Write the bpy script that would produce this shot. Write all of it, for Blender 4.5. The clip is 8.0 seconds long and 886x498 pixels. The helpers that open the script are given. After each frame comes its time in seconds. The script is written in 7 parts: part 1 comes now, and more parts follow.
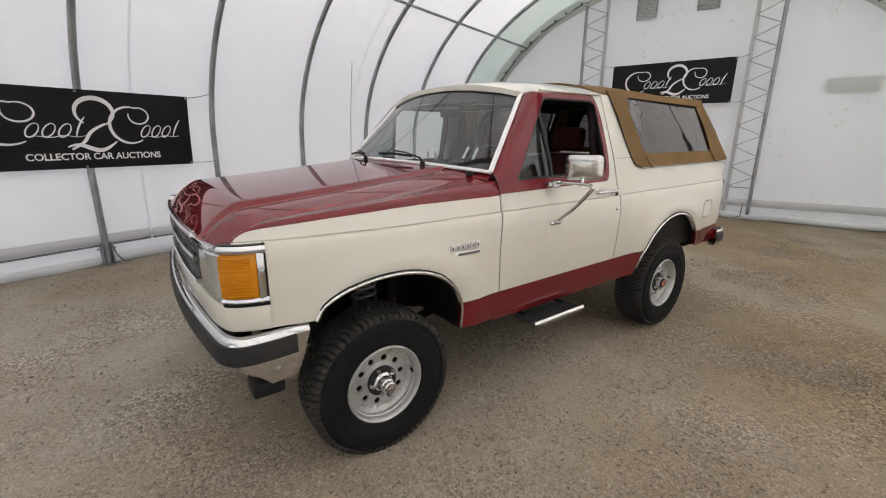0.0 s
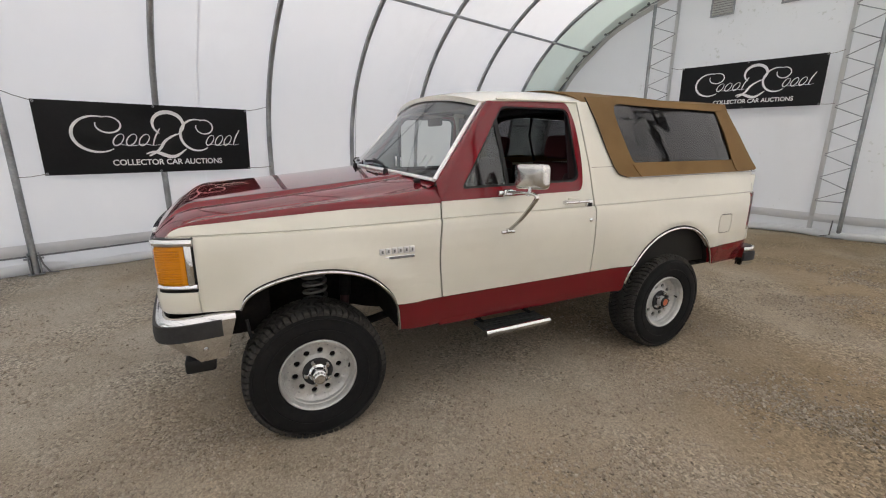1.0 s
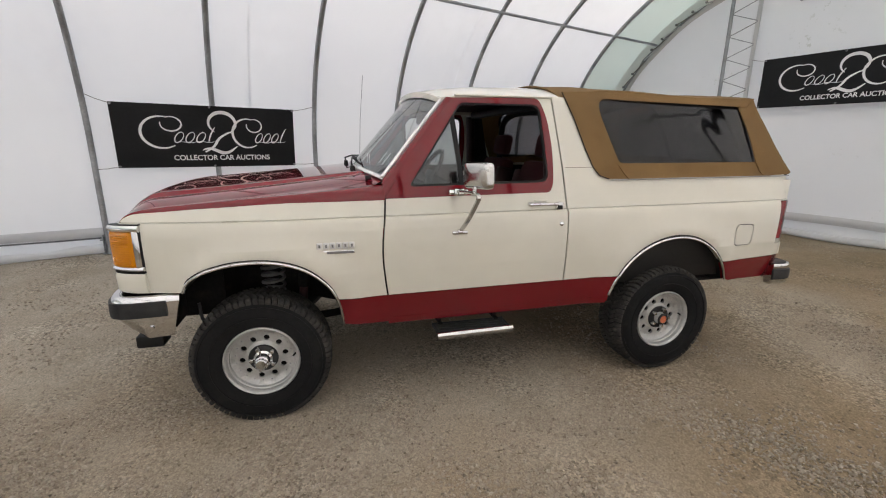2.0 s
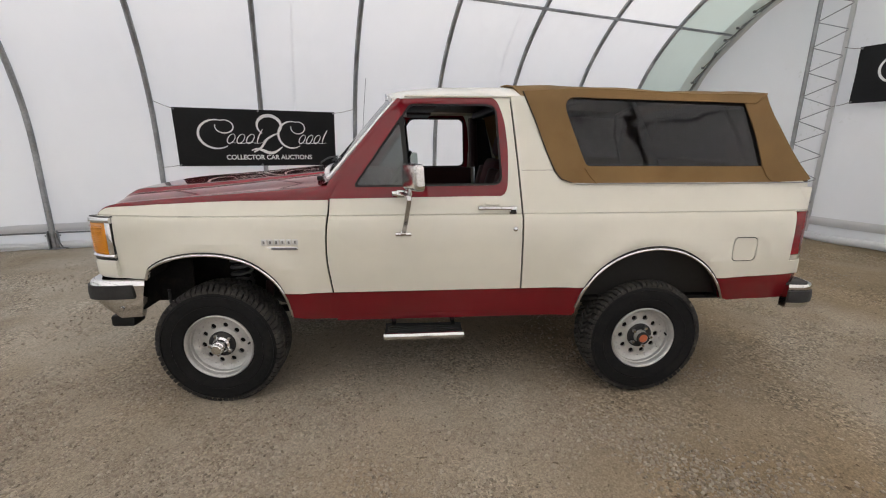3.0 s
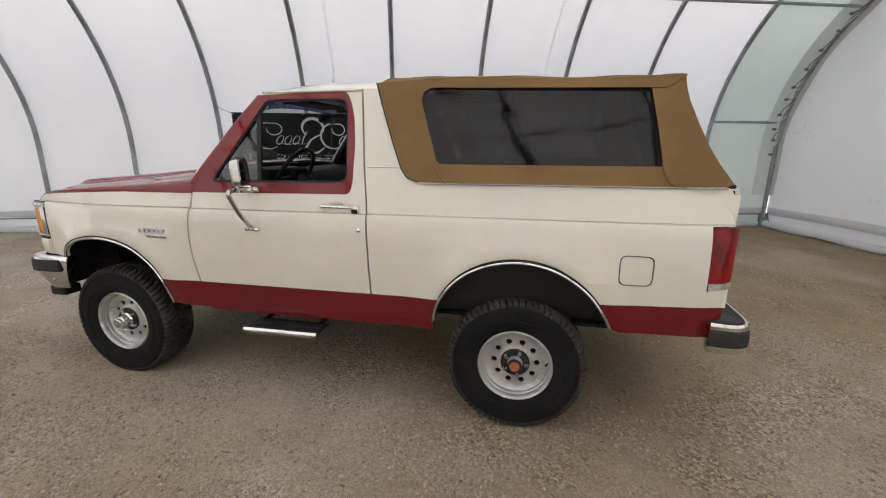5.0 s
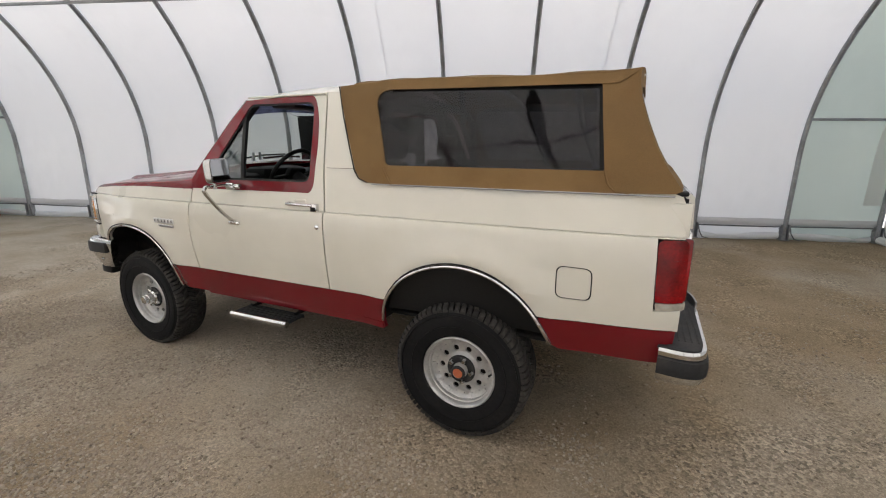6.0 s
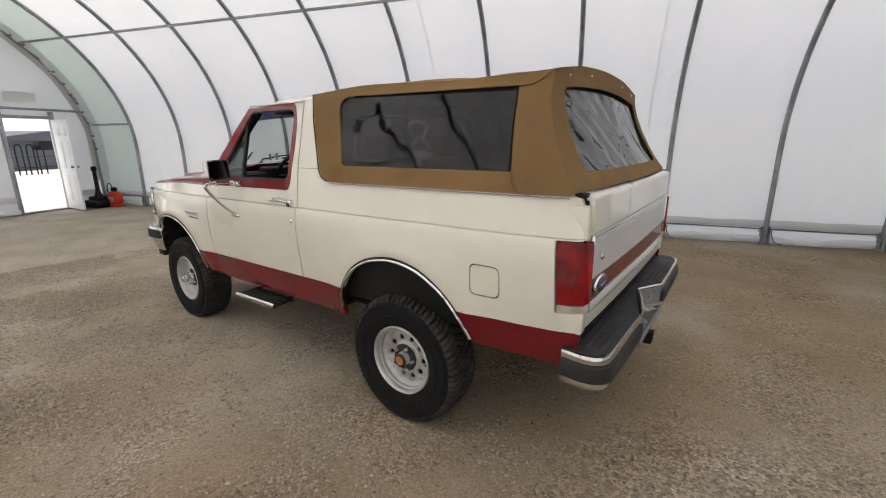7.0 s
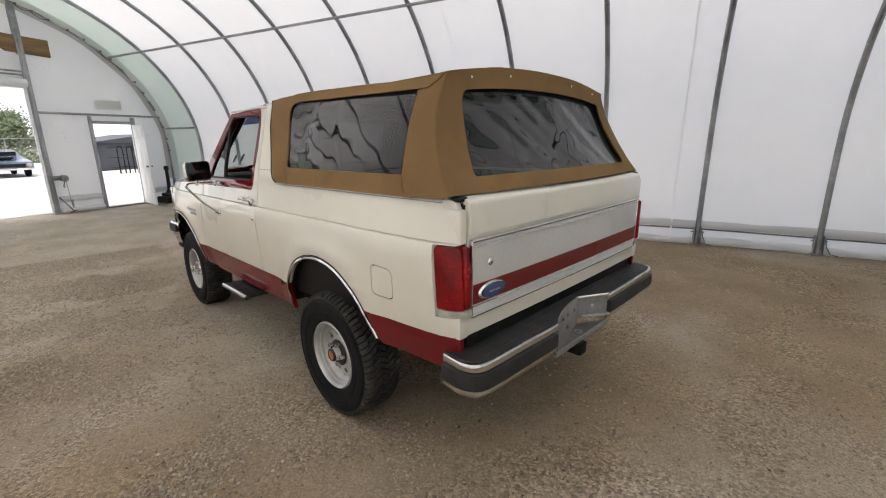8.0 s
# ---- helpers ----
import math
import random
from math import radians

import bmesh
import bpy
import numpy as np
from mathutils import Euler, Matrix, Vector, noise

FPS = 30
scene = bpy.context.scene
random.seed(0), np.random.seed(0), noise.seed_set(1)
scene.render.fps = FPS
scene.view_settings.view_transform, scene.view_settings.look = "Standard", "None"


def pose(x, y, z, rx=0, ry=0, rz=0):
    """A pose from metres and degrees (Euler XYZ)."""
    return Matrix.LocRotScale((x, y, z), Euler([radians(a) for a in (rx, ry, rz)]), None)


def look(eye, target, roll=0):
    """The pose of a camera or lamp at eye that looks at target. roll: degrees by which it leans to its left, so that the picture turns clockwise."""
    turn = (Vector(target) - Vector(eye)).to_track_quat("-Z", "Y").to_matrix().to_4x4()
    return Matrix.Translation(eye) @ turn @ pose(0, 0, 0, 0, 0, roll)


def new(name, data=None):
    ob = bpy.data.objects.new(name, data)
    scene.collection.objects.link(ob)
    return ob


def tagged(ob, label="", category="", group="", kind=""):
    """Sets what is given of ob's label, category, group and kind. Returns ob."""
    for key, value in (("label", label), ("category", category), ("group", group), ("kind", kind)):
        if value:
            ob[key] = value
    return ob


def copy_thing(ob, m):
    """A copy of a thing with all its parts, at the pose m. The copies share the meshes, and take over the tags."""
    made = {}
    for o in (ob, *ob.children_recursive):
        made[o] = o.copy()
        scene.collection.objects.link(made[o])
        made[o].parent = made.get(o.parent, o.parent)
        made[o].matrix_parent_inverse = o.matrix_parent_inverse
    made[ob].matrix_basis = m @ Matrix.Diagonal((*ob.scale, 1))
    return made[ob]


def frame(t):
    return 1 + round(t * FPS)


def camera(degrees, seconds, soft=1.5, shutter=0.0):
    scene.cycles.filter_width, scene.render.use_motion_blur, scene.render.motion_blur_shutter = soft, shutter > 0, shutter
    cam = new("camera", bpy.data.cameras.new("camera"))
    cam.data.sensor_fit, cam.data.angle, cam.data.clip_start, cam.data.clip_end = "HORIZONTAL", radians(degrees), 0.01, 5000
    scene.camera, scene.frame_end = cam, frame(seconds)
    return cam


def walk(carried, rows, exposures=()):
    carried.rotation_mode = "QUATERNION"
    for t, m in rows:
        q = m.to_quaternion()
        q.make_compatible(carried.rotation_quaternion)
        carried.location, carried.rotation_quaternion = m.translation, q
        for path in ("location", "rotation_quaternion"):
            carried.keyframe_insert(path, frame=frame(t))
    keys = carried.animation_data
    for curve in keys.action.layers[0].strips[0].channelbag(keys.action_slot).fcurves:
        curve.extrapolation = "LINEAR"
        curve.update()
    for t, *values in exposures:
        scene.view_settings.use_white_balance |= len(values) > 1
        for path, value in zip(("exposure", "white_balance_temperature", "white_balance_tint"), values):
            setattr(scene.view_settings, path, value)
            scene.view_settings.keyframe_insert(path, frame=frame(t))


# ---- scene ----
cam = camera(91.96, 8.0, soft=1.1)
PATH = [
    (0, (-2.197, -2.584, 1.527), (-1.044, -1.031, 1.017), 0.45),
    (0.5, (-1.920, -2.798, 1.521), (-0.850, -1.183, 1.024), 0.49),
    (1, (-1.585, -3.040, 1.541), (-0.755, -1.285, 1.059), 0.32),
    (1.5, (-1.227, -3.142, 1.540), (-0.530, -1.331, 1.056), 0.47),
    (2.8, (-0.315, -3.368, 1.519), (-0.145, -1.435, 1.034), 0.70),
    (3, (-0.153, -3.343, 1.544), (-0.009, -1.409, 1.058), 0.63),
    (3.5, (0.214, -3.335, 1.556), (0.249, -1.395, 1.069), 0.59),
    (4, (0.600, -3.311, 1.563), (0.430, -1.378, 1.077), 0.62),
    (4.5, (0.955, -3.157, 1.544), (0.676, -1.237, 1.057), 0.55),
    (5, (1.344, -3.088, 1.519), (0.941, -1.188, 1.041), 0.53),
    (6.3, (2.281, -2.785, 1.538), (1.384, -1.063, 1.054), 0.15),
    (6.5, (2.451, -2.749, 1.564), (1.492, -1.063, 1.076), -0.21),
    (7, (2.761, -2.589, 1.554), (1.630, -1.014, 1.063), -0.15),
    (7.5, (3.037, -2.321, 1.581), (1.775, -0.852, 1.084), -0.35),
    (8, (3.356, -2.122, 1.566), (1.995, -0.741, 1.075), -0.54),
]
walk(cam, [(t, look(eye, target, roll)) for t, eye, target, roll in PATH])

# ---------------------------------------------------------------- light
scene.view_settings.exposure = 0.98
SUN_EL, SUN_AZ = 66, -70          # height, and heading from +x towards +y
world = bpy.data.worlds.new("world")
scene.world = world
world.use_nodes = True
_n = world.node_tree.nodes
_n.clear()
_sky = _n.new("ShaderNodeTexSky")
_sky.sky_type, _sky.sun_disc = "NISHITA", False
_sky.sun_elevation, _sky.sun_rotation = radians(SUN_EL), radians(90 - SUN_AZ)
_sky.air_density, _sky.dust_density, _sky.ozone_density = 1.0, 6.0, 0.4
_bg, _wo = _n.new("ShaderNodeBackground"), _n.new("ShaderNodeOutputWorld")
_bg.inputs["Strength"].default_value = 0.14
world.node_tree.links.new(_sky.outputs[0], _bg.inputs["Color"])
world.node_tree.links.new(_bg.outputs[0], _wo.inputs["Surface"])

sun_data = bpy.data.lights.new("sun", "SUN")
sun_data.energy, sun_data.angle, sun_data.color = 1.6, radians(70), (0.968, 0.965, 0.91)
sun = new("sun", sun_data)
sun.matrix_world = look((20 * math.cos(radians(SUN_AZ)), 20 * math.sin(radians(SUN_AZ)), 20 * math.tan(radians(SUN_EL))), (0, 0, 0))


# ---------------------------------------------------------------- materials
def node_mat(name):
    m = bpy.data.materials.new(name)
    m.use_nodes = True
    nt = m.node_tree
    nt.nodes.clear()
    return m, nt, nt.nodes.new("ShaderNodeOutputMaterial")


def noise_fac(nt, scale, detail=4.0, lo=0.35, hi=0.65, coord="Object", stretch=(1, 1, 1)):
    tc, mp = nt.nodes.new("ShaderNodeTexCoord"), nt.nodes.new("ShaderNodeMapping")
    mp.inputs["Scale"].default_value = stretch
    nz, mr = nt.nodes.new("ShaderNodeTexNoise"), nt.nodes.new("ShaderNodeMapRange")
    nz.inputs["Scale"].default_value, nz.inputs["Detail"].default_value = scale, detail
    mr.inputs["From Min"].default_value, mr.inputs["From Max"].default_value = lo, hi
    nt.links.new(tc.outputs[coord], mp.inputs[0])
    nt.links.new(mp.outputs[0], nz.inputs["Vector"])
    nt.links.new(nz.outputs["Fac"], mr.inputs["Value"])
    return mr.outputs[0]


def mix_col(nt, fac, a, b, mode="MIX"):
    mx = nt.nodes.new("ShaderNodeMix")
    mx.data_type, mx.blend_type = "RGBA", mode
    for sock, v in ((mx.inputs[0], fac), (mx.inputs[6], a), (mx.inputs[7], b)):
        if isinstance(v, (int, float)):
            sock.default_value = v
        elif isinstance(v, tuple):
            sock.default_value = (*v, 1)
        else:
            nt.links.new(v, sock)
    return mx.outputs[2]


def scaled(c, k):
    return tuple(min(1.0, v * k) for v in c)


def mat(name, base, rough=0.5, metal=0.0, vary=0.12, big=1.5, fine=60.0, bump=0.0, bump_scale=0.0, coat=0.0, trans=0.0, dirt=None, dirt_amount=0.0, rough_vary=0.08, spec=0.5, stretch=(1, 1, 1), ior=1.45):
    """A surface with colour variation at two scales, roughness variation, fine relief and optional dirt stains."""
    m, nt, out = node_mat(name)
    bs = nt.nodes.new("ShaderNodeBsdfPrincipled")
    f1 = noise_fac(nt, big, 5.0, stretch=stretch)
    f2 = noise_fac(nt, fine, 3.0, stretch=stretch)
    c = mix_col(nt, f1, scaled(base, 1 - vary), scaled(base, 1 + vary))
    c = mix_col(nt, f2, c, mix_col(nt, 1.0, c, scaled((1, 1, 1), 1 - vary * 0.8), "MULTIPLY"))
    if dirt:
        fd = noise_fac(nt, big * 2.7, 6.0, 0.52, 0.75)
        mu = nt.nodes.new("ShaderNodeMath")
        mu.operation = "MULTIPLY"
        mu.inputs[1].default_value = dirt_amount
        nt.links.new(fd, mu.inputs[0])
        c = mix_col(nt, mu.outputs[0], c, dirt)
    nt.links.new(c, bs.inputs["Base Color"])
    mr = nt.nodes.new("ShaderNodeMapRange")
    mr.inputs["To Min"].default_value, mr.inputs["To Max"].default_value = max(0.02, rough - rough_vary), min(1, rough + rough_vary)
    nt.links.new(f1, mr.inputs["Value"])
    nt.links.new(mr.outputs[0], bs.inputs["Roughness"])
    bs.inputs["Metallic"].default_value = metal
    bs.inputs["Coat Weight"].default_value = coat
    bs.inputs["Coat Roughness"].default_value = 0.035
    bs.inputs["Transmission Weight"].default_value = trans
    bs.inputs["Specular IOR Level"].default_value = spec
    bs.inputs["IOR"].default_value = ior
    if bump:
        bp = nt.nodes.new("ShaderNodeBump")
        bp.inputs["Strength"].default_value, bp.inputs["Distance"].default_value = 1.0, bump
        nt.links.new(noise_fac(nt, bump_scale or fine, 4.0, 0.2, 0.8, stretch=stretch), bp.inputs["Height"])
        nt.links.new(bp.outputs[0], bs.inputs["Normal"])
    nt.links.new(bs.outputs[0], out.inputs["Surface"])
    return m


def fabric_mat(name, front, through_col, share, mould=False):
    """Woven tent cloth: part of the daylight scatters through it."""
    m, nt, out = node_mat(name)
    f1, f2 = noise_fac(nt, 0.5, 5.0), noise_fac(nt, 5.0, 6.0, stretch=(1, 1, 0.6))
    a = mix_col(nt, f1, scaled(front, 0.95), front)
    a = mix_col(nt, f2, a, scaled(front, 0.965))
    b = mix_col(nt, f1, scaled(through_col, 0.93), through_col)
    b = mix_col(nt, f2, b, scaled(through_col, 0.975))
    if mould:
        # sparse grey mould specks in a few patches
        spot, where = noise_fac(nt, 16.0, 5.0, 0.60, 0.68), noise_fac(nt, 0.9, 2.0, 0.60, 0.68)
        both = nt.nodes.new("ShaderNodeMath")
        both.operation = "MULTIPLY"
        nt.links.new(spot, both.inputs[0])
        nt.links.new(where, both.inputs[1])
        a = mix_col(nt, both.outputs[0], a, (0.66, 0.67, 0.65))
        b = mix_col(nt, both.outputs[0], b, (0.66, 0.67, 0.65))
    d, tr, mx = nt.nodes.new("ShaderNodeBsdfDiffuse"), nt.nodes.new("ShaderNodeBsdfTranslucent"), nt.nodes.new("ShaderNodeMixShader")
    mx.inputs[0].default_value = share
    nt.links.new(a, d.inputs["Color"])
    nt.links.new(b, tr.inputs["Color"])
    bp = nt.nodes.new("ShaderNodeBump")
    bp.inputs["Strength"].default_value, bp.inputs["Distance"].default_value = 0.5, 0.012
    nt.links.new(noise_fac(nt, 1.6, 3.0, 0.2, 0.8), bp.inputs["Height"])
    nt.links.new(bp.outputs[0], d.inputs["Normal"])
    nt.links.new(d.outputs[0], mx.inputs[1])
    nt.links.new(tr.outputs[0], mx.inputs[2])
    nt.links.new(mx.outputs[0], out.inputs["Surface"])
    return m


def ground_mat():
    m, nt, out = node_mat("gravel_ground")
    bs = nt.nodes.new("ShaderNodeBsdfPrincipled")
    # grey crushed stone towards the west end, tan packed dirt towards the east
    tc = nt.nodes.new("ShaderNodeTexCoord")
    sx, west, both = nt.nodes.new("ShaderNodeSeparateXYZ"), nt.nodes.new("ShaderNodeMapRange"), nt.nodes.new("ShaderNodeMath")
    nt.links.new(tc.outputs["Object"], sx.inputs[0])
    nt.links.new(sx.outputs["X"], west.inputs["Value"])
    west.inputs["From Min"].default_value, west.inputs["From Max"].default_value = -3.2, 1.2
    west.inputs["To Min"].default_value, west.inputs["To Max"].default_value = 0.55, -0.45
    both.use_clamp = True
    nt.links.new(noise_fac(nt, 0.45, 5.0, 0.38, 0.62), both.inputs[0])
    nt.links.new(west.outputs[0], both.inputs[1])
    f1 = noise_fac(nt, 1.7, 6.0, 0.35, 0.68)
    c = mix_col(nt, both.outputs[0], (0.312, 0.243, 0.162), (0.430, 0.385, 0.320))
    c = mix_col(nt, f1, c, mix_col(nt, 1.0, c, (0.80, 0.78, 0.74), "MULTIPLY"))
    cells = []
    for scale in (62.0, 130.0):
        vo = nt.nodes.new("ShaderNodeTexVoronoi")
        vo.inputs["Scale"].default_value = scale
        nt.links.new(tc.outputs["Object"], vo.inputs["Vector"])
        bw, mr = nt.nodes.new("ShaderNodeRGBToBW"), nt.nodes.new("ShaderNodeMapRange")
        mr.inputs["To Min"].default_value, mr.inputs["To Max"].default_value = 0.36, 1.62
        nt.links.new(vo.outputs["Color"], bw.inputs[0])
        nt.links.new(bw.outputs[0], mr.inputs["Value"])
        cells.append((vo, mr))
    patch = noise_fac(nt, 1.1, 6.0, 0.47, 0.60)
    blend = nt.nodes.new("ShaderNodeMapRange")
    blend.inputs["To Min"].default_value, blend.inputs["To Max"].default_value = 0.08, 0.9
    nt.links.new(patch, blend.inputs["Value"])
    c = mix_col(nt, 0.45, c, mix_col(nt, 1.0, c, cells[1][1].outputs[0], "MULTIPLY"))
    c = mix_col(nt, blend.outputs[0], c, mix_col(nt, 1.0, c, cells[0][1].outputs[0], "MULTIPLY"))
    fine = noise_fac(nt, 190.0, 4.0, 0.3, 0.7)
    c = mix_col(nt, fine, mix_col(nt, 1.0, c, (0.70, 0.69, 0.67), "MULTIPLY"), c)
    specks = noise_fac(nt, 34.0, 3.0, 0.66, 0.70)
    c = mix_col(nt, specks, c, mix_col(nt, 1.0, c, (0.50, 0.47, 0.43), "MULTIPLY"))
    nt.links.new(c, bs.inputs["Base Color"])
    bs.inputs["Roughness"].default_value, bs.inputs["Specular IOR Level"].default_value = 0.95, 0.2
    b1, b2 = nt.nodes.new("ShaderNodeBump"), nt.nodes.new("ShaderNodeBump")
    b1.inputs["Distance"].default_value = 0.008
    b2.inputs["Distance"].default_value, b2.inputs["Strength"].default_value = 0.012, 0.5
    b1.invert = True
    nt.links.new(blend.outputs[0], b1.inputs["Strength"])
    nt.links.new(cells[0][0].outputs["Distance"], b1.inputs["Height"])
    nt.links.new(noise_fac(nt, 9.0, 8.0, 0.2, 0.8), b2.inputs["Height"])
    nt.links.new(b1.outputs[0], b2.inputs["Normal"])
    nt.links.new(b2.outputs[0], bs.inputs["Normal"])
    nt.links.new(bs.outputs[0], out.inputs["Surface"])
    return m


def stone_mat():
    m, nt, out = node_mat("gravel_stone")
    bs = nt.nodes.new("ShaderNodeBsdfPrincipled")
    g, cr = nt.nodes.new("ShaderNodeNewGeometry"), nt.nodes.new("ShaderNodeValToRGB")
    e = cr.color_ramp.elements
    e[0].color, e[1].color = (0.10, 0.08, 0.06, 1), (0.46, 0.405, 0.325, 1)
    mid = e.new(0.55)
    mid.color = (0.31, 0.262, 0.20, 1)
    nt.links.new(g.outputs["Random Per Island"], cr.inputs[0])
    nt.links.new(mix_col(nt, noise_fac(nt, 90.0), cr.outputs[0], (0.30, 0.25, 0.19)), bs.inputs["Base Color"])
    bs.inputs["Roughness"].default_value = 0.9
    nt.links.new(bs.outputs[0], out.inputs["Surface"])
    return m


def glass_mat(name, tint, rough=0.0, wrinkle=0.0, face=0.08):
    """Thin pane: tinted see-through with a mirror sheen, face seen square on, that grows at grazing angles."""
    m, nt, out = node_mat(name)
    tr, gl, mx = nt.nodes.new("ShaderNodeBsdfTransparent"), nt.nodes.new("ShaderNodeBsdfGlossy"), nt.nodes.new("ShaderNodeMixShader")
    lw, pw, mr = nt.nodes.new("ShaderNodeLayerWeight"), nt.nodes.new("ShaderNodeMath"), nt.nodes.new("ShaderNodeMapRange")
    lw.inputs["Blend"].default_value = 0.5
    pw.operation = "POWER"
    pw.inputs[1].default_value = 4.0
    mr.inputs["To Min"].default_value, mr.inputs["To Max"].default_value = face, 1.0
    gl.inputs["Roughness"].default_value = rough
    tr.inputs["Color"].default_value = (*tint, 1)
    if wrinkle:
        bp = nt.nodes.new("ShaderNodeBump")
        bp.inputs["Strength"].default_value, bp.inputs["Distance"].default_value = 1.0, wrinkle
        nt.links.new(noise_fac(nt, 2.2, 1.0, 0.2, 0.8, stretch=(1.0, 1.6, 2.2)), bp.inputs["Height"])
        nt.links.new(bp.outputs[0], gl.inputs["Normal"])
        nt.links.new(bp.outputs[0], lw.inputs["Normal"])
    nt.links.new(lw.outputs["Facing"], pw.inputs[0])
    nt.links.new(pw.outputs[0], mr.inputs["Value"])
    nt.links.new(mr.outputs[0], mx.inputs[0])
    nt.links.new(tr.outputs[0], mx.inputs[1])
    nt.links.new(gl.outputs[0], mx.inputs[2])
    nt.links.new(mx.outputs[0], out.inputs["Surface"])
    return m


M_GROUND, M_STONE = ground_mat(), stone_mat()
M_WHITE_CLOTH = fabric_mat("white_tent_cloth", (0.87, 0.87, 0.86), (0.86, 0.86, 0.86), 0.43)
M_GREEN_CLOTH = fabric_mat("greenish_tent_cloth", (0.60, 0.655, 0.61), (0.50, 0.575, 0.52), 0.42)
M_WALL_CLOTH = fabric_mat("end_wall_cloth", (0.85, 0.86, 0.87), (0.80, 0.81, 0.82), 0.41, True)
M_SEAM = fabric_mat("cloth_seam", (0.70, 0.70, 0.70), (0.5, 0.5, 0.5), 0.4)
M_OVERLAP = fabric_mat("cloth_overlap", (0.86, 0.86, 0.86), (0.90, 0.90, 0.90), 0.85)
M_STEEL = mat("galvanised_steel", (0.36, 0.37, 0.38), 0.48, 0.75, 0.22, 3.0, 40.0, dirt=(0.2, 0.16, 0.12), dirt_amount=0.3)
M_DARK_STEEL = mat("dull_steel", (0.20, 0.20, 0.20), 0.6, 0.6, 0.25, 5.0, 50.0)
M_BANNER = mat("black_vinyl_banner", (0.009, 0.009, 0.010), 0.55, 0.0, 0.2, 2.0, 30.0, bump=0.010, bump_scale=2.2, spec=0.25)
M_PRINT = mat("white_print", (0.78, 0.78, 0.78), 0.55, vary=0.04)
M_ROPE = mat("grey_rope", (0.20, 0.18, 0.15), 0.9, vary=0.25, fine=200)
M_CREAM = mat("cream_paint", (0.640, 0.620, 0.538), 0.30, 0.0, 0.03, 0.9, 8.0, coat=0.95, rough_vary=0.05, spec=0.15)
M_RED = mat("maroon_paint", (0.152, 0.0065, 0.0115), 0.40, 0.0, 0.06, 1.2, 9.0, coat=1.0, rough_vary=0.05, spec=0.0)
M_CHROME = mat("chrome", (0.72, 0.72, 0.72), 0.09, 1.0, 0.05, 2.0, 30.0, rough_vary=0.05)
M_SATIN = mat("brushed_aluminium", (0.62, 0.62, 0.61), 0.38, 0.35, 0.06, 2.0, 60.0)
M_RUBBER = mat("black_rubber", (0.018, 0.018, 0.019), 0.62, vary=0.3, big=4.0, fine=70.0, bump=0.0008, dirt=(0.07, 0.06, 0.05), dirt_amount=0.35)
M_TYRE = mat("tyre_rubber", (0.010, 0.010, 0.0105), 0.72, vary=0.3, big=5.0, fine=60.0, bump=0.001, dirt=(0.035, 0.031, 0.027), dirt_amount=0.3, spec=0.2)
M_TREAD = mat("dusty_tread_rubber", (0.042, 0.040, 0.037), 0.9, vary=0.3, big=7.0, fine=80.0, bump=0.0012, dirt=(0.09, 0.078, 0.065), dirt_amount=0.45, spec=0.2)
M_BLACK = mat("black_plastic", (0.010, 0.010, 0.010), 0.5, vary=0.2, spec=0.3)
M_UNDER = mat("dusty_black_underbody", (0.011, 0.010, 0.0095), 0.85, vary=0.4, big=6.0, dirt=(0.045, 0.035, 0.026), dirt_amount=0.3, spec=0.15)
M_ALLOY = mat("cast_aluminium_wheel", (0.50, 0.50, 0.485), 0.38, 0.45, 0.14, 6.0, 90.0, dirt=(0.25, 0.22, 0.18), dirt_amount=0.25)
M_CANVAS = mat("tan_canvas", (0.192, 0.118, 0.050), 0.85, 0.0, 0.13, 2.2, 240.0, bump=0.0012, bump_scale=300.0, spec=0.2, dirt=(0.14, 0.075, 0.025), dirt_amount=0.45)
M_VINYL = glass_mat("tinted_vinyl_window", (0.105, 0.104, 0.108), 0.02, 0.0, 0.042)
M_VINYL_SIDE = glass_mat("tinted_vinyl_side_window", (0.34, 0.335, 0.34), 0.02, 0.0, 0.034)
M_GLASS = glass_mat("windscreen_glass", (0.58, 0.63, 0.61), 0.0, 0.0, 0.09)
M_VENT = glass_mat("grey_side_glass", (0.50, 0.54, 0.54), 0.0, 0.0, 0.08)
M_AMBER = mat("amber_lens", (0.56, 0.205, 0.002), 0.16, vary=0.10, big=7.0, fine=90.0, coat=0.6, bump=0.001, bump_scale=60.0)
M_REDLENS = mat("red_lens", (0.24, 0.004, 0.006), 0.2, vary=0.4, big=8.0, fine=90.0, coat=0.25, spec=0.3)
M_CLEARLENS = mat("clear_lens", (0.42, 0.40, 0.34), 0.12, vary=0.2, big=14.0, coat=0.6)
M_SHELL = mat("dulled_chrome", (0.60, 0.59, 0.57), 0.20, 1.0, 0.08, 9.0, 60.0, dirt=(0.3, 0.28, 0.25), dirt_amount=0.2)
M_JOINT = mat("joint_sealer", (0.20, 0.175, 0.14), 0.8)
M_HEADLENS = mat("headlamp_lens", (0.40, 0.40, 0.37), 0.12, 0.2, vary=0.08, big=14.0, fine=60.0, coat=0.8)
M_SEAT = mat("maroon_cloth", (0.055, 0.007, 0.010), 0.9, vary=0.2, fine=150.0)
M_TRIMRED = mat("maroon_vinyl", (0.03, 0.006, 0.007), 0.6, vary=0.2)
M_BLUE = mat("blue_enamel", (0.025, 0.05, 0.16), 0.25, coat=0.6)
M_ORANGE = mat("orange_cap", (0.45, 0.12, 0.05), 0.45)


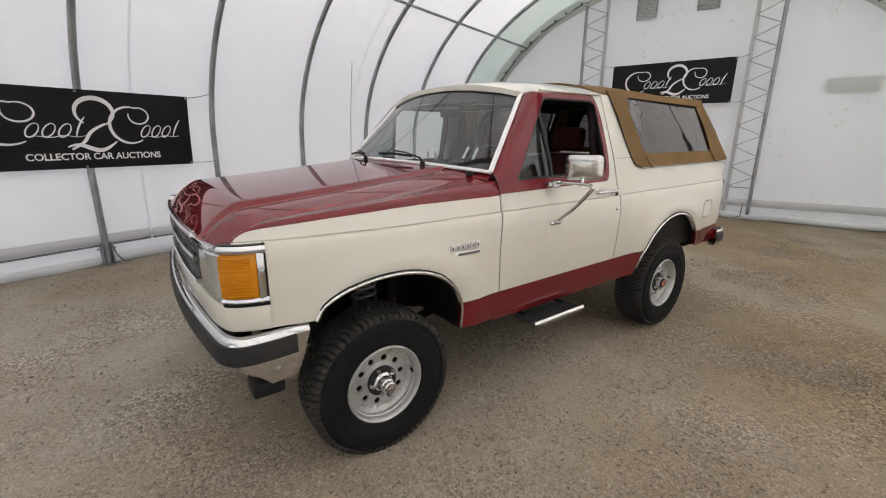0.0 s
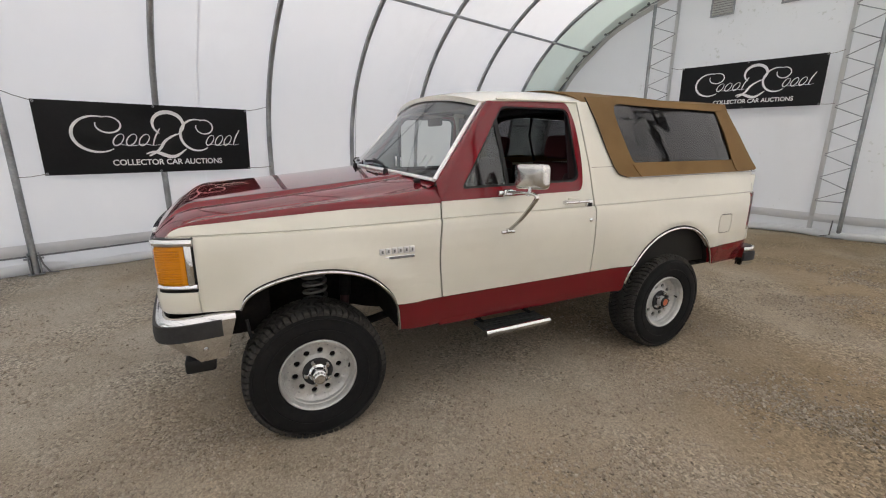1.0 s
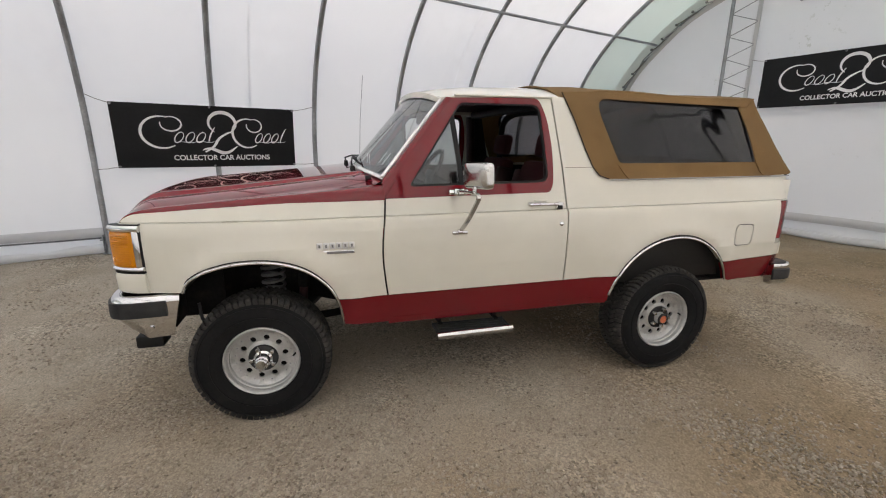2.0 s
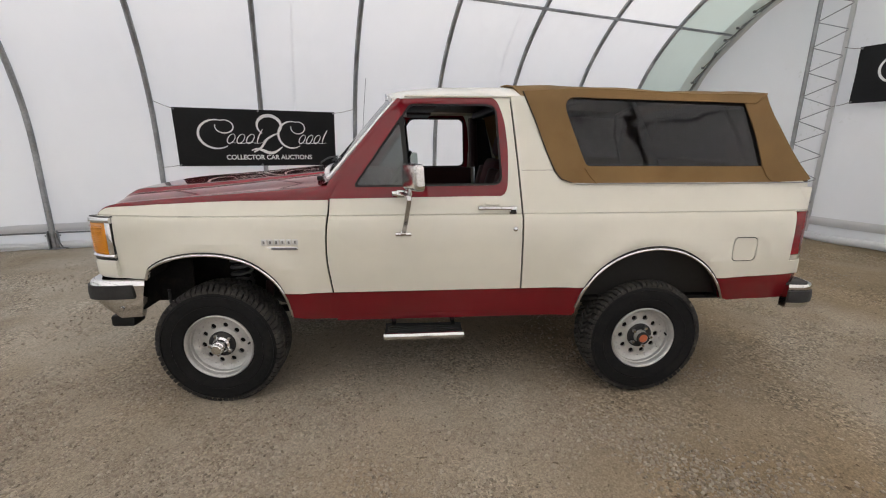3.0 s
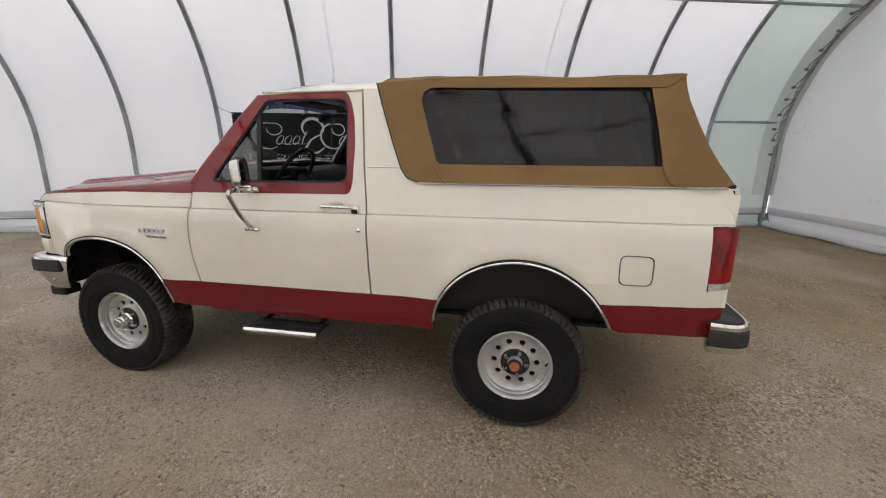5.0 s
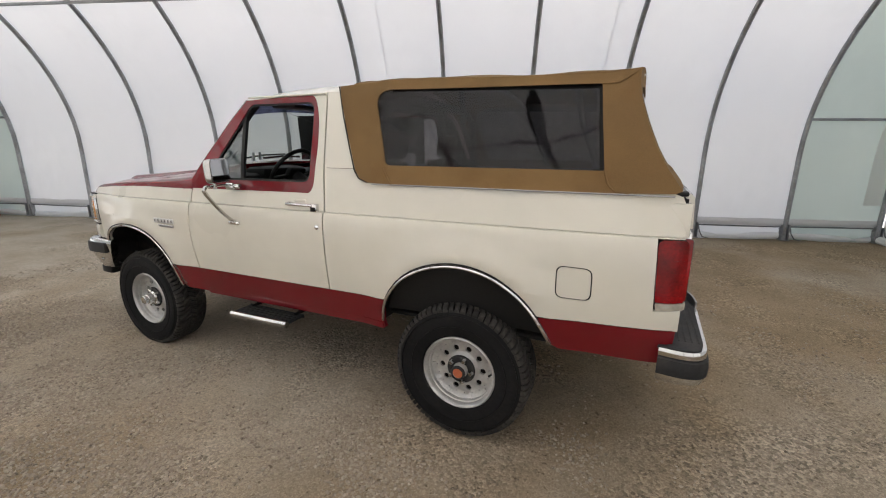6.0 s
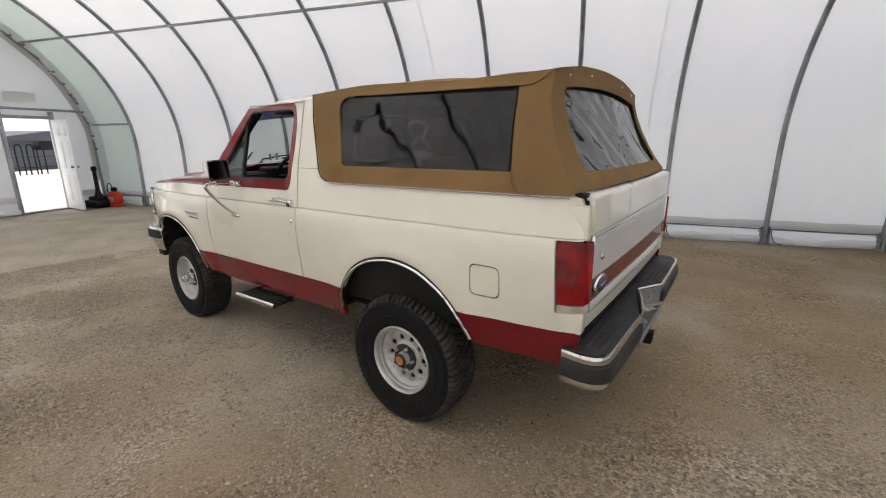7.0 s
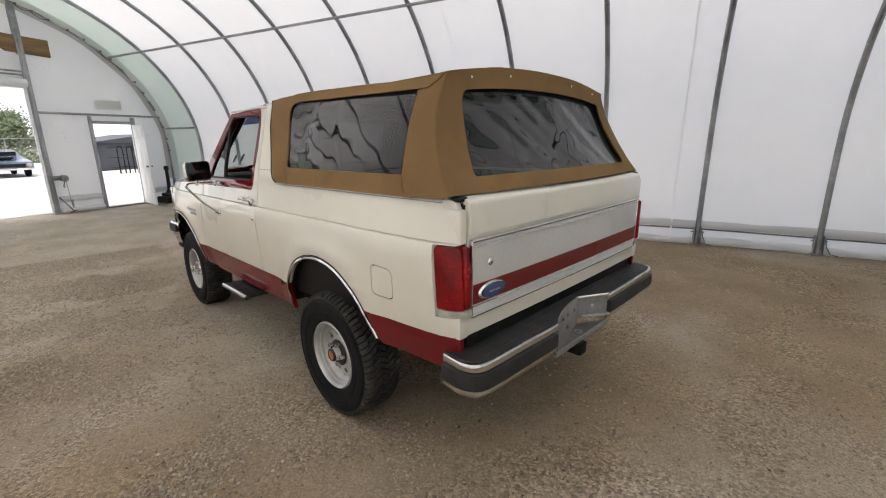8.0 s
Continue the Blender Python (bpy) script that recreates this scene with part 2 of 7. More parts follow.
# ---------------------------------------------------------------- mesh helpers
def to_object(name, bm, material, parent=None, label="", smooth=True, sharp=38):
    me = bpy.data.meshes.new(name)
    bmesh.ops.remove_doubles(bm, verts=bm.verts, dist=1e-5)
    bmesh.ops.recalc_face_normals(bm, faces=bm.faces)
    for f in bm.faces:
        f.smooth = smooth
    if smooth:
        lim = radians(sharp)
        for e in bm.edges:
            if len(e.link_faces) == 2 and e.calc_face_angle(0) > lim:
                e.smooth = False
    bm.to_mesh(me)
    bm.free()
    for m in material if isinstance(material, (list, tuple)) else (material,):
        me.materials.append(m)
    ob = new(name, me)
    if parent:
        ob.parent = parent
    if label:
        tagged(ob, label)
    return ob


def part(name, bm, material, parent, label="", **k):
    return to_object(name, bm, material, parent, label, **k)


def thing(name, label, category, group="", kind="", m=None):
    ob = new(name)
    tagged(ob, label, category, group, kind)
    if m is not None:
        ob.matrix_world = m
    return ob


def box(bm, lo, hi, bevel=0.0, m=None):
    c = [(a + b) / 2 for a, b in zip(lo, hi)]
    s = [max(1e-4, abs(b - a)) for a, b in zip(lo, hi)]
    r = bmesh.ops.create_cube(bm, size=1.0, matrix=Matrix.Translation(c) @ Matrix.Diagonal((*s, 1)))
    vs = r["verts"]
    if bevel:
        es = list({e for v in vs for e in v.link_edges})
        r = bmesh.ops.bevel(bm, geom=es, offset=bevel, segments=2, affect="EDGES", profile=0.5)
        vs = [v for v in r["verts"]] + [v for v in vs if v.is_valid]
        vs = list(set(vs))
    if m is not None:
        bmesh.ops.transform(bm, matrix=m, verts=vs)
    return vs


def boxes(*specs):
    bm = bmesh.new()
    for s in specs:
        box(bm, *s)
    return bm


def tube(points, r, seg=10, caps=True, bm=None, flat=None):
    """A round bar along points. flat: (a, b) half sizes of an oval section in place of r."""
    bm = bm or bmesh.new()
    pts = [Vector(p) for p in points]
    rings, up = [], None
    for i, p in enumerate(pts):
        d = (pts[min(i + 1, len(pts) - 1)] - pts[max(i - 1, 0)]).normalized()
        if up is None:
            up = d.orthogonal().normalized() if abs(d.z) > 0.9 else Vector((0, 0, 1))
        side = d.cross(up).normalized()
        up = side.cross(d).normalized()
        a, b = flat or (r, r)
        rings.append([bm.verts.new(p + side * (a * math.cos(2 * math.pi * k / seg)) + up * (b * math.sin(2 * math.pi * k / seg))) for k in range(seg)])
    for q, s in zip(rings, rings[1:]):
        for k in range(seg):
            bm.faces.new((q[k], q[(k + 1) % seg], s[(k + 1) % seg], s[k]))
    if caps:
        bm.faces.new(rings[0][::-1])
        bm.faces.new(rings[-1])
    return bm


def revolve(profile, seg=48, axis="Y", centre=(0, 0, 0), bm=None):
    """Turns a profile of (radius, height) round an axis through centre."""
    bm = bm or bmesh.new()
    rings = []
    c = Vector(centre)
    for r, h in profile:
        ring = []
        for k in range(seg):
            a = 2 * math.pi * k / seg
            v = Vector((r * math.cos(a), h, r * math.sin(a))) if axis == "Y" else Vector((r * math.cos(a), r * math.sin(a), h)) if axis == "Z" else Vector((h, r * math.cos(a), r * math.sin(a)))
            ring.append(bm.verts.new(c + v))
        rings.append(ring)
    for q, s in zip(rings, rings[1:]):
        for k in range(seg):
            bm.faces.new((q[k], q[(k + 1) % seg], s[(k + 1) % seg], s[k]))
    return bm


def rounded(pts, r, seg=5):
    """A closed outline with its corners rounded by r (one number, or one for each corner)."""
    out = []
    n = len(pts)
    rr = r if isinstance(r, (list, tuple)) else [r] * n
    for i, p in enumerate(pts):
        p = Vector(p)
        a, b = Vector(pts[i - 1]), Vector(pts[(i + 1) % n])
        k = rr[i]
        if k <= 0:
            out.append(tuple(p))
            continue
        da, db = (a - p), (b - p)
        ka, kb = min(k, da.length * 0.49), min(k, db.length * 0.49)
        s, e = p + da.normalized() * ka, p + db.normalized() * kb
        for j in range(seg + 1):
            t = j / seg
            out.append(tuple((1 - t) ** 2 * s + 2 * t * (1 - t) * p + t * t * e))
    return out


def smooth_line(pts, per=6):
    """A Catmull-Rom line through a few guide points."""
    P = [Vector(p) for p in pts]
    P = [P[0] * 2 - P[1]] + P + [P[-1] * 2 - P[-2]]
    out = []
    for i in range(1, len(P) - 2):
        for j in range(per):
            t = j / per
            a, b, c, d = P[i - 1], P[i], P[i + 1], P[i + 2]
            out.append(tuple(0.5 * ((2 * b) + (c - a) * t + (2 * a - 5 * b + 4 * c - d) * t * t + (3 * b - a - 3 * c + d) * t ** 3)))
    out.append(tuple(P[-2]))
    return out


def fill(loops, xs=(), ys=()):
    """A flat sheet in x and y from outlines (the first the rim, the rest holes), cut along the lines x and y given."""
    bm = bmesh.new()
    edges = []
    for loop in loops:
        vs = [bm.verts.new((p[0], p[1], 0)) for p in loop]
        edges += [bm.edges.new((vs[i - 1], vs[i])) for i in range(len(vs))]
    bmesh.ops.triangle_fill(bm, use_beauty=True, use_dissolve=False, edges=edges)
    for vals, ax in ((xs, 0), (ys, 1)):
        for v in vals:
            n = [0, 0, 0]
            n[ax] = 1
            co = [0, 0, 0]
            co[ax] = v
            bmesh.ops.bisect_plane(bm, geom=bm.verts[:] + bm.edges[:] + bm.faces[:], dist=1e-5, plane_co=co, plane_no=n)
    return bm


def thicken(bm, shift):
    """Gives a sheet depth: a copy of it moved by shift(co), joined along the rim."""
    r = bmesh.ops.extrude_face_region(bm, geom=bm.faces[:])
    for v in r["geom"]:
        if isinstance(v, bmesh.types.BMVert):
            v.co += Vector(shift(v.co))
    return bm


def steps(a, b, d):
    n = int((b - a) / d)
    return [a + (b - a) * (i + 0.5) / n for i in range(n)] if n > 0 else []


def sweep(path, profile, bm=None, closed=True, caps=True):
    """A profile of (outward, z) carried along a plan path of (x, y); outward is to the path's left."""
    bm = bm or bmesh.new()
    P = [Vector(p) for p in path]
    rows = []
    for i, p in enumerate(P):
        d = (P[min(i + 1, len(P) - 1)] - P[max(i - 1, 0)]).normalized()
        n = Vector((-d.y, d.x))
        rows.append([bm.verts.new((p.x + n.x * o, p.y + n.y * o, z)) for o, z in profile])
    k = len(profile)
    for a, b in zip(rows, rows[1:]):
        for j in range(k if closed else k - 1):
            bm.faces.new((a[j], a[(j + 1) % k], b[(j + 1) % k], b[j]))
    if caps and closed:
        bm.faces.new(rows[0][::-1])
        bm.faces.new(rows[-1])
    return bm


def grid(nu, nv, f):
    """A sheet of nu by nv cells through the points f(s, t), s and t from 0 to 1."""
    bm = bmesh.new()
    V = [[bm.verts.new(f(i / nu, j / nv)) for j in range(nv + 1)] for i in range(nu + 1)]
    for i in range(nu):
        for j in range(nv):
            bm.faces.new((V[i][j], V[i + 1][j], V[i + 1][j + 1], V[i][j + 1]))
    return bm


# ---------------------------------------------------------------- ground
def build_ground():
    bm = bmesh.new()
    S = [-700, -250, -90, -40, -20] + [-14 + i * 1.0 for i in range(25)] + [14, 20, 40, 90, 250, 700]
    V = [[bm.verts.new((x, y, 0.012 * noise.noise((x * 0.7, y * 0.7, 0)) - 0.012 if max(abs(x), abs(y)) < 30 else -0.01)) for y in S] for x in S]
    for i in range(len(S) - 1):
        for j in range(len(S) - 1):
            bm.faces.new((V[i][j], V[i + 1][j], V[i + 1][j + 1], V[i][j + 1]))
    ob = to_object("ground", bm, M_GROUND)
    tagged(ob, "brown crushed gravel floor, worn and dusty", "ground", kind="structure")


build_ground()

# ---------------------------------------------------------------- tent: frame of its own, u along it, v across it
TENT = pose(0, 0, 0, 0, 0, 17.14)
U1, BAY, BAYS = 7.405, 1.4416, 12
U0 = U1 - BAY * BAYS
V_MID, HALF, SPRING, RISE = 0.10, 4.294, 1.362, 3.32


def arch_line(off=0.0, n=40):
    """The vault's section as (v, z): upright legs, then half an ellipse."""
    a, b = HALF + off, RISE + off
    pts = [(V_MID + a, z) for z in (0.0, 0.3, 0.6, 0.9)]
    pts += [(V_MID + a * math.cos(math.pi * i / n), SPRING + b * math.sin(math.pi * i / n)) for i in range(n + 1)]
    pts += [(V_MID - a, z) for z in (0.9, 0.6, 0.3, 0.0)]
    return pts


def arch_z(v, off=0.0):
    q = (v - V_MID) / (HALF + off)
    return SPRING + (RISE + off) * math.sqrt(max(0.0, 1 - q * q))


def build_cover():
    line = arch_line(0.05)
    bm = bmesh.new()
    cols = BAYS * 4
    rows = []
    for i in range(cols + 1):
        u = U0 + (U1 - U0) * i / cols
        sag = 0.025 * math.sin(math.pi * (i % 4) / 4)
        row = []
        for j, (v, z) in enumerate(line):
            w = 0.012 * noise.noise((u * 1.3, v, z)) - sag
            c = Vector((v - V_MID, (z - SPRING) if z > SPRING else 0)).normalized()
            row.append(bm.verts.new((u, v + c.x * w, z + c.y * w)))
        rows.append(row)
    for i in range(cols):
        for j in range(len(line) - 1):
            f = bm.faces.new((rows[i][j], rows[i + 1][j], rows[i + 1][j + 1], rows[i][j + 1]))
            f.material_index = 1 if i < 4 or i >= cols - 4 else 0
    ob = to_object("tent_cover", bm, (M_WHITE_CLOTH, M_GREEN_CLOTH))
    ob.matrix_world = TENT
    tagged(ob, "white translucent fabric tent vault with greenish end bays", "tent cover", kind="structure")


def build_cloth_seams():
    """Welded overlaps of the cover's cloth, a little denser than the rest."""
    for u in SEAMS:
        line = arch_line(0.012)
        bm = grid(2, len(line) - 1, lambda a, b, u=u, line=line: (u - 0.015 + 0.030 * a, *line[round(b * (len(line) - 1))]))
        ob = to_object("cloth_seam", bm, M_OVERLAP)
        ob.matrix_world = TENT
        tagged(ob, "faint welded overlap in the white tent cloth", "seam", kind="structure")


def build_ribs():
    line = [(0, v, z) for v, z in arch_line(0.0)]
    rib = thing("tent_rib", "galvanised steel tube arch holding up the tent fabric", "tent rib", "tent ribs", "structure")
    part("tube", tube(line, 0.036, 10), M_STEEL, rib)
    for s in (1, -1):
        vb = V_MID + s * HALF
        bm = boxes(((-0.075, vb - 0.06, 0.0), (0.075, vb + 0.06, 0.012), 0.003), ((-0.055, vb - 0.055, 0.012), (-0.043, vb + 0.05, 0.26), 0.003), ((0.043, vb - 0.055, 0.012), (0.055, vb + 0.05, 0.26), 0.003))
        tube([(-0.09, vb, 0.19), (0.09, vb, 0.19)], 0.012, 8, bm=bm)
        part("foot_bracket", bm, M_STEEL, rib, "bolted steel foot bracket")
        part("ratchet", tube([(0.05, vb - s * 0.05, 0.24), (0.075, vb - s * 0.06, 0.12), (0.12, vb - s * 0.09, 0.03), (0.2, vb - s * 0.12, 0.02)], 0.009, 6), M_DARK_STEEL, rib, "dark steel anchor rod")
    rib.matrix_world = TENT @ pose(U0 + 0.03, 0, 0)
    for k in range(1, BAYS + 1):
        copy_thing(rib, TENT @ pose(U0 + BAY * k - (0.03 if k == BAYS else 0), 0, 0))
    for s in (1, -1):
        for off, nm in ((3.12, "purlin"), (1.1, "purlin")):
            v = V_MID + s * off
            z = arch_z(v) - 0.055
            bar = to_object("purlin", tube([(U0, v, z), (U1, v, z)], 0.024, 8), M_STEEL)
            bar.matrix_world = TENT
            tagged(bar, "long galvanised purlin bar under the arches", "purlin", "purlins", "structure")
        for ua, ub in ((U0, U0 + BAY), (U1 - BAY, U1)):
            v = V_MID + s * (HALF - 0.02)
            st = to_object("end_strut", tube([(ua, v, 1.95), (ub, v, 1.95)], 0.022, 8), M_STEEL)
            st.matrix_world = TENT @ pose(0, -s * (HALF - math.sqrt(max(0, 1 - ((1.95 - SPRING) / RISE) ** 2)) * HALF), 0)
            tagged(st, "short steel strut between the last two arches", "strut", "end struts", "structure")
        # fabric pocket band and skirt along the foot of the wall
        v = V_MID + s * (HALF + 0.035)
        n = int((U1 - U0) * 5)
        bm = grid(n, 6, lambda a, b: (U0 + (U1 - U0) * a, v - s * (0.006 + 0.022 * math.sin(math.pi * b)), 0.232 + 0.125 * b + 0.010 * math.sin(a * 41) * (1 - b)))
        bd = to_object("wall_band", bm, M_SEAM)
        bd.matrix_world = TENT
        tagged(bd, "pale grey fabric pocket band low on the tent wall", "wall band", kind="structure")
        # dark bar added to draw the shaded gap between band and skirt
        pb = to_object("band_gap_line", tube([(U0 + 0.2 * i, v - s * 0.012, 0.224 + 0.008 * math.sin(i * 0.31)) for i in range(int((U1 - U0) * 5) + 1)], 0.011, 8), M_DARK_STEEL)
        pb.matrix_world = TENT
        tagged(pb, "thin dark bar drawn for the gap under the fabric band", "pipe", kind="structure")
        sk = to_object("wall_skirt", tube([(U0 + 0.15 * i, v + s * 0.03 + 0.02 * math.sin(i * 0.9), 0.05 + 0.018 * math.sin(i * 0.43)) for i in range(int((U1 - U0) / 0.15) + 1)], 0.06, 10, flat=(0.055, 0.065)), M_WALL_CLOTH)
        sk.matrix_world = TENT
        tagged(sk, "rolled white fabric skirt along the wall's foot", "skirt", kind="structure")


DOOR_V, DOOR_Z = (-2.1, 1.545), 2.74        # vehicle opening in the west end
WALK_V, WALK_Z = (2.635, 3.55), 2.05        # person-sized door beside it


def end_wall(name, u, out, holes):
    """A cloth end wall under the arch with real openings; out is +1 or -1, away from the tent."""
    rim = [(v, max(z, 0.0)) for v, z in arch_line(0.02)]
    bm = fill([rim] + holes, steps(V_MID - HALF, V_MID + HALF, 0.4), steps(0, 4.8, 0.4))
    for v in bm.verts:
        a, b = v.co.x, v.co.y
        w = 0.03 * noise.noise((a * 0.9, b * 0.9, u)) + 0.012 * noise.noise((a * 3, b * 1.2, u))
        v.co = (u + out * (0.06 + w), a, b)
    thicken(bm, lambda c: (out * 0.012, 0, 0))
    ob = to_object(name, bm, M_WALL_CLOTH)
    ob.matrix_world = TENT
    tagged(ob, "white fabric end wall of the tent", "wall", kind="structure")


SEAMS = (2.72, -0.74)
build_cover()
build_cloth_seams()
build_ribs()
end_wall("wall_east", U1, 1, [])
end_wall("wall_west", U0, -1, [[(DOOR_V[0], 0.02), (DOOR_V[1], 0.02), (DOOR_V[1], DOOR_Z), (DOOR_V[0], DOOR_Z)], [(WALK_V[0], 0.02), (WALK_V[1], 0.02), (WALK_V[1], WALK_Z), (WALK_V[0], WALK_Z)]])


def build_apron():
    """Pale concrete lot round the tent, butting against its walls."""
    bm = bmesh.new()
    a, b, c, d = U0 - 0.25, U1 + 0.25, V_MID - HALF - 0.25, V_MID + HALF + 0.25
    for lo, hi in (((a - 45, c - 45), (a, d + 45)), ((b, c - 45), (b + 45, d + 45)), ((a, c - 45), (b, c)), ((a, d), (b, d + 45))):
        box(bm, (*lo, -0.1), (*hi, 0.004))
    ob = to_object("pavement", bm, mat("pale_concrete", (0.55, 0.53, 0.50), 0.9, vary=0.10, big=0.3, fine=25.0))
    ob.matrix_world = TENT
    tagged(ob, "bright pale concrete lot outside the tent", "pavement", kind="structure")


build_apron()

# ---------------------------------------------------------------- the vehicle: nose towards -x, driver's side towards -y
car = thing("suv", "cream and maroon two-door off-road SUV with tan canvas top", "car")
RAKE = 0.0096
PROF_Z = (0.45, 0.53, 0.60, 0.70, 0.85, 1.00, 1.08, 1.125, 1.1435, 1.1470, 1.1505, 1.160, 1.23, 1.30, 1.35, 1.40, 1.78, 1.86)
PROF_Y = (0.90, 0.925, 0.945, 0.970, 0.986, 0.992, 0.991, 0.985, 0.978, 0.9610, 0.9665, 0.9645, 0.949, 0.936, 0.926, 0.915, 0.802, 0.765)


def half_width(x, z):
    y = float(np.interp(z, PROF_Z, PROF_Y))
    if x < -1.1:
        y -= 0.085 * ((-1.1 - x) / 0.69) ** 2
    if x < -0.7 and z > 1.15:
        y -= 0.020 * min(1, (-0.7 - x) / 0.4) * min(1, (z - 1.15) / 0.08)
    if x < -1.86:
        y -= 0.9 * (-1.86 - x) ** 1.6
    if x > 1.8:
        y -= 0.03 * ((x - 1.8) / 0.4) ** 2
    if x > 2.20:
        y -= 5.0 * (x - 2.20) ** 2
    # swelling over the wheel arches
    for cx in (-1.25, 1.30):
        d = math.hypot((x - cx) / 0.56, (z - 0.55) / 0.50)
        y += 0.020 * math.exp(-((d - 0.86) / 0.14) ** 2)
    return y


def side_panel(name, loops, material, s, parent, label="", off=0.0, depth=0.025, cut=0.06, width=half_width):
    """A body panel from outlines in x and z, bent to the body's side s (-1 driver, +1 passenger)."""
    xs, zs = [p[0] for p in loops[0]], [p[1] for p in loops[0]]
    lines_z = [z for z in PROF_Z if min(zs) < z < max(zs)] + [z for z in steps(min(zs), max(zs), cut) if z < 1.16 or width is not half_width]
    bm = fill(loops, steps(min(xs), max(xs), cut), lines_z)
    for v in bm.verts:
        x, z = v.co.x, v.co.y
        v.co = (x, s * (width(x, z) + off), z + RAKE * x)
    thicken(bm, lambda c: (0, -s * depth, 0))
    return part(name, bm, material, parent, label, sharp=30)


ARCH_F = smooth_line([(-1.635, 0.795), (-1.60, 0.855), (-1.50, 0.908), (-1.35, 0.938), (-1.19, 0.932), (-1.04, 0.882), (-0.93, 0.785), (-0.88, 0.69), (-0.862, 0.60), (-0.855, 0.535)], 4)
ARCH_R = smooth_line([(0.838, 0.565), (0.862, 0.666), (0.915, 0.76), (0.99, 0.838), (1.083, 0.893), (1.18, 0.924), (1.29, 0.936), (1.40, 0.922), (1.495, 0.888), (1.59, 0.828), (1.66, 0.76), (1.715, 0.68), (1.755, 0.605)], 4)
GAP = 0.0048
FRONT_EDGE = smooth_line([(-0.607, 0.70), (-0.618, 0.78), (-0.630, 0.90), (-0.630, 1.00), (-0.624, 1.08), (-0.614, 1.16), (-0.609, 1.237)], 3)   # door's front edge, from the sill up
REAR_EDGE = [(0.488, 0.70), (0.484, 0.90), (0.477, 1.161), (0.457, 1.346), (0.435, 1.56), (0.411, 1.782)]     # door's rear edge


FENDER_CURVE = smooth_line([(-1.75, 1.197), (-1.81, 1.1925), (-1.855, 1.184), (-1.892, 1.164), (-1.920, 1.1255)], 4)[1:]   # the cream sweeps down to the lamp


def shifted(line, dx):
    return [(x + dx, z) for x, z in line]


def build_side(s):
    near = s < 0
    # front fender
    low = [p for p in ARCH_F if p[1] > 0.70 or p[0] < -1.2]
    fender = side_panel("front_fender", [[(-1.90, 0.787)] + low + [(-0.884, 0.702)] + shifted(FRONT_EDGE, -GAP) + [(-0.93, 1.2335), (-1.259, 1.226), (-1.55, 1.211), (-1.75, 1.197)] + FENDER_CURVE + [(-1.799, 1.1285), (-1.7985, 0.880), (-1.90, 0.880)]], M_CREAM, s, car, "cream front fender with a rounded wheel arch")
    side_panel("fender_rocker", [[p for p in ARCH_F if p[1] < 0.70 and p[0] > -1.2] + [(-0.64, 0.52), (-0.612, 0.698), (-0.884, 0.698)]], M_RED, s, fender, "maroon lower strip")
    # door
    red_edge = rounded([(0.289, 1.79), (0.335, 1.775), (0.375, 1.66), (0.393, 1.50), (0.390, 1.245), (0.299, 1.246)], [0, 0.06, 0.05, 0.05, 0.09, 0], 5)
    door = side_panel("door", [shifted(FRONT_EDGE, GAP) + red_edge[::-1] + [(0.411 - GAP, 1.782)] + shifted(REAR_EDGE[::-1], -GAP)[1:]], M_CREAM, s, car, "cream and maroon driver's door, window rolled down" if near else "cream and maroon passenger's door, window rolled down")
    window = rounded([(-0.480, 1.298), (0.362, 1.305), (0.331, 1.750), (-0.162, 1.752)], [0.035, 0.06, 0.06, 0.03], 5)
    pillar = [(-0.205, 1.776), (-0.331, 1.637), (-0.453, 1.468), (-0.560, 1.318), (-0.605, 1.238)]
    side_panel("window_surround", [[(-0.605, 1.239)] + red_edge[::-1] + [(-0.205, 1.778)] + pillar[1:4], window], M_RED, s, door, "maroon door frame round the window", off=0.001, cut=0.05)
    side_panel("window_seal", [rounded([(-0.490, 1.292), (0.369, 1.299), (0.338, 1.757), (-0.166, 1.758)], [0.04, 0.065, 0.065, 0.03], 5), rounded([(-0.463, 1.309), (0.353, 1.316), (0.323, 1.741), (-0.155, 1.742)], [0.03, 0.055, 0.055, 0.03], 5)], M_BLACK, s, door, "black rubber window seal", off=-0.004, depth=0.02)
    side_panel("vent_bar", [[(-0.184, 1.31), (-0.160, 1.31), (-0.203, 1.735), (-0.228, 1.72)]], M_BLACK, s, door, "black vent window post", off=-0.006, depth=0.02)
    vent = side_panel("vent_window", [[(-0.462, 1.309), (-0.184, 1.309), (-0.228, 1.715), (-0.25, 1.675)]], M_VENT, s, door, "small grey vent pane", off=-0.012, depth=0.004)
    vent.visible_shadow = False
    side_panel("inner_sill", [[(-0.50, 1.235), (0.37, 1.235), (0.366, 1.306), (-0.47, 1.300)]], M_BLACK, s, door, "black inner window sill", off=-0.0265, depth=0.05)
    rocker = side_panel("rocker", [[(-0.612, 0.697), (-0.64, 0.52), (-0.45, 0.517), (0.4, 0.525), (0.842, 0.515), (0.838, 0.565)] + [p for p in ARCH_R if p[1] < 0.70 and p[0] < 1.2] + [(0.872, 0.697)]], M_RED, s, car, "maroon rocker strip under the door")
    side_panel("sill_lip", [[(-0.60, 0.505), (0.83, 0.505), (0.83, 0.548), (0.47, 0.548), (-0.60, 0.548)]], M_RED, s, rocker, off=0.0015, depth=0.02)
    # quarter panel with the fuel door cut out
    fuel = rounded([(1.760, 0.997), (1.915, 0.994), (1.917, 0.845), (1.762, 0.845)], 0.035, 4)
    up = [p for p in ARCH_R if p[1] > 0.70 or p[0] > 1.2]
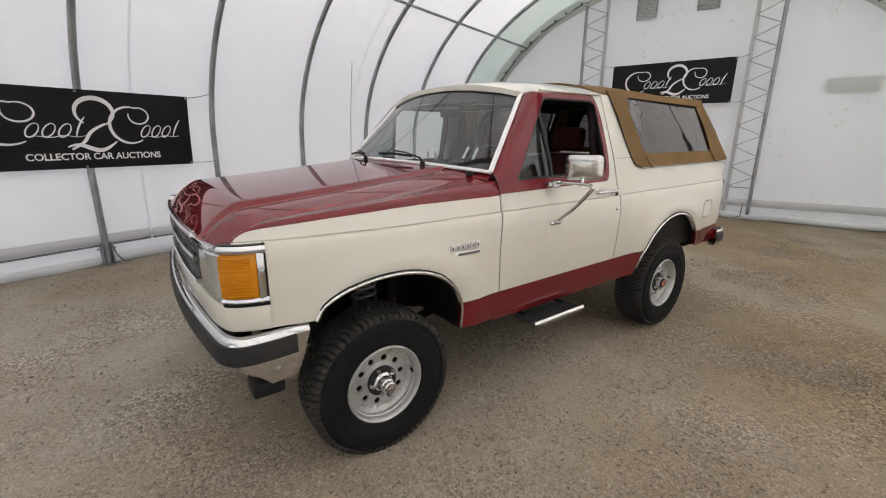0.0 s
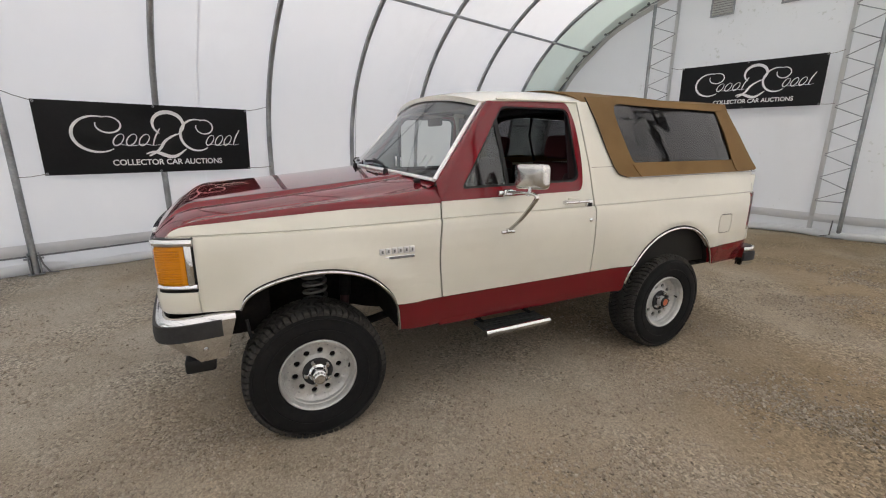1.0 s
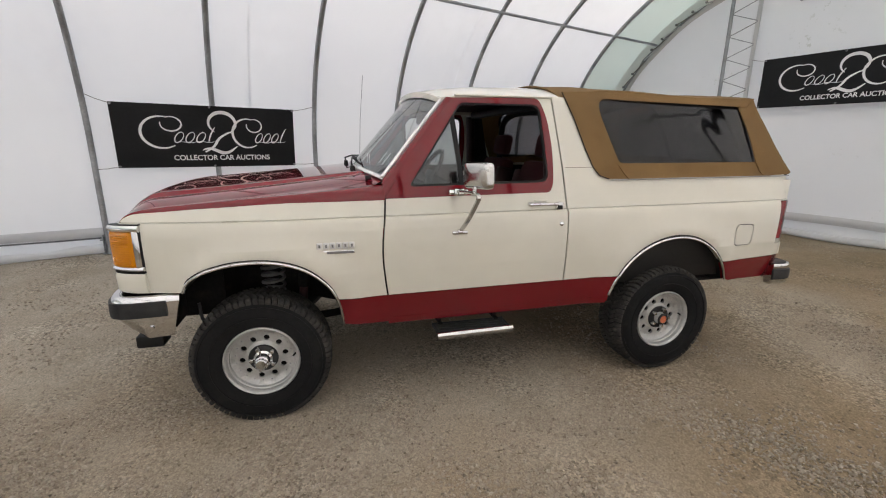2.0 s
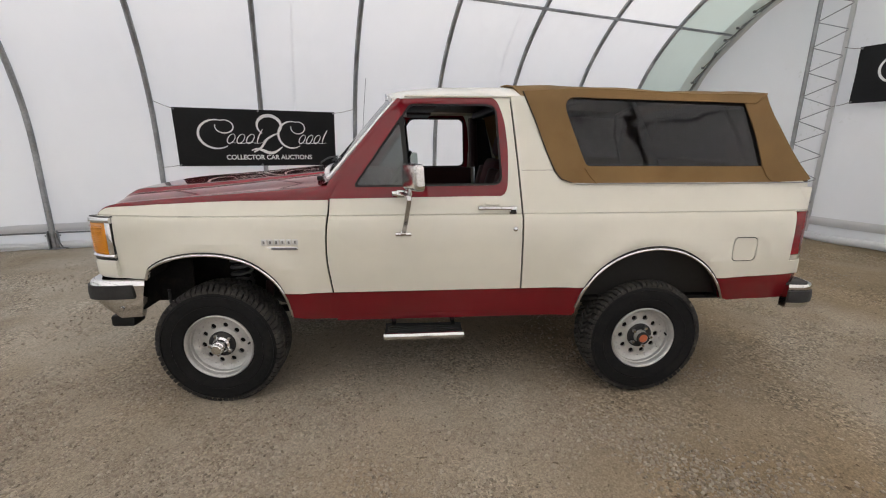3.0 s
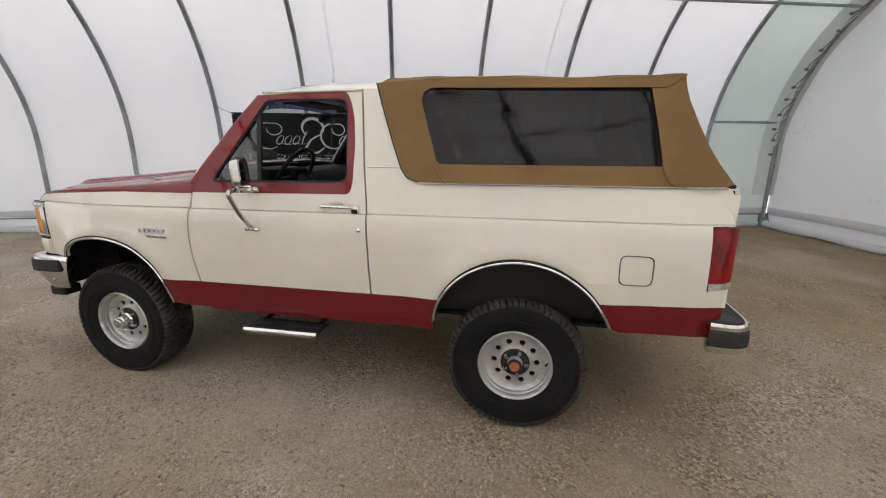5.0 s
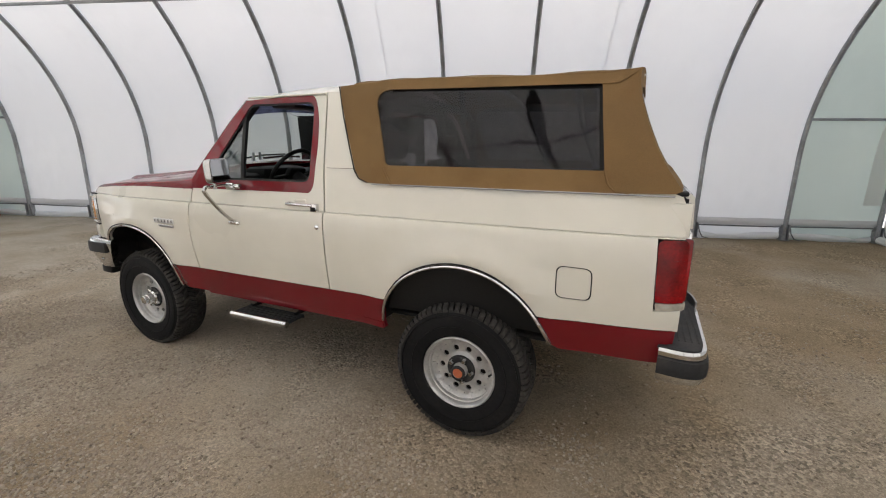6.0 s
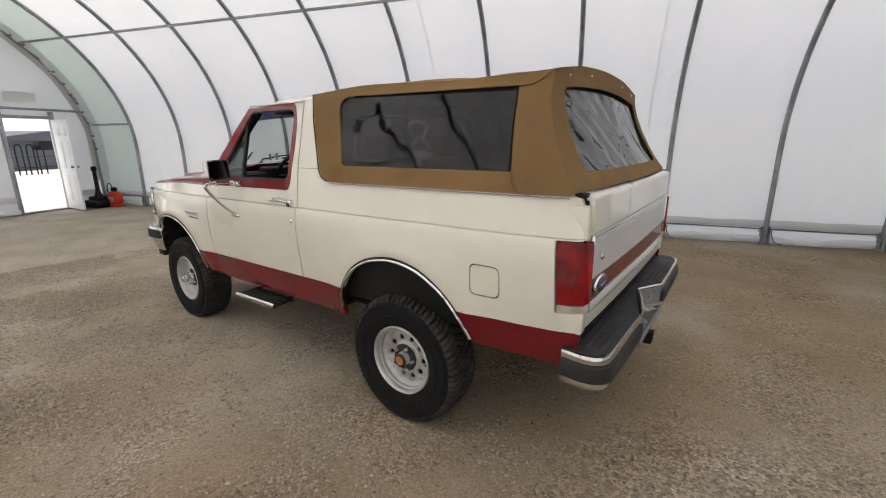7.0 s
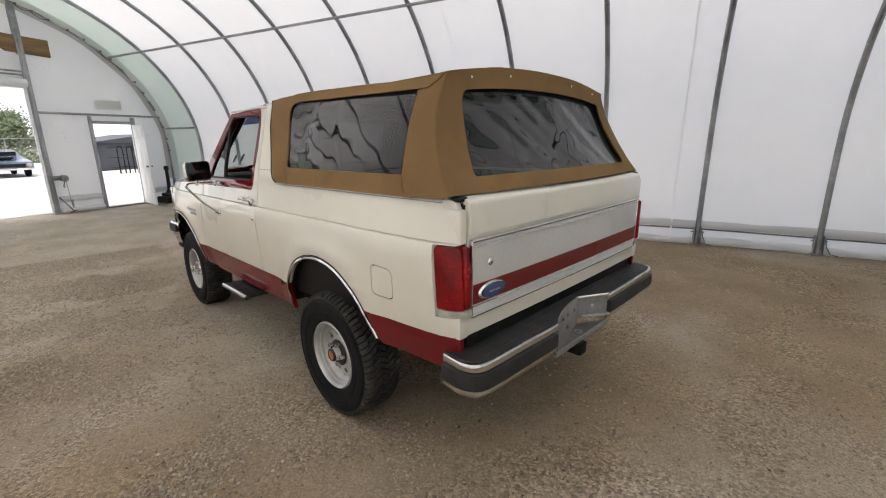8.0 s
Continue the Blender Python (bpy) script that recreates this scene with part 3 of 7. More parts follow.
    tail_cut = [(2.262, 0.748), (2.268, 0.838), (2.163, 0.833), (2.148, 1.142), (2.25, 1.142), (2.252, 1.250), (2.222, 1.308), (2.16, 1.330)]
    upp = [p for p in up if p[1] > 0.742 or p[0] < 1.3]
    quarter = side_panel("quarter_panel", [[(0.488 + GAP, 0.70), (0.872, 0.70)] + upp + [(1.69, 0.742)] + tail_cut + [(0.76, 1.326), (0.70, 1.342), (0.668, 1.385), (0.615, 1.50), (0.552, 1.667), (0.500, 1.796), (0.411 + GAP, 1.796), (0.411 + GAP, 1.782)] + shifted(REAR_EDGE[1:-1][::-1], GAP), fuel], M_CREAM, s, car, "cream rear quarter panel")
    side_panel("fuel_door", [rounded([(1.7655, 0.9915), (1.9095, 0.9885), (1.9115, 0.8505), (1.7675, 0.8505)], 0.032, 4)], M_CREAM, s, quarter, "square cream fuel filler door") if near else side_panel("filler_panel", [fuel], M_CREAM, s, quarter)
    side_panel("fuel_gap", [rounded([(1.757, 1.0), (1.918, 0.997), (1.920, 0.842), (1.759, 0.842)], 0.035, 4)], M_BLACK, s, quarter, "dark gap behind the filler door", off=-0.007, depth=0.004)
    side_panel("pillar_seam", [[(0.470, 1.386), (0.658, 1.3865), (0.657, 1.3895), (0.470, 1.389)]], M_JOINT, s, quarter, "fine dark joint across the pillar", off=0.0006, depth=0.004)
    side_panel("rear_rocker", [[p for p in ARCH_R if p[1] < 0.740 and p[0] > 1.3] + [(1.80, 0.588), (2.24, 0.578), (2.255, 0.64), (2.262, 0.745), (1.70, 0.739)]], M_RED, s, quarter, "maroon strip behind the rear wheel")
    # chrome lips round the wheel arches
    for line in (ARCH_F, ARCH_R):
        pts = [(x, s * (half_width(x, z) + 0.004), z + RAKE * x) for x, z in line]
        part("arch_trim", tube(pts, 0.0, 8, flat=(0.0095, 0.008)), M_CHROME, fender if line is ARCH_F else quarter, "polished wheel arch trim")
        inner = [(x, s * (half_width(x, z) + 0.006), z + 0.014 + RAKE * x) for x, z in line[2:-2]]
        part("arch_bead", tube(inner, 0.0035, 6), M_BLACK, fender if line is ARCH_F else quarter, "thin dark bead over the trim")
    # inner wheel wells
    for cx, line in ((-1.25, ARCH_F), (1.30, ARCH_R)):
        def well(a, b, line=line):
            k = a * (len(line) - 1)
            i = min(int(k), len(line) - 2)
            p = Vector(line[i]).lerp(Vector(line[i + 1]), k - i)
            y = half_width(p.x, p.y) - 0.02
            return (p.x, s * (y - b * 0.48), p.y + RAKE * p.x + 0.06 * min(1, b * 4) * (1 - a) * a * 4)
        part("wheel_well", grid(30, 8, well), M_UNDER, car, "dark dusty wheel well liner")
        wall = [(x, z) for x, z in line] + [(line[-1][0], 0.50), (line[0][0], 0.50)]
        bm = fill([wall])
        for v in bm.verts:
            v.co = (v.co.x, s * 0.47, v.co.y + 0.04)
        thicken(bm, lambda c: (0, -s * 0.01, 0))
        part("inner_well", bm, M_UNDER, car)
    # door furniture
    y = half_width(0.32, 1.175)
    part("door_handle", boxes(((0.395, s * y, 1.150), (0.440, s * (y + 0.028), 1.196), 0.006), ((0.22, s * (y + 0.018), 1.176), (0.41, s * (y + 0.034), 1.194), 0.006), ((0.218, s * (y - 0.004), 1.172), (0.250, s * (y + 0.024), 1.197), 0.008)), M_CHROME, door, "chrome pull handle")
    part("handle_cup", boxes(((0.400, s * (y + 0.0), 1.154), (0.434, s * (y + 0.0295), 1.178), 0.003)), M_BLACK, door)
    part("handle_recess", boxes(((0.262, s * (y - 0.006), 1.198), (0.345, s * (y + 0.003), 1.212), 0.003)), M_CREAM, door)
    y = half_width(0.436, 1.062)
    part("door_lock", revolve([(0.0, s * 0.006), (0.009, s * 0.006), (0.013, s * 0.003), (0.014, 0)], 16, centre=(0.436, s * y, 1.066)), M_CHROME, door, "round chrome door lock")
    # fender badge: plain chrome blocks over a bar
    for k in range(6):
        x0 = -0.976 + 0.033 * k
        y = half_width(x0, 1.0)
        bm = boxes(((x0, s * (y - 0.004), 0.981), (x0 + 0.029, s * (y + 0.006), 1.015), 0.004))
        part("badge_block", bm, M_SATIN, fender)
        part("badge_inset", boxes(((x0 + 0.0095, s * y, 0.990), (x0 + 0.0195, s * (y + 0.007), 1.006))), M_DARK_STEEL, fender)
    y = half_width(-0.88, 0.96)
    part("badge_bar", boxes(((-0.974, s * (y - 0.004), 0.953), (-0.783, s * (y + 0.005), 0.972), 0.003)), M_CHROME, fender, "chrome badge bar")
    part("badge_fill", boxes(((-0.925, s * y, 0.956), (-0.788, s * (y + 0.0062), 0.968))), M_DARK_STEEL, fender)
    # tail lamp
    lamp_w = lambda x, z: half_width(x, 1.0) - 0.012
    lamp = side_panel("tail_lamp", [rounded([(2.166, 0.872), (2.152, 1.138), (2.266, 1.138), (2.276, 0.872)], [0.006, 0.03, 0.03, 0.006], 4)], M_REDLENS, s, car, "tall red tail lamp wrapping the corner", depth=0.05, cut=0.02, width=lamp_w)
    side_panel("reversing_lens", [rounded([(2.171, 0.836), (2.167, 0.868), (2.276, 0.868), (2.278, 0.836)], 0.006, 3)], M_CLEARLENS, s, lamp, "clear smoked reversing lens", depth=0.05, cut=0.02, width=lamp_w)
    side_panel("lamp_trim", [rounded([(2.166, 0.838), (2.153, 1.137), (2.262, 1.137), (2.264, 0.838)], 0.02, 3)], M_BLACK, s, lamp, "", depth=0.03, cut=0.02, width=lambda x, z: lamp_w(x, z) - 0.008)
    for k in range(5):
        z = 0.90 + 0.05 * k
        side_panel("lens_rib", [[(2.166, z), (2.166, z + 0.003), (2.268, z + 0.003), (2.268, z)]], M_REDLENS, s, lamp, "", off=0.0015, depth=0.004, cut=0.02, width=lamp_w)
    yb = lamp_w(2.276, 1.0) - 0.004
    part("tail_lamp_back", boxes(((2.235, s * 0.878, 0.895), (2.285, s * yb, 1.16), 0.012)), M_REDLENS, lamp)
    part("reversing_back", boxes(((2.235, s * 0.878, 0.857), (2.285, s * yb, 0.893), 0.008)), M_CLEARLENS, lamp)
    return door


door_near = build_side(-1)
build_side(1)


# ---- hood, cowl and nose
def nose_x(y):
    q = min(1.0, abs(y) / 0.80)
    return -2.005 + 0.060 * q ** 3.2


def hood_z(x, y):
    k = (x + 1.95) / 1.35            # 0 at the nose, 1 at the cowl
    a = abs(y)
    edge = 1.196 + 0.145 * k - 0.03 * k * (1 - k)
    crown = (0.035 - 0.012 * k) * (1 - (a / 0.95) ** 2)
    ridge = (0.026 - 0.010 * k) * (1 / (1 + math.exp((a - (0.60 - 0.04 * k)) / 0.007))) * min(1.0, max(0.0, (x + 1.99) / 0.16))
    nose = -0.10 * max(0.0, (nose_x(y) + 0.20 - x) / 0.20) ** 2.2
    roll = -0.02 * max(0.0, (a - 0.62) / 0.18) ** 2.0
    return edge + crown + ridge + nose + roll + RAKE * x * 0.4


def build_front():
    def hood_pt(s, t):
        y = -0.80 + 1.60 * t
        back = -0.575 - 0.10 * (1 - (y / 0.85) ** 2)
        x = nose_x(y) + (back - nose_x(y)) * (s ** 1.35)
        return (x, y, hood_z(x, y))
    hood = part("hood", thicken(grid(60, 190, hood_pt), lambda c: (0, 0, -0.02)), M_RED, car, "glossy maroon hood with raised centre", sharp=60)
    # fender tops sweep from the cowl down round the front corners
    outer = FENDER_CURVE[::-1] + [(-1.75, 1.197), (-1.65, 1.204), (-1.55, 1.211), (-1.40, 1.219), (-1.259, 1.226), (-1.10, 1.2305), (-0.93, 1.2335), (-0.77, 1.236), (-0.609, 1.237)]
    run = [0.0]
    for p0, p1 in zip(outer, outer[1:]):
        run.append(run[-1] + math.dist(p0, p1))
    front = nose_x(0.804)
    for s in (-1, 1):
        def top_pt(a, b, s=s):
            d = a ** 1.6 * run[-1]
            x, z = float(np.interp(d, run, [p[0] for p in outer])), float(np.interp(d, run, [p[1] for p in outer]))
            xi = float(np.interp(x, (-1.920, -1.892, -1.80, -1.60, -0.609), (front, front + 0.02, -1.835, -1.61, -0.609)))
            yo, zo = half_width(x, z) + 0.001, z + RAKE * x
            yi, zi = 0.799, hood_z(xi, 0.799)
            p0, p3 = Vector((xi, yi, zi)), Vector((x, yo, zo))
            span = (p3 - p0).length
            w = min(1.0, d / 0.16)
            p1 = p0 + Vector((0.0, 1.0, -0.26 * w - 0.1 * (1 - w))) * (0.5 * span)
            p2 = p3 - Vector((0.0, 0.25 * w + 0.7 * (1 - w), -1.0 * w)).normalized() * (0.45 * span)
            m = p0 * (1 - b) ** 3 + p1 * (3 * b * (1 - b) ** 2) + p2 * (3 * b * b * (1 - b)) + p3 * b ** 3
            return (m.x, s * m.y, m.z)
        part("fender_top", thicken(grid(70, 18, top_pt), lambda c: (0, 0, -0.012)), M_RED, car, "maroon top of the front fender", sharp=70)
    # path round the nose, from the passenger's side to the driver's
    half = [(-1.80, 0.905), (-1.87, 0.888), (-1.925, 0.86), (-1.955, 0.82), (-1.975, 0.72), (-1.99, 0.5), (-2.003, 0.25)]
    ring = half + [(-2.005, 0.0)] + [(x, -y) for x, y in half[::-1]]
    ring = smooth_line(ring, 4)
    part("front_valance", sweep(ring, [(0.0, 0.775), (-0.012, 0.79), (-0.014, 0.86), (-0.004, 0.885), (0.03, 0.885), (0.03, 0.775)]), M_CREAM, car, "cream panel under the grille")
    # grille between the headlamps
    inner = [p for p in ring if abs(p[1]) < 0.54]
    grille = part("grille", sweep(inner, [(0.02, 0.885), (0.02, 1.105), (0.05, 1.105), (0.05, 0.885)]), M_BLACK, car, "black grille with chrome bars")
    for z, h in ((1.093, 0.028), (0.99, 0.026), (0.888, 0.02)):
        part("grille_bar", sweep(inner, [(-0.012, z), (-0.016, z + h / 2), (-0.012, z + h), (0.03, z + h), (0.03, z)]), M_CHROME, grille, "chrome grille bar")
    for k in range(-5, 6):
        y = k * 0.098
        x = nose_x(y) - 0.002
        part("grille_slat", boxes(((x + 0.008, y - 0.005, 0.89), (x + 0.03, y + 0.005, 1.10), 0.002)), M_DARK_STEEL, grille)
    for k in range(8):
        z = 0.915 + 0.023 * k
        part("grille_mesh", sweep(inner, [(0.004, z), (0.004, z + 0.005), (0.02, z + 0.005), (0.02, z)]), M_DARK_STEEL, grille)
    part("nose_trim", sweep([p for p in ring if abs(p[1]) < 0.80], [(-0.008, 1.094), (-0.013, 1.100), (-0.008, 1.107), (0.02, 1.107), (0.02, 1.094)]), M_CHROME, car, "chrome lip along the hood's front edge")
    for s in (-1, 1):
        face = [p for p in ring if 0.56 < s * p[1] < 0.845]
        lamp = part("headlamp", sweep(face, [(-0.006, 0.905), (-0.012, 0.99), (-0.006, 1.086), (0.04, 1.092), (0.04, 0.90)]), M_HEADLENS, car, "rectangular clear headlamp")
        part("headlamp_bezel", sweep([p for p in ring if 0.54 < s * p[1] < 0.845], [(-0.010, 1.080), (-0.016, 1.086), (-0.010, 1.093), (0.02, 1.093), (0.02, 1.080)]), M_CHROME, lamp, "chrome bezel")
        for k, (dy, dz) in enumerate(((0.0, 0.0), (0.022, -0.010))):
            part("nose_badge", boxes(((-1.972, s * (0.775 + dy) - 0.011, 0.842 + dz), (-1.955, s * (0.775 + dy) + 0.011, 0.874 + dz), 0.004)), M_CHROME, car)
        # amber corner lamp wrapping from the front to the side
        wrap = [p for p in ring if 0.83 < s * p[1] < 0.93]
        if s < 0:
            wrap = sorted(wrap, key=lambda p: p[0])
        else:
            wrap = sorted(wrap, key=lambda p: -p[0])
        lens = [p for p in wrap if p[0] < -1.828]
        corner = part("corner_lamp", sweep(lens, [(-0.010, 0.915), (-0.014, 1.0), (-0.010, 1.089), (0.04, 1.089), (0.04, 0.915)]), M_AMBER, car, "amber corner turn lamp")
        ribs = bmesh.new()
        for k in range(14):
            z = 0.922 + 0.0112 * k
            sweep(lens[:-1] if s < 0 else lens[1:], [(-0.0115, z), (-0.0158, z + 0.003), (-0.0115, z + 0.006), (0.0, z + 0.006), (0.0, z)], ribs)
        part("lens_ribs", ribs, M_AMBER, corner)
        for z0, z1 in ((1.090, 1.1215), (0.893, 0.914)):
            part("lamp_bezel", sweep(wrap, [(-0.009, z0), (-0.0165, z0 + 0.006), (-0.019, (z0 + z1) / 2), (-0.0165, z1 - 0.007), (-0.008, z1), (0.03, z1), (0.03, z0)]), M_CHROME, corner, "chrome lamp surround")
        yb = half_width(-1.815, 1.0)
        part("lamp_bezel", boxes(((-1.838, s * (yb - 0.03), 0.888), (-1.807, s * (yb + 0.011), 1.1215), 0.008)), M_CHROME, corner)
        part("bezel_gasket", sweep(wrap, [(-0.008, 1.1215), (-0.008, 1.1255), (0.03, 1.1255), (0.03, 1.1215)]), M_BLACK, corner)
        part("bezel_gasket", sweep(wrap, [(-0.009, 0.879), (-0.011, 0.892), (0.03, 0.892), (0.03, 0.879)]), M_BLACK, corner)
        part("bezel_gasket", boxes(((-1.8065, s * (yb - 0.03), 0.878), (-1.7995, s * (yb + 0.004), 1.1275))), M_BLACK, corner)
    # bumper
    bh = [(-1.662, 0.930), (-1.78, 0.942), (-1.885, 0.945), (-1.945, 0.928), (-1.980, 0.880), (-2.000, 0.78), (-2.028, 0.5), (-2.042, 0.25)]
    bp = smooth_line(bh + [(-2.047, 0.0)] + [(x, -y) for x, y in bh[::-1]], 4)
    chrome = sweep(bp, [(0.055, 0.762), (0.014, 0.770), (0.002, 0.762), (-0.006, 0.742), (-0.006, 0.732), (0.0, 0.66), (0.010, 0.595), (0.025, 0.540), (0.06, 0.532)])
    for v in chrome.verts:      # the lower edge falls back under the nose
        if v.co.z < 0.665:
            v.co.x += 0.10 * ((0.665 - v.co.z) / 0.11) ** 1.4 * max(0.0, min(1.0, (-1.80 - v.co.x) / 0.16))
    for v in chrome.verts:      # its ends are cut at a slant
        v.co.x -= 0.05 * max(0.0, min(1.0, (0.742 - v.co.z) / 0.19)) * max(0.0, min(1.0, (v.co.x + 1.84) / 0.17))
    bumper = part("front_bumper", chrome, M_CHROME, car, "chrome front bumper", sharp=50)
    strip = [p for p in bp if p[0] < -1.72]
    part("rub_strip", sweep(strip, [(-0.016, 0.665), (-0.018, 0.70), (-0.014, 0.742), (0.0, 0.745), (0.0, 0.66)]), M_RUBBER, bumper, "black rubber rub strip")
    for s in (-1, 1):
        part("bumper_guard", boxes(((-1.900, s * 0.79, 0.476), (-1.770, s * 0.905, 0.545), 0.014)), M_BLACK, bumper, "black plastic lower pad")
        part("bumper_bolt", revolve([(0, -0.012 * -s), (0.008, s * 0.010), (0.012, s * 0.004), (0.012, 0)], 12, centre=(-1.80, s * 0.932, 0.605)), M_CHROME, bumper)
    part("air_dam", sweep([p for p in ring if abs(p[1]) < 0.86], [(0.02, 0.64), (0.0, 0.775), (0.04, 0.775), (0.06, 0.64)]), M_UNDER, car, "dark panel behind the bumper")
    return hood


hood = build_front()


# ---- windscreen, roof
def screen_pt(a, b):
    """a from the cowl to the roof, b across."""
    y0, y1 = 0.872, 0.712
    yy = (-1 + 2 * b)
    hw = y0 + (y1 - y0) * a
    x = -0.610 + 0.370 * a - (0.115 - 0.035 * a) * (1 - yy * yy)
    z = 1.338 + 0.432 * a + (0.028 + 0.038 * a) * (1 - yy * yy)
    return (x, yy * hw, z)


def roof_half(a):
    return 0.722 + 0.075 * min(1, a * 2.6) - 0.035 * max(0, a - 0.85) / 0.15


def roof_z(a, yy):
    t = min(1, abs(yy))
    return 1.792 + 0.075 * (1 - t ** 2.6) + 0.012 * a + 0.030 * (1 - (1 - a) ** 4) * (1 - t ** 4) - 0.012 * (1 - a) ** 6


def build_cab():
    ws = part("windscreen", grid(12, 24, screen_pt), M_GLASS, car, "large curved windscreen")
    ws.visible_shadow = False
    rim = [screen_pt(0, j / 24) for j in range(25)] + [screen_pt(i / 10, 1) for i in range(1, 11)] + [screen_pt(1, 1 - j / 24) for j in range(1, 25)] + [screen_pt(1 - i / 10, 0) for i in range(1, 11)]
    part("windscreen_trim", tube([(x - 0.006, y, z + 0.004) for x, y, z in rim], 0.0, 8, flat=(0.016, 0.011)), mat("white_trim", (0.86, 0.86, 0.85), 0.3, vary=0.03, coat=0.5), ws, "bright white windscreen moulding")
    band = lambda a, b: tuple(Vector(screen_pt(0.84 + 0.15 * a, 0.03 + 0.94 * b)) + Vector((0.012, 0, -0.009)))
    sb = part("shade_band", grid(3, 20, band), glass_mat("shade_band", (0.16, 0.17, 0.30)), ws, "blue sun shade band")
    sb.visible_shadow = False
    for s in (-1, 1):
        # red A pillar skin between the screen and the door
        def pil(a, b, s=s):
            p = Vector(screen_pt(a, 0.5 + 0.5 * s))
            p.y += s * 0.012
            z = 1.238 + (1.776 - 1.238) * a
            xs = np.interp(z, (1.238, 1.318, 1.468, 1.637, 1.776), (-0.605, -0.560, -0.453, -0.331, -0.205))
            q = Vector((float(xs), s * (half_width(float(xs), z) + 0.001), z + RAKE * float(xs)))
            m = p.lerp(q, b)
            return tuple(m + Vector((-0.012 * math.sin(math.pi * b), s * 0.018 * math.sin(math.pi * b), 0.008 * math.sin(math.pi * b))))
        part("front_pillar", thicken(grid(14, 6, pil), lambda c: (0.015, -s * 0.01, 0)), M_RED, car, "maroon windscreen pillar")
        part("drip_rail", tube([(x, s * (half_width(x, 1.79) + 0.004), 1.792 + RAKE * x) for x in (-0.19, 0.0, 0.2, 0.405)], 0.0, 8, flat=(0.010, 0.007)), M_CREAM, car, "cream rain gutter over the door")
    def roof_pt(a, b):
        yy = -1 + 2 * b
        x0 = -0.262 - 0.078 * (1 - yy * yy)
        x = x0 + (0.54 - 0.05 * yy ** 6 - x0) * a
        hw = roof_half(a)
        return (x, yy * hw, roof_z(a, yy))
    part("roof", thicken(grid(30, 40, roof_pt), lambda c: (0, 0, -0.03)), M_CREAM, car, "cream steel cab roof", sharp=60)
    part("roof_liner", grid(8, 8, lambda a, b: (-0.2 + 0.72 * a, (-1 + 2 * b) * 0.70, 1.80 + 0.03 * (1 - (-1 + 2 * b) ** 2))), M_TRIMRED, car)
    # cowl with its grille, between hood and screen
    def cowl(a, b):
        yy = -1 + 2 * b
        p = Vector(screen_pt(0, b))
        hx = -0.560 - 0.115 * (1 - yy * yy)
        q = Vector((hx - 0.10, yy * 0.90, hood_z(hx - 0.03, yy * 0.80) - 0.024))
        return tuple(q.lerp(p + Vector((0.01, 0, -0.006)), a))
    part("cowl", grid(4, 24, cowl), M_RED, car, "maroon cowl panel under the screen")
    # wipers
    for y0, dy in ((-0.42, 0.52), (0.30, 0.50)):
        base = Vector(screen_pt(0.0, 0.5 + y0 / 1.744)) + Vector((-0.05, 0, 0.012))
        tip = Vector(screen_pt(0.10, 0.5 + (y0 + dy * 0.8) / 1.70)) + Vector((-0.018, 0, 0.018))
        wiper = part("wiper", tube([base, base + Vector((-0.005, 0.02, 0.03)), base.lerp(tip, 0.5) + Vector((-0.012, 0, 0.024)), tip], 0.006, 6), M_BLACK, car, "black wiper arm and blade")
        a, b = (Vector(screen_pt(0.06, 0.5 + (y0 + d) / 1.72)) + Vector((-0.016, 0, 0.012)) for d in (dy * 0.35, dy * 1.15))
        part("blade", tube([a, a.lerp(b, 0.5) + Vector((-0.01, 0, 0.008)), b], 0.0, 6, flat=(0.005, 0.009)), M_RUBBER, wiper)
        part("pivot", revolve([(0, 0.03), (0.014, 0.028), (0.018, 0.0)], 12, "Z", tuple(base + Vector((0, 0, -0.02)))), M_BLACK, wiper)
    for b0 in (0.085, 0.125):
        part("sticker", grid(3, 2, lambda a, b, b0=b0: tuple(Vector(screen_pt(0.13 + 0.14 * a, b0 + 0.012 * b)) + Vector((0.006, 0, -0.004)))), M_PRINT, ws, "small white paper sticker")
    part("washer_cap", boxes(((-0.70, -0.80, 1.318), (-0.665, -0.765, 1.345), 0.008)), M_BLACK, car)
    # whip aerial on the passenger's fender
    part("aerial", tube([(-0.62, 0.86, 1.30), (-0.60, 0.865, 1.72), (-0.565, 0.875, 2.10)], 0.0022, 6), M_DARK_STEEL, car, "thin whip aerial")


build_cab()


# ---- canvas rear top
def top_width(x, z, slack=0.009):
    k = (z - 1.325) / (1.84 - 1.325)
    y = 0.940 + (0.722 - 0.940) * k + 0.012 * math.sin(math.pi * min(1, max(0, k)))
    front = max(0.0, min(1.0, (1.0 - x) / 0.45))
    y += (half_width(x, z) + 0.006 - y) * front * front * (3 - 2 * front)
    puff = 0.016 * math.exp(-((x - 2.06) / 0.11) ** 2) * math.sin(math.pi * min(1, max(0, k)))
    return y + puff * (slack > 0) + slack * (noise.noise((x * 3.0, z * 5.0, 2.0)) + 0.4 * noise.noise((x * 9.0 + 4 * z, z * 8.0, 7.0))) - 0.02 * max(0, x - 1.9)


def rear_x(z):
    """The canvas's rear slope."""
    return float(np.interp(z, (1.32, 1.34, 1.36, 1.42, 1.50, 1.60, 1.70, 1.77, 1.84), (2.222, 2.213, 2.196, 2.152, 2.105, 2.058, 2.021, 2.008, 2.006)))


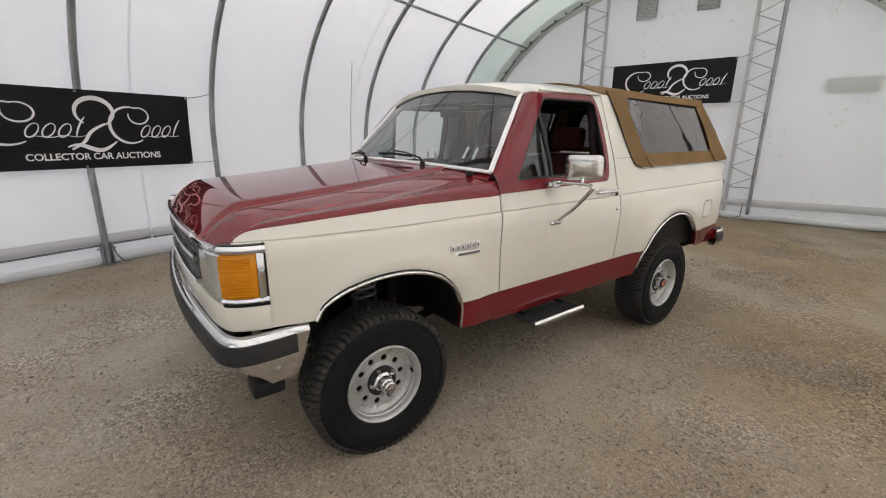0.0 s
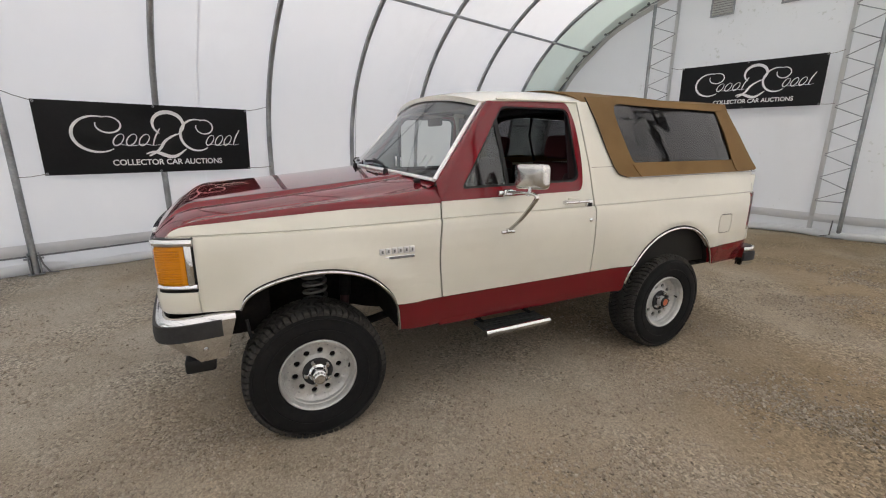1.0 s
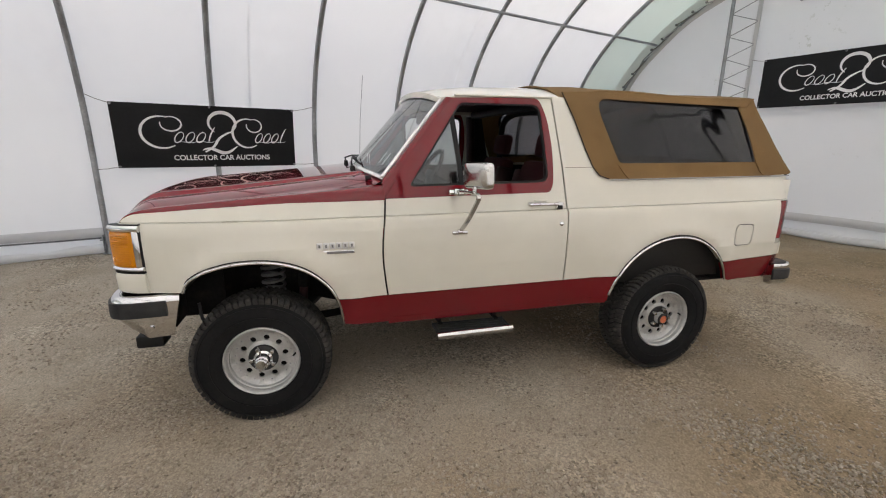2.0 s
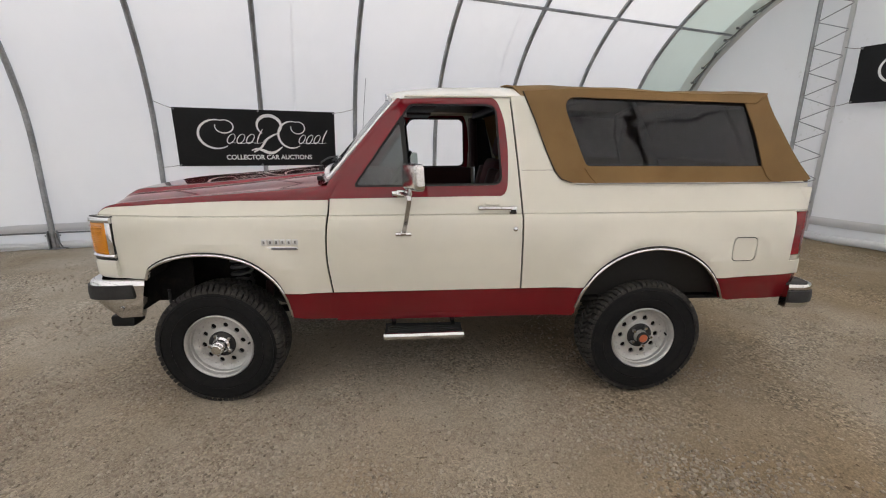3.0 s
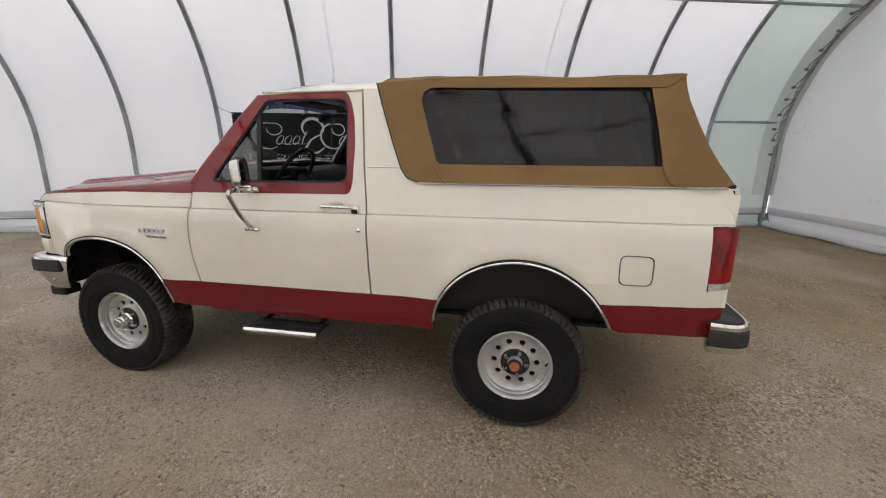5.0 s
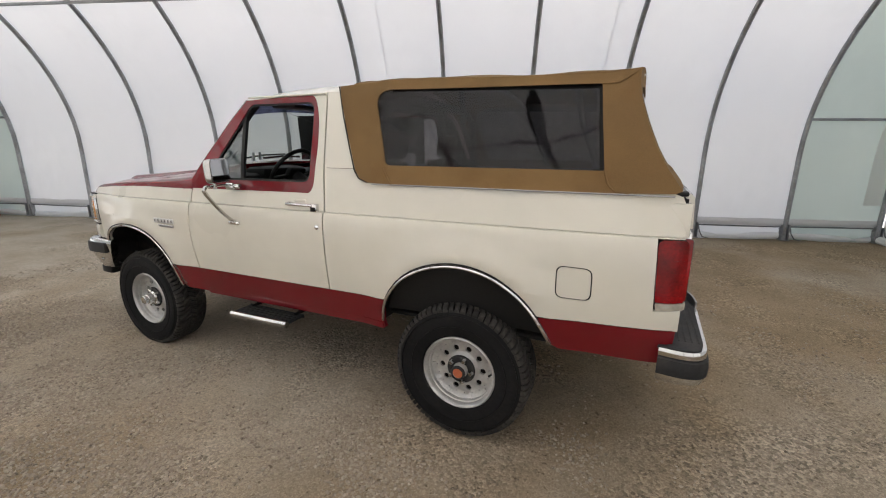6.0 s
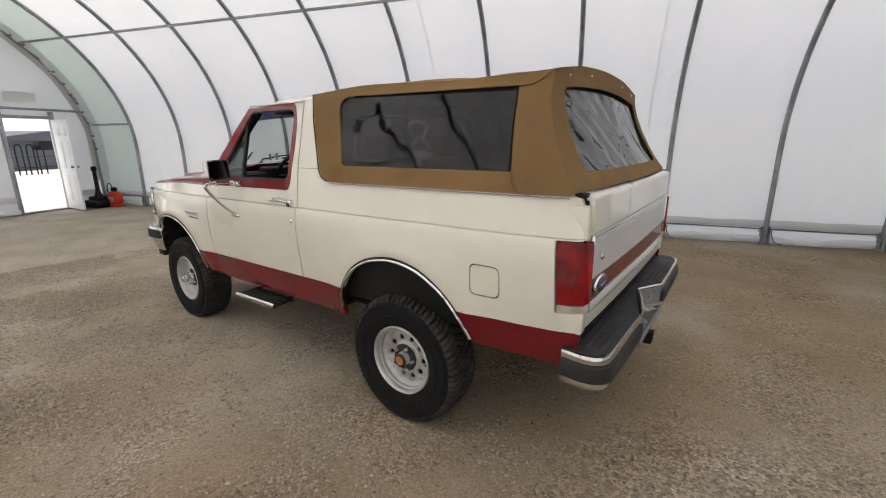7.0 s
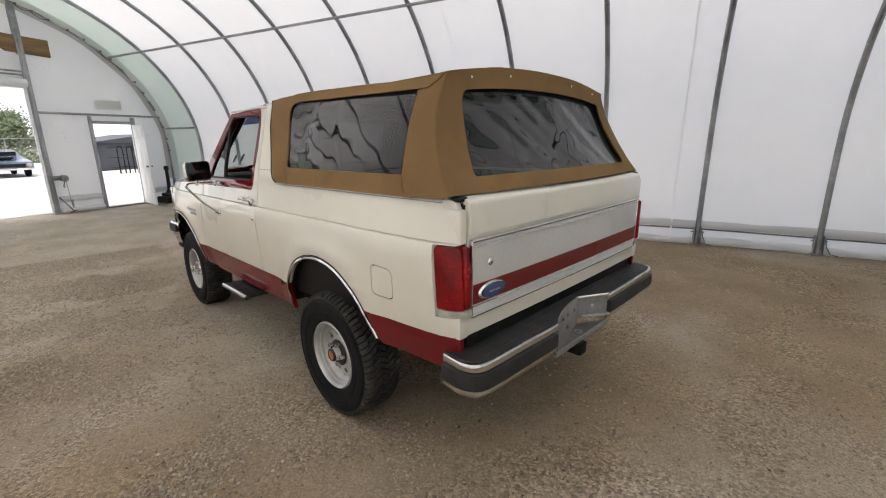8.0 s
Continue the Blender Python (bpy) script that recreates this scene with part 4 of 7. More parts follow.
def build_top():
    # roof sheet of the top
    def sheet(a, b):
        yy = -1 + 2 * b
        x = 0.478 + (2.02 - 0.478) * a
        edge = float(np.interp(x, (0.478, 0.80, 0.95, 1.45, 1.9, 2.02), (1.858, 1.846, 1.852, 1.828, 1.822, 1.832))) + RAKE * x
        hw = top_width(x, edge - RAKE * x) + 0.002
        bow = 0.062 + 0.014 * math.sin(3 * math.pi * a) ** 2
        z = edge + bow * (1 - abs(yy) ** 2.2) + 0.004 * noise.noise((x * 4, yy * 3, 0))
        k = min(1.0, (x - 0.478) / 0.30)
        k = k * k * (3 - 2 * k)
        z -= 0.022 * (1 - k) * abs(yy) ** 10
        return (x + 0.012 * abs(yy) ** 10 * (1 - k), yy * hw, (roof_z(1.0, yy * hw / roof_half(1.0)) + 0.014 - 0.022 * abs(yy) ** 10) * (1 - k) + z * k)
    top = part("canvas_top", thicken(grid(44, 28, sheet), lambda c: (0, 0, -0.008)), M_CANVAS, car, "tan canvas rear top with tinted plastic windows", sharp=70)
    for s in (-1, 1):
        rim = [(0.490, 1.826), (0.552, 1.667), (0.615, 1.498), (0.664, 1.382), (0.700, 1.338), (0.760, 1.318), (0.905, 1.314), (1.95, 1.314), (2.19, 1.322), (2.214, 1.333)] + [(rear_x(z), z) for z in (1.36, 1.42, 1.50, 1.60, 1.70, 1.78, 1.83)] + [(1.45, 1.825), (0.95, 1.845), (0.80, 1.845)]
        hole = rounded([(0.712, 1.800), (1.864, 1.773), (1.917, 1.405), (0.846, 1.408)], [0.11, 0.008, 0.012, 0.03], 6)
        side_panel("side_canvas", [rim, hole], M_CANVAS, s, top, "tan canvas side panel", depth=0.008, cut=0.035, width=top_width)
        pane = rounded([(0.690, 1.792), (1.855, 1.752), (1.899, 1.385), (0.815, 1.388)], [0.11, 0.01, 0.01, 0.02], 4)
        def vinyl(x, z):
            loose = max(0.0, 1.0 - abs(x - 0.80) / 0.35)
            return top_width(x, z, 0.0) + 0.0030 * noise.noise((x * 3.2 + z, z * 4.5, 5.0)) + 0.0008 * noise.noise((x * 9 + 5 * z, z * 10, 1.0)) + 0.0030 * loose * noise.noise((x * 11 + 9 * z, z * 17, 3.0))
        w = side_panel("side_window", [pane], M_VINYL_SIDE, s, top, "wrinkled dark tinted plastic window", off=-0.009, depth=0.002, cut=0.014, width=vinyl)
        w.visible_shadow = False
        # added black sheet: the gap's shade along the pane's top and rear edge
        side_panel("gap_shade", [[(0.80, 1.776), (0.90, 1.783), (1.30, 1.772), (1.842, 1.752), (1.888, 1.385), (1.93, 1.385), (1.89, 1.80), (0.80, 1.81)]], M_BLACK, s, top, "black sheet for the shaded gap round the slack window", off=-0.024, depth=0.002, width=lambda x, z: top_width(x, z, 0.0))
        # seams, flap over the lower edge, hem
        for line in ([(0.90, 1.314), (0.86, 1.36), (0.835, 1.40)], [(1.917, 1.405), (1.936, 1.351), (1.962, 1.324), (2.02, 1.318)], [(1.866, 1.772), (1.930, 1.773), (1.975, 1.80), (2.005, 1.824)]):
            part("seam", tube([(x, s * (top_width(x, z) + 0.003), z + RAKE * x) for x, z in line], 0.0045, 6), M_CANVAS, top, "stitched canvas seam")
        part("front_piping", tube([(x - 0.004, s * (top_width(x, z) + 0.003), z + RAKE * x) for x, z in rim[:6]], 0.0035, 6), M_BLACK, top, "black front edge piping")
        part("lower_rail", tube([(x, s * (top_width(x, 1.318) + 0.002), 1.312 + RAKE * x) for x in (0.78, 1.2, 1.6, 2.0, 2.19)], 0.0, 6, flat=(0.004, 0.004)), M_STEEL, top, "thin grey rail under the canvas")
    part("front_hem", tube([tuple(Vector(sheet(0, j / 20)) + Vector((-0.002, 0, -0.002))) for j in range(21)], 0.006, 6), M_CANVAS, top)
    # rear panel with its window
    def back_pt(p):
        y, z = p
        k = (z - 1.325) / 0.515
        hw = top_width(rear_x(z), z)
        bow = 0.062 * (1 - min(1, abs(y) / 0.72) ** 2.2) * min(1, max(0, k)) ** 2
        return (rear_x(z) + 0.045 * (1 - (y / 0.92) ** 2) * (1 - 0.45 * k), y, z + bow + RAKE * 2.1)
    def span(z):
        return top_width(rear_x(z), z) - 0.002
    zs = [1.335, 1.36, 1.42, 1.50, 1.60, 1.70, 1.78, 1.832]
    rim = [(-span(z), z) for z in zs] + [(span(z), z) for z in zs[::-1]]
    hole = rounded([(-0.735, 1.398), (-0.640, 1.752), (0.655, 1.752), (0.80, 1.398)], [0.02, 0.04, 0.02, 0.03], 4)
    bm = fill([rim, hole], steps(-0.92, 0.92, 0.05), steps(1.33, 1.83, 0.05))
    for v in bm.verts:
        v.co = Vector(back_pt((v.co.x, v.co.y))) + Vector((0.005 * noise.noise((v.co.x * 4, v.co.y * 7, 3)), 0, 0))
    thicken(bm, lambda c: (-0.008, 0, 0))
    part("rear_canvas", bm, M_CANVAS, top, "tan canvas rear panel")
    bm = fill([rounded([(-0.75, 1.388), (-0.655, 1.740), (0.56, 1.725), (0.69, 1.388)], [0.01, 0.01, 0.04, 0.03], 3)], steps(-0.74, 0.74, 0.016), steps(1.39, 1.75, 0.016))
    for v in bm.verts:
        y, z = v.co.x, v.co.y
        v.co = Vector(back_pt((y, z))) + Vector((-0.012 + 0.007 * noise.noise((y * 2.6 + z * 2, z * 3.0, 7)) + 0.0075 * noise.noise(((y + 1.5 * z) * 8, (y - z) * 1.6, 2)) + 0.002 * noise.noise((y * 9 - 6 * z, z * 7, 4)), 0, 0))
    w = part("rear_window", bm, M_VINYL, top, "wrinkled tinted plastic rear window")
    w.visible_shadow = False
    # another black sheet paints the shade in the rear window's open gap
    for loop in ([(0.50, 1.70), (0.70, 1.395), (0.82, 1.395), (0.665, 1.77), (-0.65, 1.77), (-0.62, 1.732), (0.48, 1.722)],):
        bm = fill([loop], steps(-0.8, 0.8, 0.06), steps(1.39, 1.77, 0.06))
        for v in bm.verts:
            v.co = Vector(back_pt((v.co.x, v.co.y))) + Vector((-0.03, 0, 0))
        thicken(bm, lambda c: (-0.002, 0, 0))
        part("gap_shade", bm, M_BLACK, top, "black sheet for the shaded gap beside the slack window")
    for s in (-1, 1):
        # black block put in for the shaded notch below the canvas corner
        part("corner_notch", boxes(((2.19, s * 0.845, 1.330), (2.243, s * 0.895, 1.350), 0.008)), M_BLACK, top, "black block for the dark notch under the canvas corner")
        for y in (0.30, 0.58):
            part("snap", revolve([(0, 0.004), (0.004, 0.003), (0.006, 0)], 10, "X", tuple(Vector(back_pt((s * y, 1.80))) + Vector((0.004, 0, 0)))), M_SATIN, top)
    # bows of the top's frame, seen dark through the windows
    for x in (1.18, 1.75):
        part("top_bow", tube([(x + 0.16, -0.84, 1.36), (x + 0.05, -0.80, 1.62), (x, -0.70, 1.80), (x, -0.4, 1.85), (x, 0, 1.87), (x, 0.4, 1.85), (x, 0.70, 1.80), (x + 0.05, 0.80, 1.62), (x + 0.16, 0.84, 1.36)], 0.014, 8), M_BLACK, top, "black hoop of the folding frame")
    return top


build_top()


# ---- tailgate and rear bumper
def build_rear():
    def plate(name, lo, hi, x, m, parent, label="", bulge=0.0, depth=0.02, skew=0.0):
        def f(a, b):
            y = lo[0] + (hi[0] - lo[0]) * a
            z = lo[1] + (hi[1] - lo[1]) * b
            return (x + 0.012 * (1 - (y / 0.86) ** 2) + bulge * math.sin(math.pi * b) + skew * b, y, z)
        return part(name, thicken(grid(24, 6, f), lambda c: (-depth, 0, 0)), m, parent, label, sharp=50)
    W = 0.868
    gate = plate("tailgate", (-W, 0.765), (W, 1.215), 2.258, M_CREAM, car, "cream tailgate with a brushed trim panel and maroon stripe")
    def upper(a, b):
        y = -W + 2 * W * a
        t = b * 1.0
        return (2.275 + 0.012 * (1 - (y / 0.86) ** 2) - 0.010 * t - 0.060 * max(0, (t - 0.75) / 0.25) ** 2, y, 1.200 + 0.163 * t - 0.012 * max(0, (t - 0.75) / 0.25) ** 2)
    part("tailgate_upper", thicken(grid(24, 14, upper), lambda c: (-0.03, 0, -0.004)), M_CREAM, gate, "cream upper half of the tailgate", sharp=60)
    part("tailgate_top", boxes(((2.15, -0.875, 1.325), (2.228, 0.875, 1.350), 0.006)), M_CREAM, gate)
    P = 0.856
    plate("trim_panel", (-P, 0.849), (P, 1.170), 2.268, M_SATIN, gate, "brushed aluminium tailgate panel", depth=0.012)
    plate("trim_stripe", (-P + 0.004, 0.902), (P - 0.004, 0.986), 2.2722, M_RED, gate, "maroon stripe")
    for z0, z1 in ((1.166, 1.181), (1.148, 1.153), (0.890, 0.895), (0.845, 0.858)):
        plate("trim_bead", (-P, z0), (P, z1), 2.274, M_CHROME, gate, "thin chrome bead", bulge=0.003)
    for s in (-1, 1):
        part("trim_end", boxes(((2.255, s * (P - 0.004), 0.848), (2.277, s * (P + 0.006), 1.178), 0.003)), M_CHROME, gate)
        part("gate_gap", boxes(((2.20, s * 0.866, 0.77), (2.246, s * 0.876, 1.32))), M_BLACK, gate)
        part("corner_post", boxes(((2.20, s * 0.8735, 0.765), (2.268, s * 0.925, 0.855), 0.004)), M_CREAM, car)
        part("corner_post", boxes(((2.14, s * 0.8735, 1.165), (2.262, s * 0.914, 1.304), 0.008)), M_CREAM, car)
    part("gate_lock", revolve([(0, 0.006), (0.010, 0.006), (0.016, 0.002), (0.017, 0)], 16, "X", (2.281, -0.745, 1.070)), M_CHROME, gate, "round chrome lock")
    bd = revolve([(0, 0.012), (0.06, 0.011), (0.085, 0.008), (0.093, 0.0)], 32, "X", (0, 0, 0))
    for v in bd.verts:
        v.co = Vector((v.co.x, v.co.y, v.co.z * 0.42)) + Vector((2.276, -0.725, 0.943))
    em = part("emblem", bd, M_CHROME, gate, "oval chrome-rimmed emblem")
    bd = revolve([(0, 0.015), (0.06, 0.0145), (0.080, 0.0105)], 32, "X", (0, 0, 0))
    for v in bd.verts:
        v.co = Vector((v.co.x, v.co.y, v.co.z * 0.40)) + Vector((2.276, -0.725, 0.943))
    part("emblem_face", bd, M_BLUE, gate, "blue enamel face")
    part("lock_hole", revolve([(0, 0.0072), (0.005, 0.0072), (0.006, 0.005)], 12, "X", (2.281, -0.745, 1.070)), M_BLACK, gate)
    part("emblem_mark", boxes(((2.288, -0.763, 0.938), (2.2915, -0.688, 0.948), 0.003)), M_STEEL, gate)
    part("rear_sill", boxes(((2.10, -0.86, 0.62), (2.25, 0.86, 0.77), 0.01)), M_UNDER, car)
    # step bumper in two arms with a hitch notch between
    ra = [(2.205, -0.955), (2.29, -0.965), (2.345, -0.955), (2.378, -0.925), (2.392, -0.86), (2.398, -0.6), (2.402, -0.42), (2.400, -0.355)]
    paths = {}
    prof = [(-0.06, 0.694), (0.0, 0.698), (0.004, 0.690), (0.004, 0.664), (-0.002, 0.655), (-0.002, 0.585), (0.004, 0.580), (0.003, 0.554), (-0.012, 0.542), (-0.06, 0.542)]
    prof = [(-o, z) for o, z in prof]
    for s in (-1, 1):
        path = smooth_line(ra, 4)
        if s > 0:
            path = [(x, -y - 0.155 * max(0.0, (0.6 - abs(y)) / 0.245)) for x, y in path][::-1]
        paths[s] = path
    bumper = part("rear_bumper", sweep(paths[-1], prof), M_CHROME, car, "chrome step bumper with black step pads", sharp=50)
    part("bumper_arm", sweep(paths[1], prof), M_CHROME, bumper, "chrome second arm", sharp=50)
    for s in (-1, 1):
        part("bumper_pad", sweep([p for p in paths[s] if p[1] < -0.37 or p[1] > 0.22], [(-0.014, 0.586), (-0.016, 0.62), (-0.012, 0.654), (0.002, 0.656), (0.002, 0.584)]), M_RUBBER, bumper, "black rubber face strip")
        part("bumper_bracket", boxes(((1.95, s * 0.42, 0.57), (2.30, s * 0.47, 0.64), 0.005)), M_UNDER, bumper)
    arm = [(2.20, -0.945), (2.28, -0.955), (2.335, -0.945), (2.368, -0.915), (2.380, -0.85), (2.386, -0.5)]
    outline = arm + [(2.390, -0.36), (2.298, 0.018), (2.390, 0.20)] + [(x, -y) for x, y in arm[::-1]] + [(2.24, 0.86), (2.24, -0.86)]
    bm = fill([outline], steps(2.2, 2.39, 0.05), steps(-0.95, 0.95, 0.1))
    for v in bm.verts:
        v.co = (v.co.x, v.co.y, 0.702)
    thicken(bm, lambda c: (0, 0, -0.012))
    part("step_pad", bm, M_RUBBER, bumper, "ribbed black step pad")
    for k in range(5):
        x = 2.256 + 0.026 * k
        for ya, yb in (((-0.86, 0.86),) if x < 2.285 else ((-0.86, -0.40), (0.24, 0.86))):
            part("pad_rib", boxes(((x, ya, 0.700), (x + 0.008, yb, 0.7045), 0.001)), M_RUBBER, bumper)
    # slanted plates of the hitch notch, shelf and receiver
    cheek = bmesh.new()
    lo, hi = [], []
    for k in range(9):
        t = k / 8
        x, y = 2.300 + 0.097 * t, 0.018 - 0.374 * t
        lo.append((x, y, 0.550 - 0.012 * t))
        hi.append((x, y, 0.706 + 0.036 * math.sin(1.9 * t) - 0.10 * max(0.0, t - 0.86)))
    L, H = [cheek.verts.new(c) for c in lo], [cheek.verts.new(c) for c in hi]
    for k in range(8):
        cheek.faces.new((L[k], L[k + 1], H[k + 1], H[k]))
    thicken(cheek, lambda c: (0.008, 0.002, 0))
    part("notch_cheek", cheek, M_STEEL, bumper, "bright steel notch plate with bolts")
    for t, z in ((0.25, 0.665), (0.62, 0.690), (0.86, 0.700), (0.60, 0.620)):
        part("notch_bolt", revolve([(0, 0.007), (0.008, 0.006), (0.011, 0)], 10, "X", (2.309 + 0.097 * t, 0.020 - 0.374 * t, z)), M_DARK_STEEL, bumper)
    part("notch_side", sweep([(2.300, 0.018), (2.398, 0.198)], [(0.0, 0.590), (0.0, 0.690), (0.006, 0.690), (0.006, 0.590)]), M_STEEL, bumper, "bright steel notch side")
    part("notch_lip", tube([(2.300, 0.016, 0.699), (2.350, 0.106, 0.700), (2.400, 0.202, 0.699)], 0.0, 8, flat=(0.007, 0.010)), M_CHROME, bumper, "chrome notch edge")
    part("notch_bolt", revolve([(0, 0.010), (0.010, 0.008), (0.014, 0)], 10, "X", (2.352, 0.105, 0.645)), M_STEEL, bumper)
    part("notch_bar", tube([(2.312, 0.06, 0.583), (2.358, 0.13, 0.582), (2.404, 0.215, 0.578)], 0.0, 8, flat=(0.014, 0.009)), M_STEEL, bumper, "steel brace bar")
    bm = fill([[(2.28, -0.30), (2.40, -0.355), (2.40, 0.205), (2.30, 0.03), (2.28, 0.0)]])
    for v in bm.verts:
        v.co = (v.co.x, v.co.y, 0.540)
    thicken(bm, lambda c: (0, 0, -0.010))
    part("hitch_plate", bm, M_DARK_STEEL, bumper, "dull dark hitch shelf")
    part("hitch_lip", boxes(((2.397, -0.362, 0.520), (2.409, 0.210, 0.546), 0.004)), M_STEEL, bumper, "bright shelf edge")
    part("hitch_ring", revolve([(0.013, 0.0), (0.013, 0.006), (0.024, 0.006), (0.024, 0)], 16, "Z", (2.36, -0.06, 0.541)), M_STEEL, bumper)
    part("hitch_receiver", boxes(((2.22, -0.16, 0.455), (2.43, -0.09, 0.520), 0.006)), M_UNDER, bumper, "dark square hitch receiver")


build_rear()


# ---- wheels
def wheel_parts(wheel, capped, spin):
    """A wheel at the origin, outer face towards -y."""
    R, W = 0.374, 0.116
    prof = [(0.196, -W + 0.024), (0.212, -W + 0.006), (0.255, -W - 0.004), (0.300, -W - 0.006), (0.328, -W - 0.001), (0.342, -W + 0.008), (0.354, -W + 0.028), (0.359, -0.05), (0.360, 0.0), (0.359, 0.05), (0.354, W - 0.028), (0.342, W - 0.008), (0.328, W + 0.001), (0.300, W + 0.006), (0.255, W + 0.004), (0.212, W - 0.006), (0.196, W - 0.024)]
    tyre = part("tyre", revolve(prof, 72), M_TYRE, wheel, "black all-terrain tyre", sharp=30)
    # tread lugs in five rows: shoulder blocks run down over the edge
    n, V, F = 68, [], []
    rows = [([(-W - 0.001, 0.343), (-W + 0.001, 0.352), (-W + 0.007, 0.3625), (-0.098, 0.369), (-0.072, 0.373)], 0.0, 0.15, 0.5), ([(-0.067, 0.3735), (-0.048, R), (-0.028, R)], 0.35, 0.22, 1.9), ([(-0.023, R), (0.0, R), (0.023, R)], 0.1, 0.20, -1.6), ([(0.028, R), (0.048, R), (0.067, 0.3735)], 0.6, 0.22, 1.9), ([(0.072, 0.373), (0.098, 0.369), (W - 0.007, 0.3625), (W - 0.001, 0.352), (W + 0.001, 0.343)], 0.45, 0.15, 0.5)]
    for line, phase, gap, slant in rows:
        for k in range(n):
            i, m = len(V), len(line)
            wide = (1 - gap) * (1.05 if k % 3 else 0.92)
            for y, r in line:
                a0 = (k + phase + slant * 10 * (y - line[0][0])) * 2 * math.pi / n
                a1 = a0 + wide * 2 * math.pi / n
                for an, rad, dy in ((a0 + 0.008, r, 0), (a1 - 0.008, r, 0), (a0, min(r - 0.004, 0.353), 0), (a1, min(r - 0.004, 0.353), 0)):
                    V.append((rad * math.cos(an), y * (0.97 if rad < 0.345 else 1), rad * math.sin(an)))
            for j in range(m - 1):
                o, e = i + 4 * j, i + 4 * j + 4
                F += [(o, o + 1, e + 1, e), (o + 2, o, e, e + 2), (o + 1, o + 3, e + 3, e + 1)]
            e = i + 4 * (m - 1)
            F += [(i, i + 2, i + 3, i + 1), (e, e + 1, e + 3, e + 2)]
    bm = bmesh.new()
    vs = [bm.verts.new(c) for c in V]
    for f in F:
        bm.faces.new([vs[c] for c in f])
    part("tread", bm, M_TREAD, wheel, "blocky all-terrain tread", sharp=20)
    for r in (0.262, 0.322):
        part("sidewall_rib", revolve([(r, -W - 0.004), (r + 0.003, -W - 0.0085), (r + 0.007, -W - 0.004)], 72), M_TYRE, wheel)
    # rim: lip, barrel and a dished face with ten round holes
    lip = [(0.174, -W + 0.066), (0.177, -W + 0.044), (0.182, -W + 0.040), (0.184, -W + 0.022), (0.189, -W + 0.012), (0.196, -W + 0.006), (0.202, -W + 0.012), (0.202, -W + 0.03), (0.195, -W + 0.06), (0.190, W - 0.03), (0.200, W - 0.005), (0.180, W - 0.02), (0.172, 0.0), (0.174, -W + 0.066)]
    rim = part("rim", revolve(lip, 64), M_ALLOY, wheel, "silver cast alloy rim")
    holes, rr = [], 0.116
    for k in range(10):
        a = 2 * math.pi * (k + 0.5) / 10
        holes.append([(rr * math.cos(a) + 0.0165 * math.cos(b), rr * math.sin(a) + 0.0165 * math.sin(b)) for b in (2 * math.pi * j / 12 for j in range(12))])
    outer = [(0.178 * math.cos(2 * math.pi * j / 64), 0.178 * math.sin(2 * math.pi * j / 64)) for j in range(64)]
    bm = fill([outer] + holes, steps(-0.19, 0.19, 0.03), steps(-0.19, 0.19, 0.03))
    for v in bm.verts:
        d = math.hypot(v.co.x, v.co.y)
        y = -W + float(np.interp(d, (0.0, 0.078, 0.086, 0.13, 0.152, 0.166, 0.178), (0.058, 0.060, 0.074, 0.076, 0.080, 0.074, 0.058)))
        v.co = (v.co.x, y, v.co.y)
    thicken(bm, lambda c: (0, 0.012, 0))
    part("rim_face", bm, M_ALLOY, wheel, "dished face with ten round holes", sharp=45)
    for k in range(20):
        a = 2 * math.pi * (k + 0.25) / 20
        part("rim_rivet", revolve([(0, -0.004), (0.003, -0.003), (0.004, 0.0)], 8, centre=(0.150 * math.cos(a), -W + 0.078, 0.150 * math.sin(a))), M_STEEL, wheel)
    va = radians(spin + 3)
    part("valve_stem", tube([(0.172 * math.cos(va), -W + 0.062, 0.172 * math.sin(va)), (0.163 * math.cos(va), -W + 0.034, 0.163 * math.sin(va))], 0.0055, 8), M_BLACK, wheel, "black rubber valve stem")
    # added dark disc, stands in for the shade seen through the rim holes
    part("hole_backing", revolve([(0.0, -W + 0.098), (0.150, -W + 0.098), (0.168, -W + 0.110)], 32), M_UNDER, wheel, "dark disc added behind the holes to keep them dark")
    part("drum", revolve([(0.0, 0.0), (0.15, 0.0), (0.165, 0.01), (0.165, 0.06), (0.0, 0.06)], 32), M_UNDER, wheel)
    part("hub_flange", revolve([(0.030, -0.004), (0.048, -0.010), (0.074, -0.008), (0.080, 0.002)], 32, centre=(0, -W + 0.058, 0)), M_RUBBER, wheel, "dull dark hub flange")
    for k in range(5):
        a = 2 * math.pi * (k + 0.2) / 5
        part("lug_nut", revolve([(0.0, -0.036), (0.009, -0.035), (0.012, -0.030), (0.013, 0.0)], 8, centre=(0.062 * math.cos(a), -W + 0.060, 0.062 * math.sin(a))), M_CHROME, wheel)
    if capped:
        hub = part("hub_cap", revolve([(0.0, -0.022), (0.030, -0.022), (0.036, -0.018), (0.044, 0.03), (0.046, 0.05)], 24, centre=(0, -W + 0.034, 0)), M_ALLOY, wheel, "bare metal hub")
        part("hub_badge", revolve([(0.0, -0.0265), (0.026, -0.0265), (0.029, -0.022)], 24, centre=(0, -W + 0.034, 0)), M_ORANGE, wheel, "faded orange hub disc")
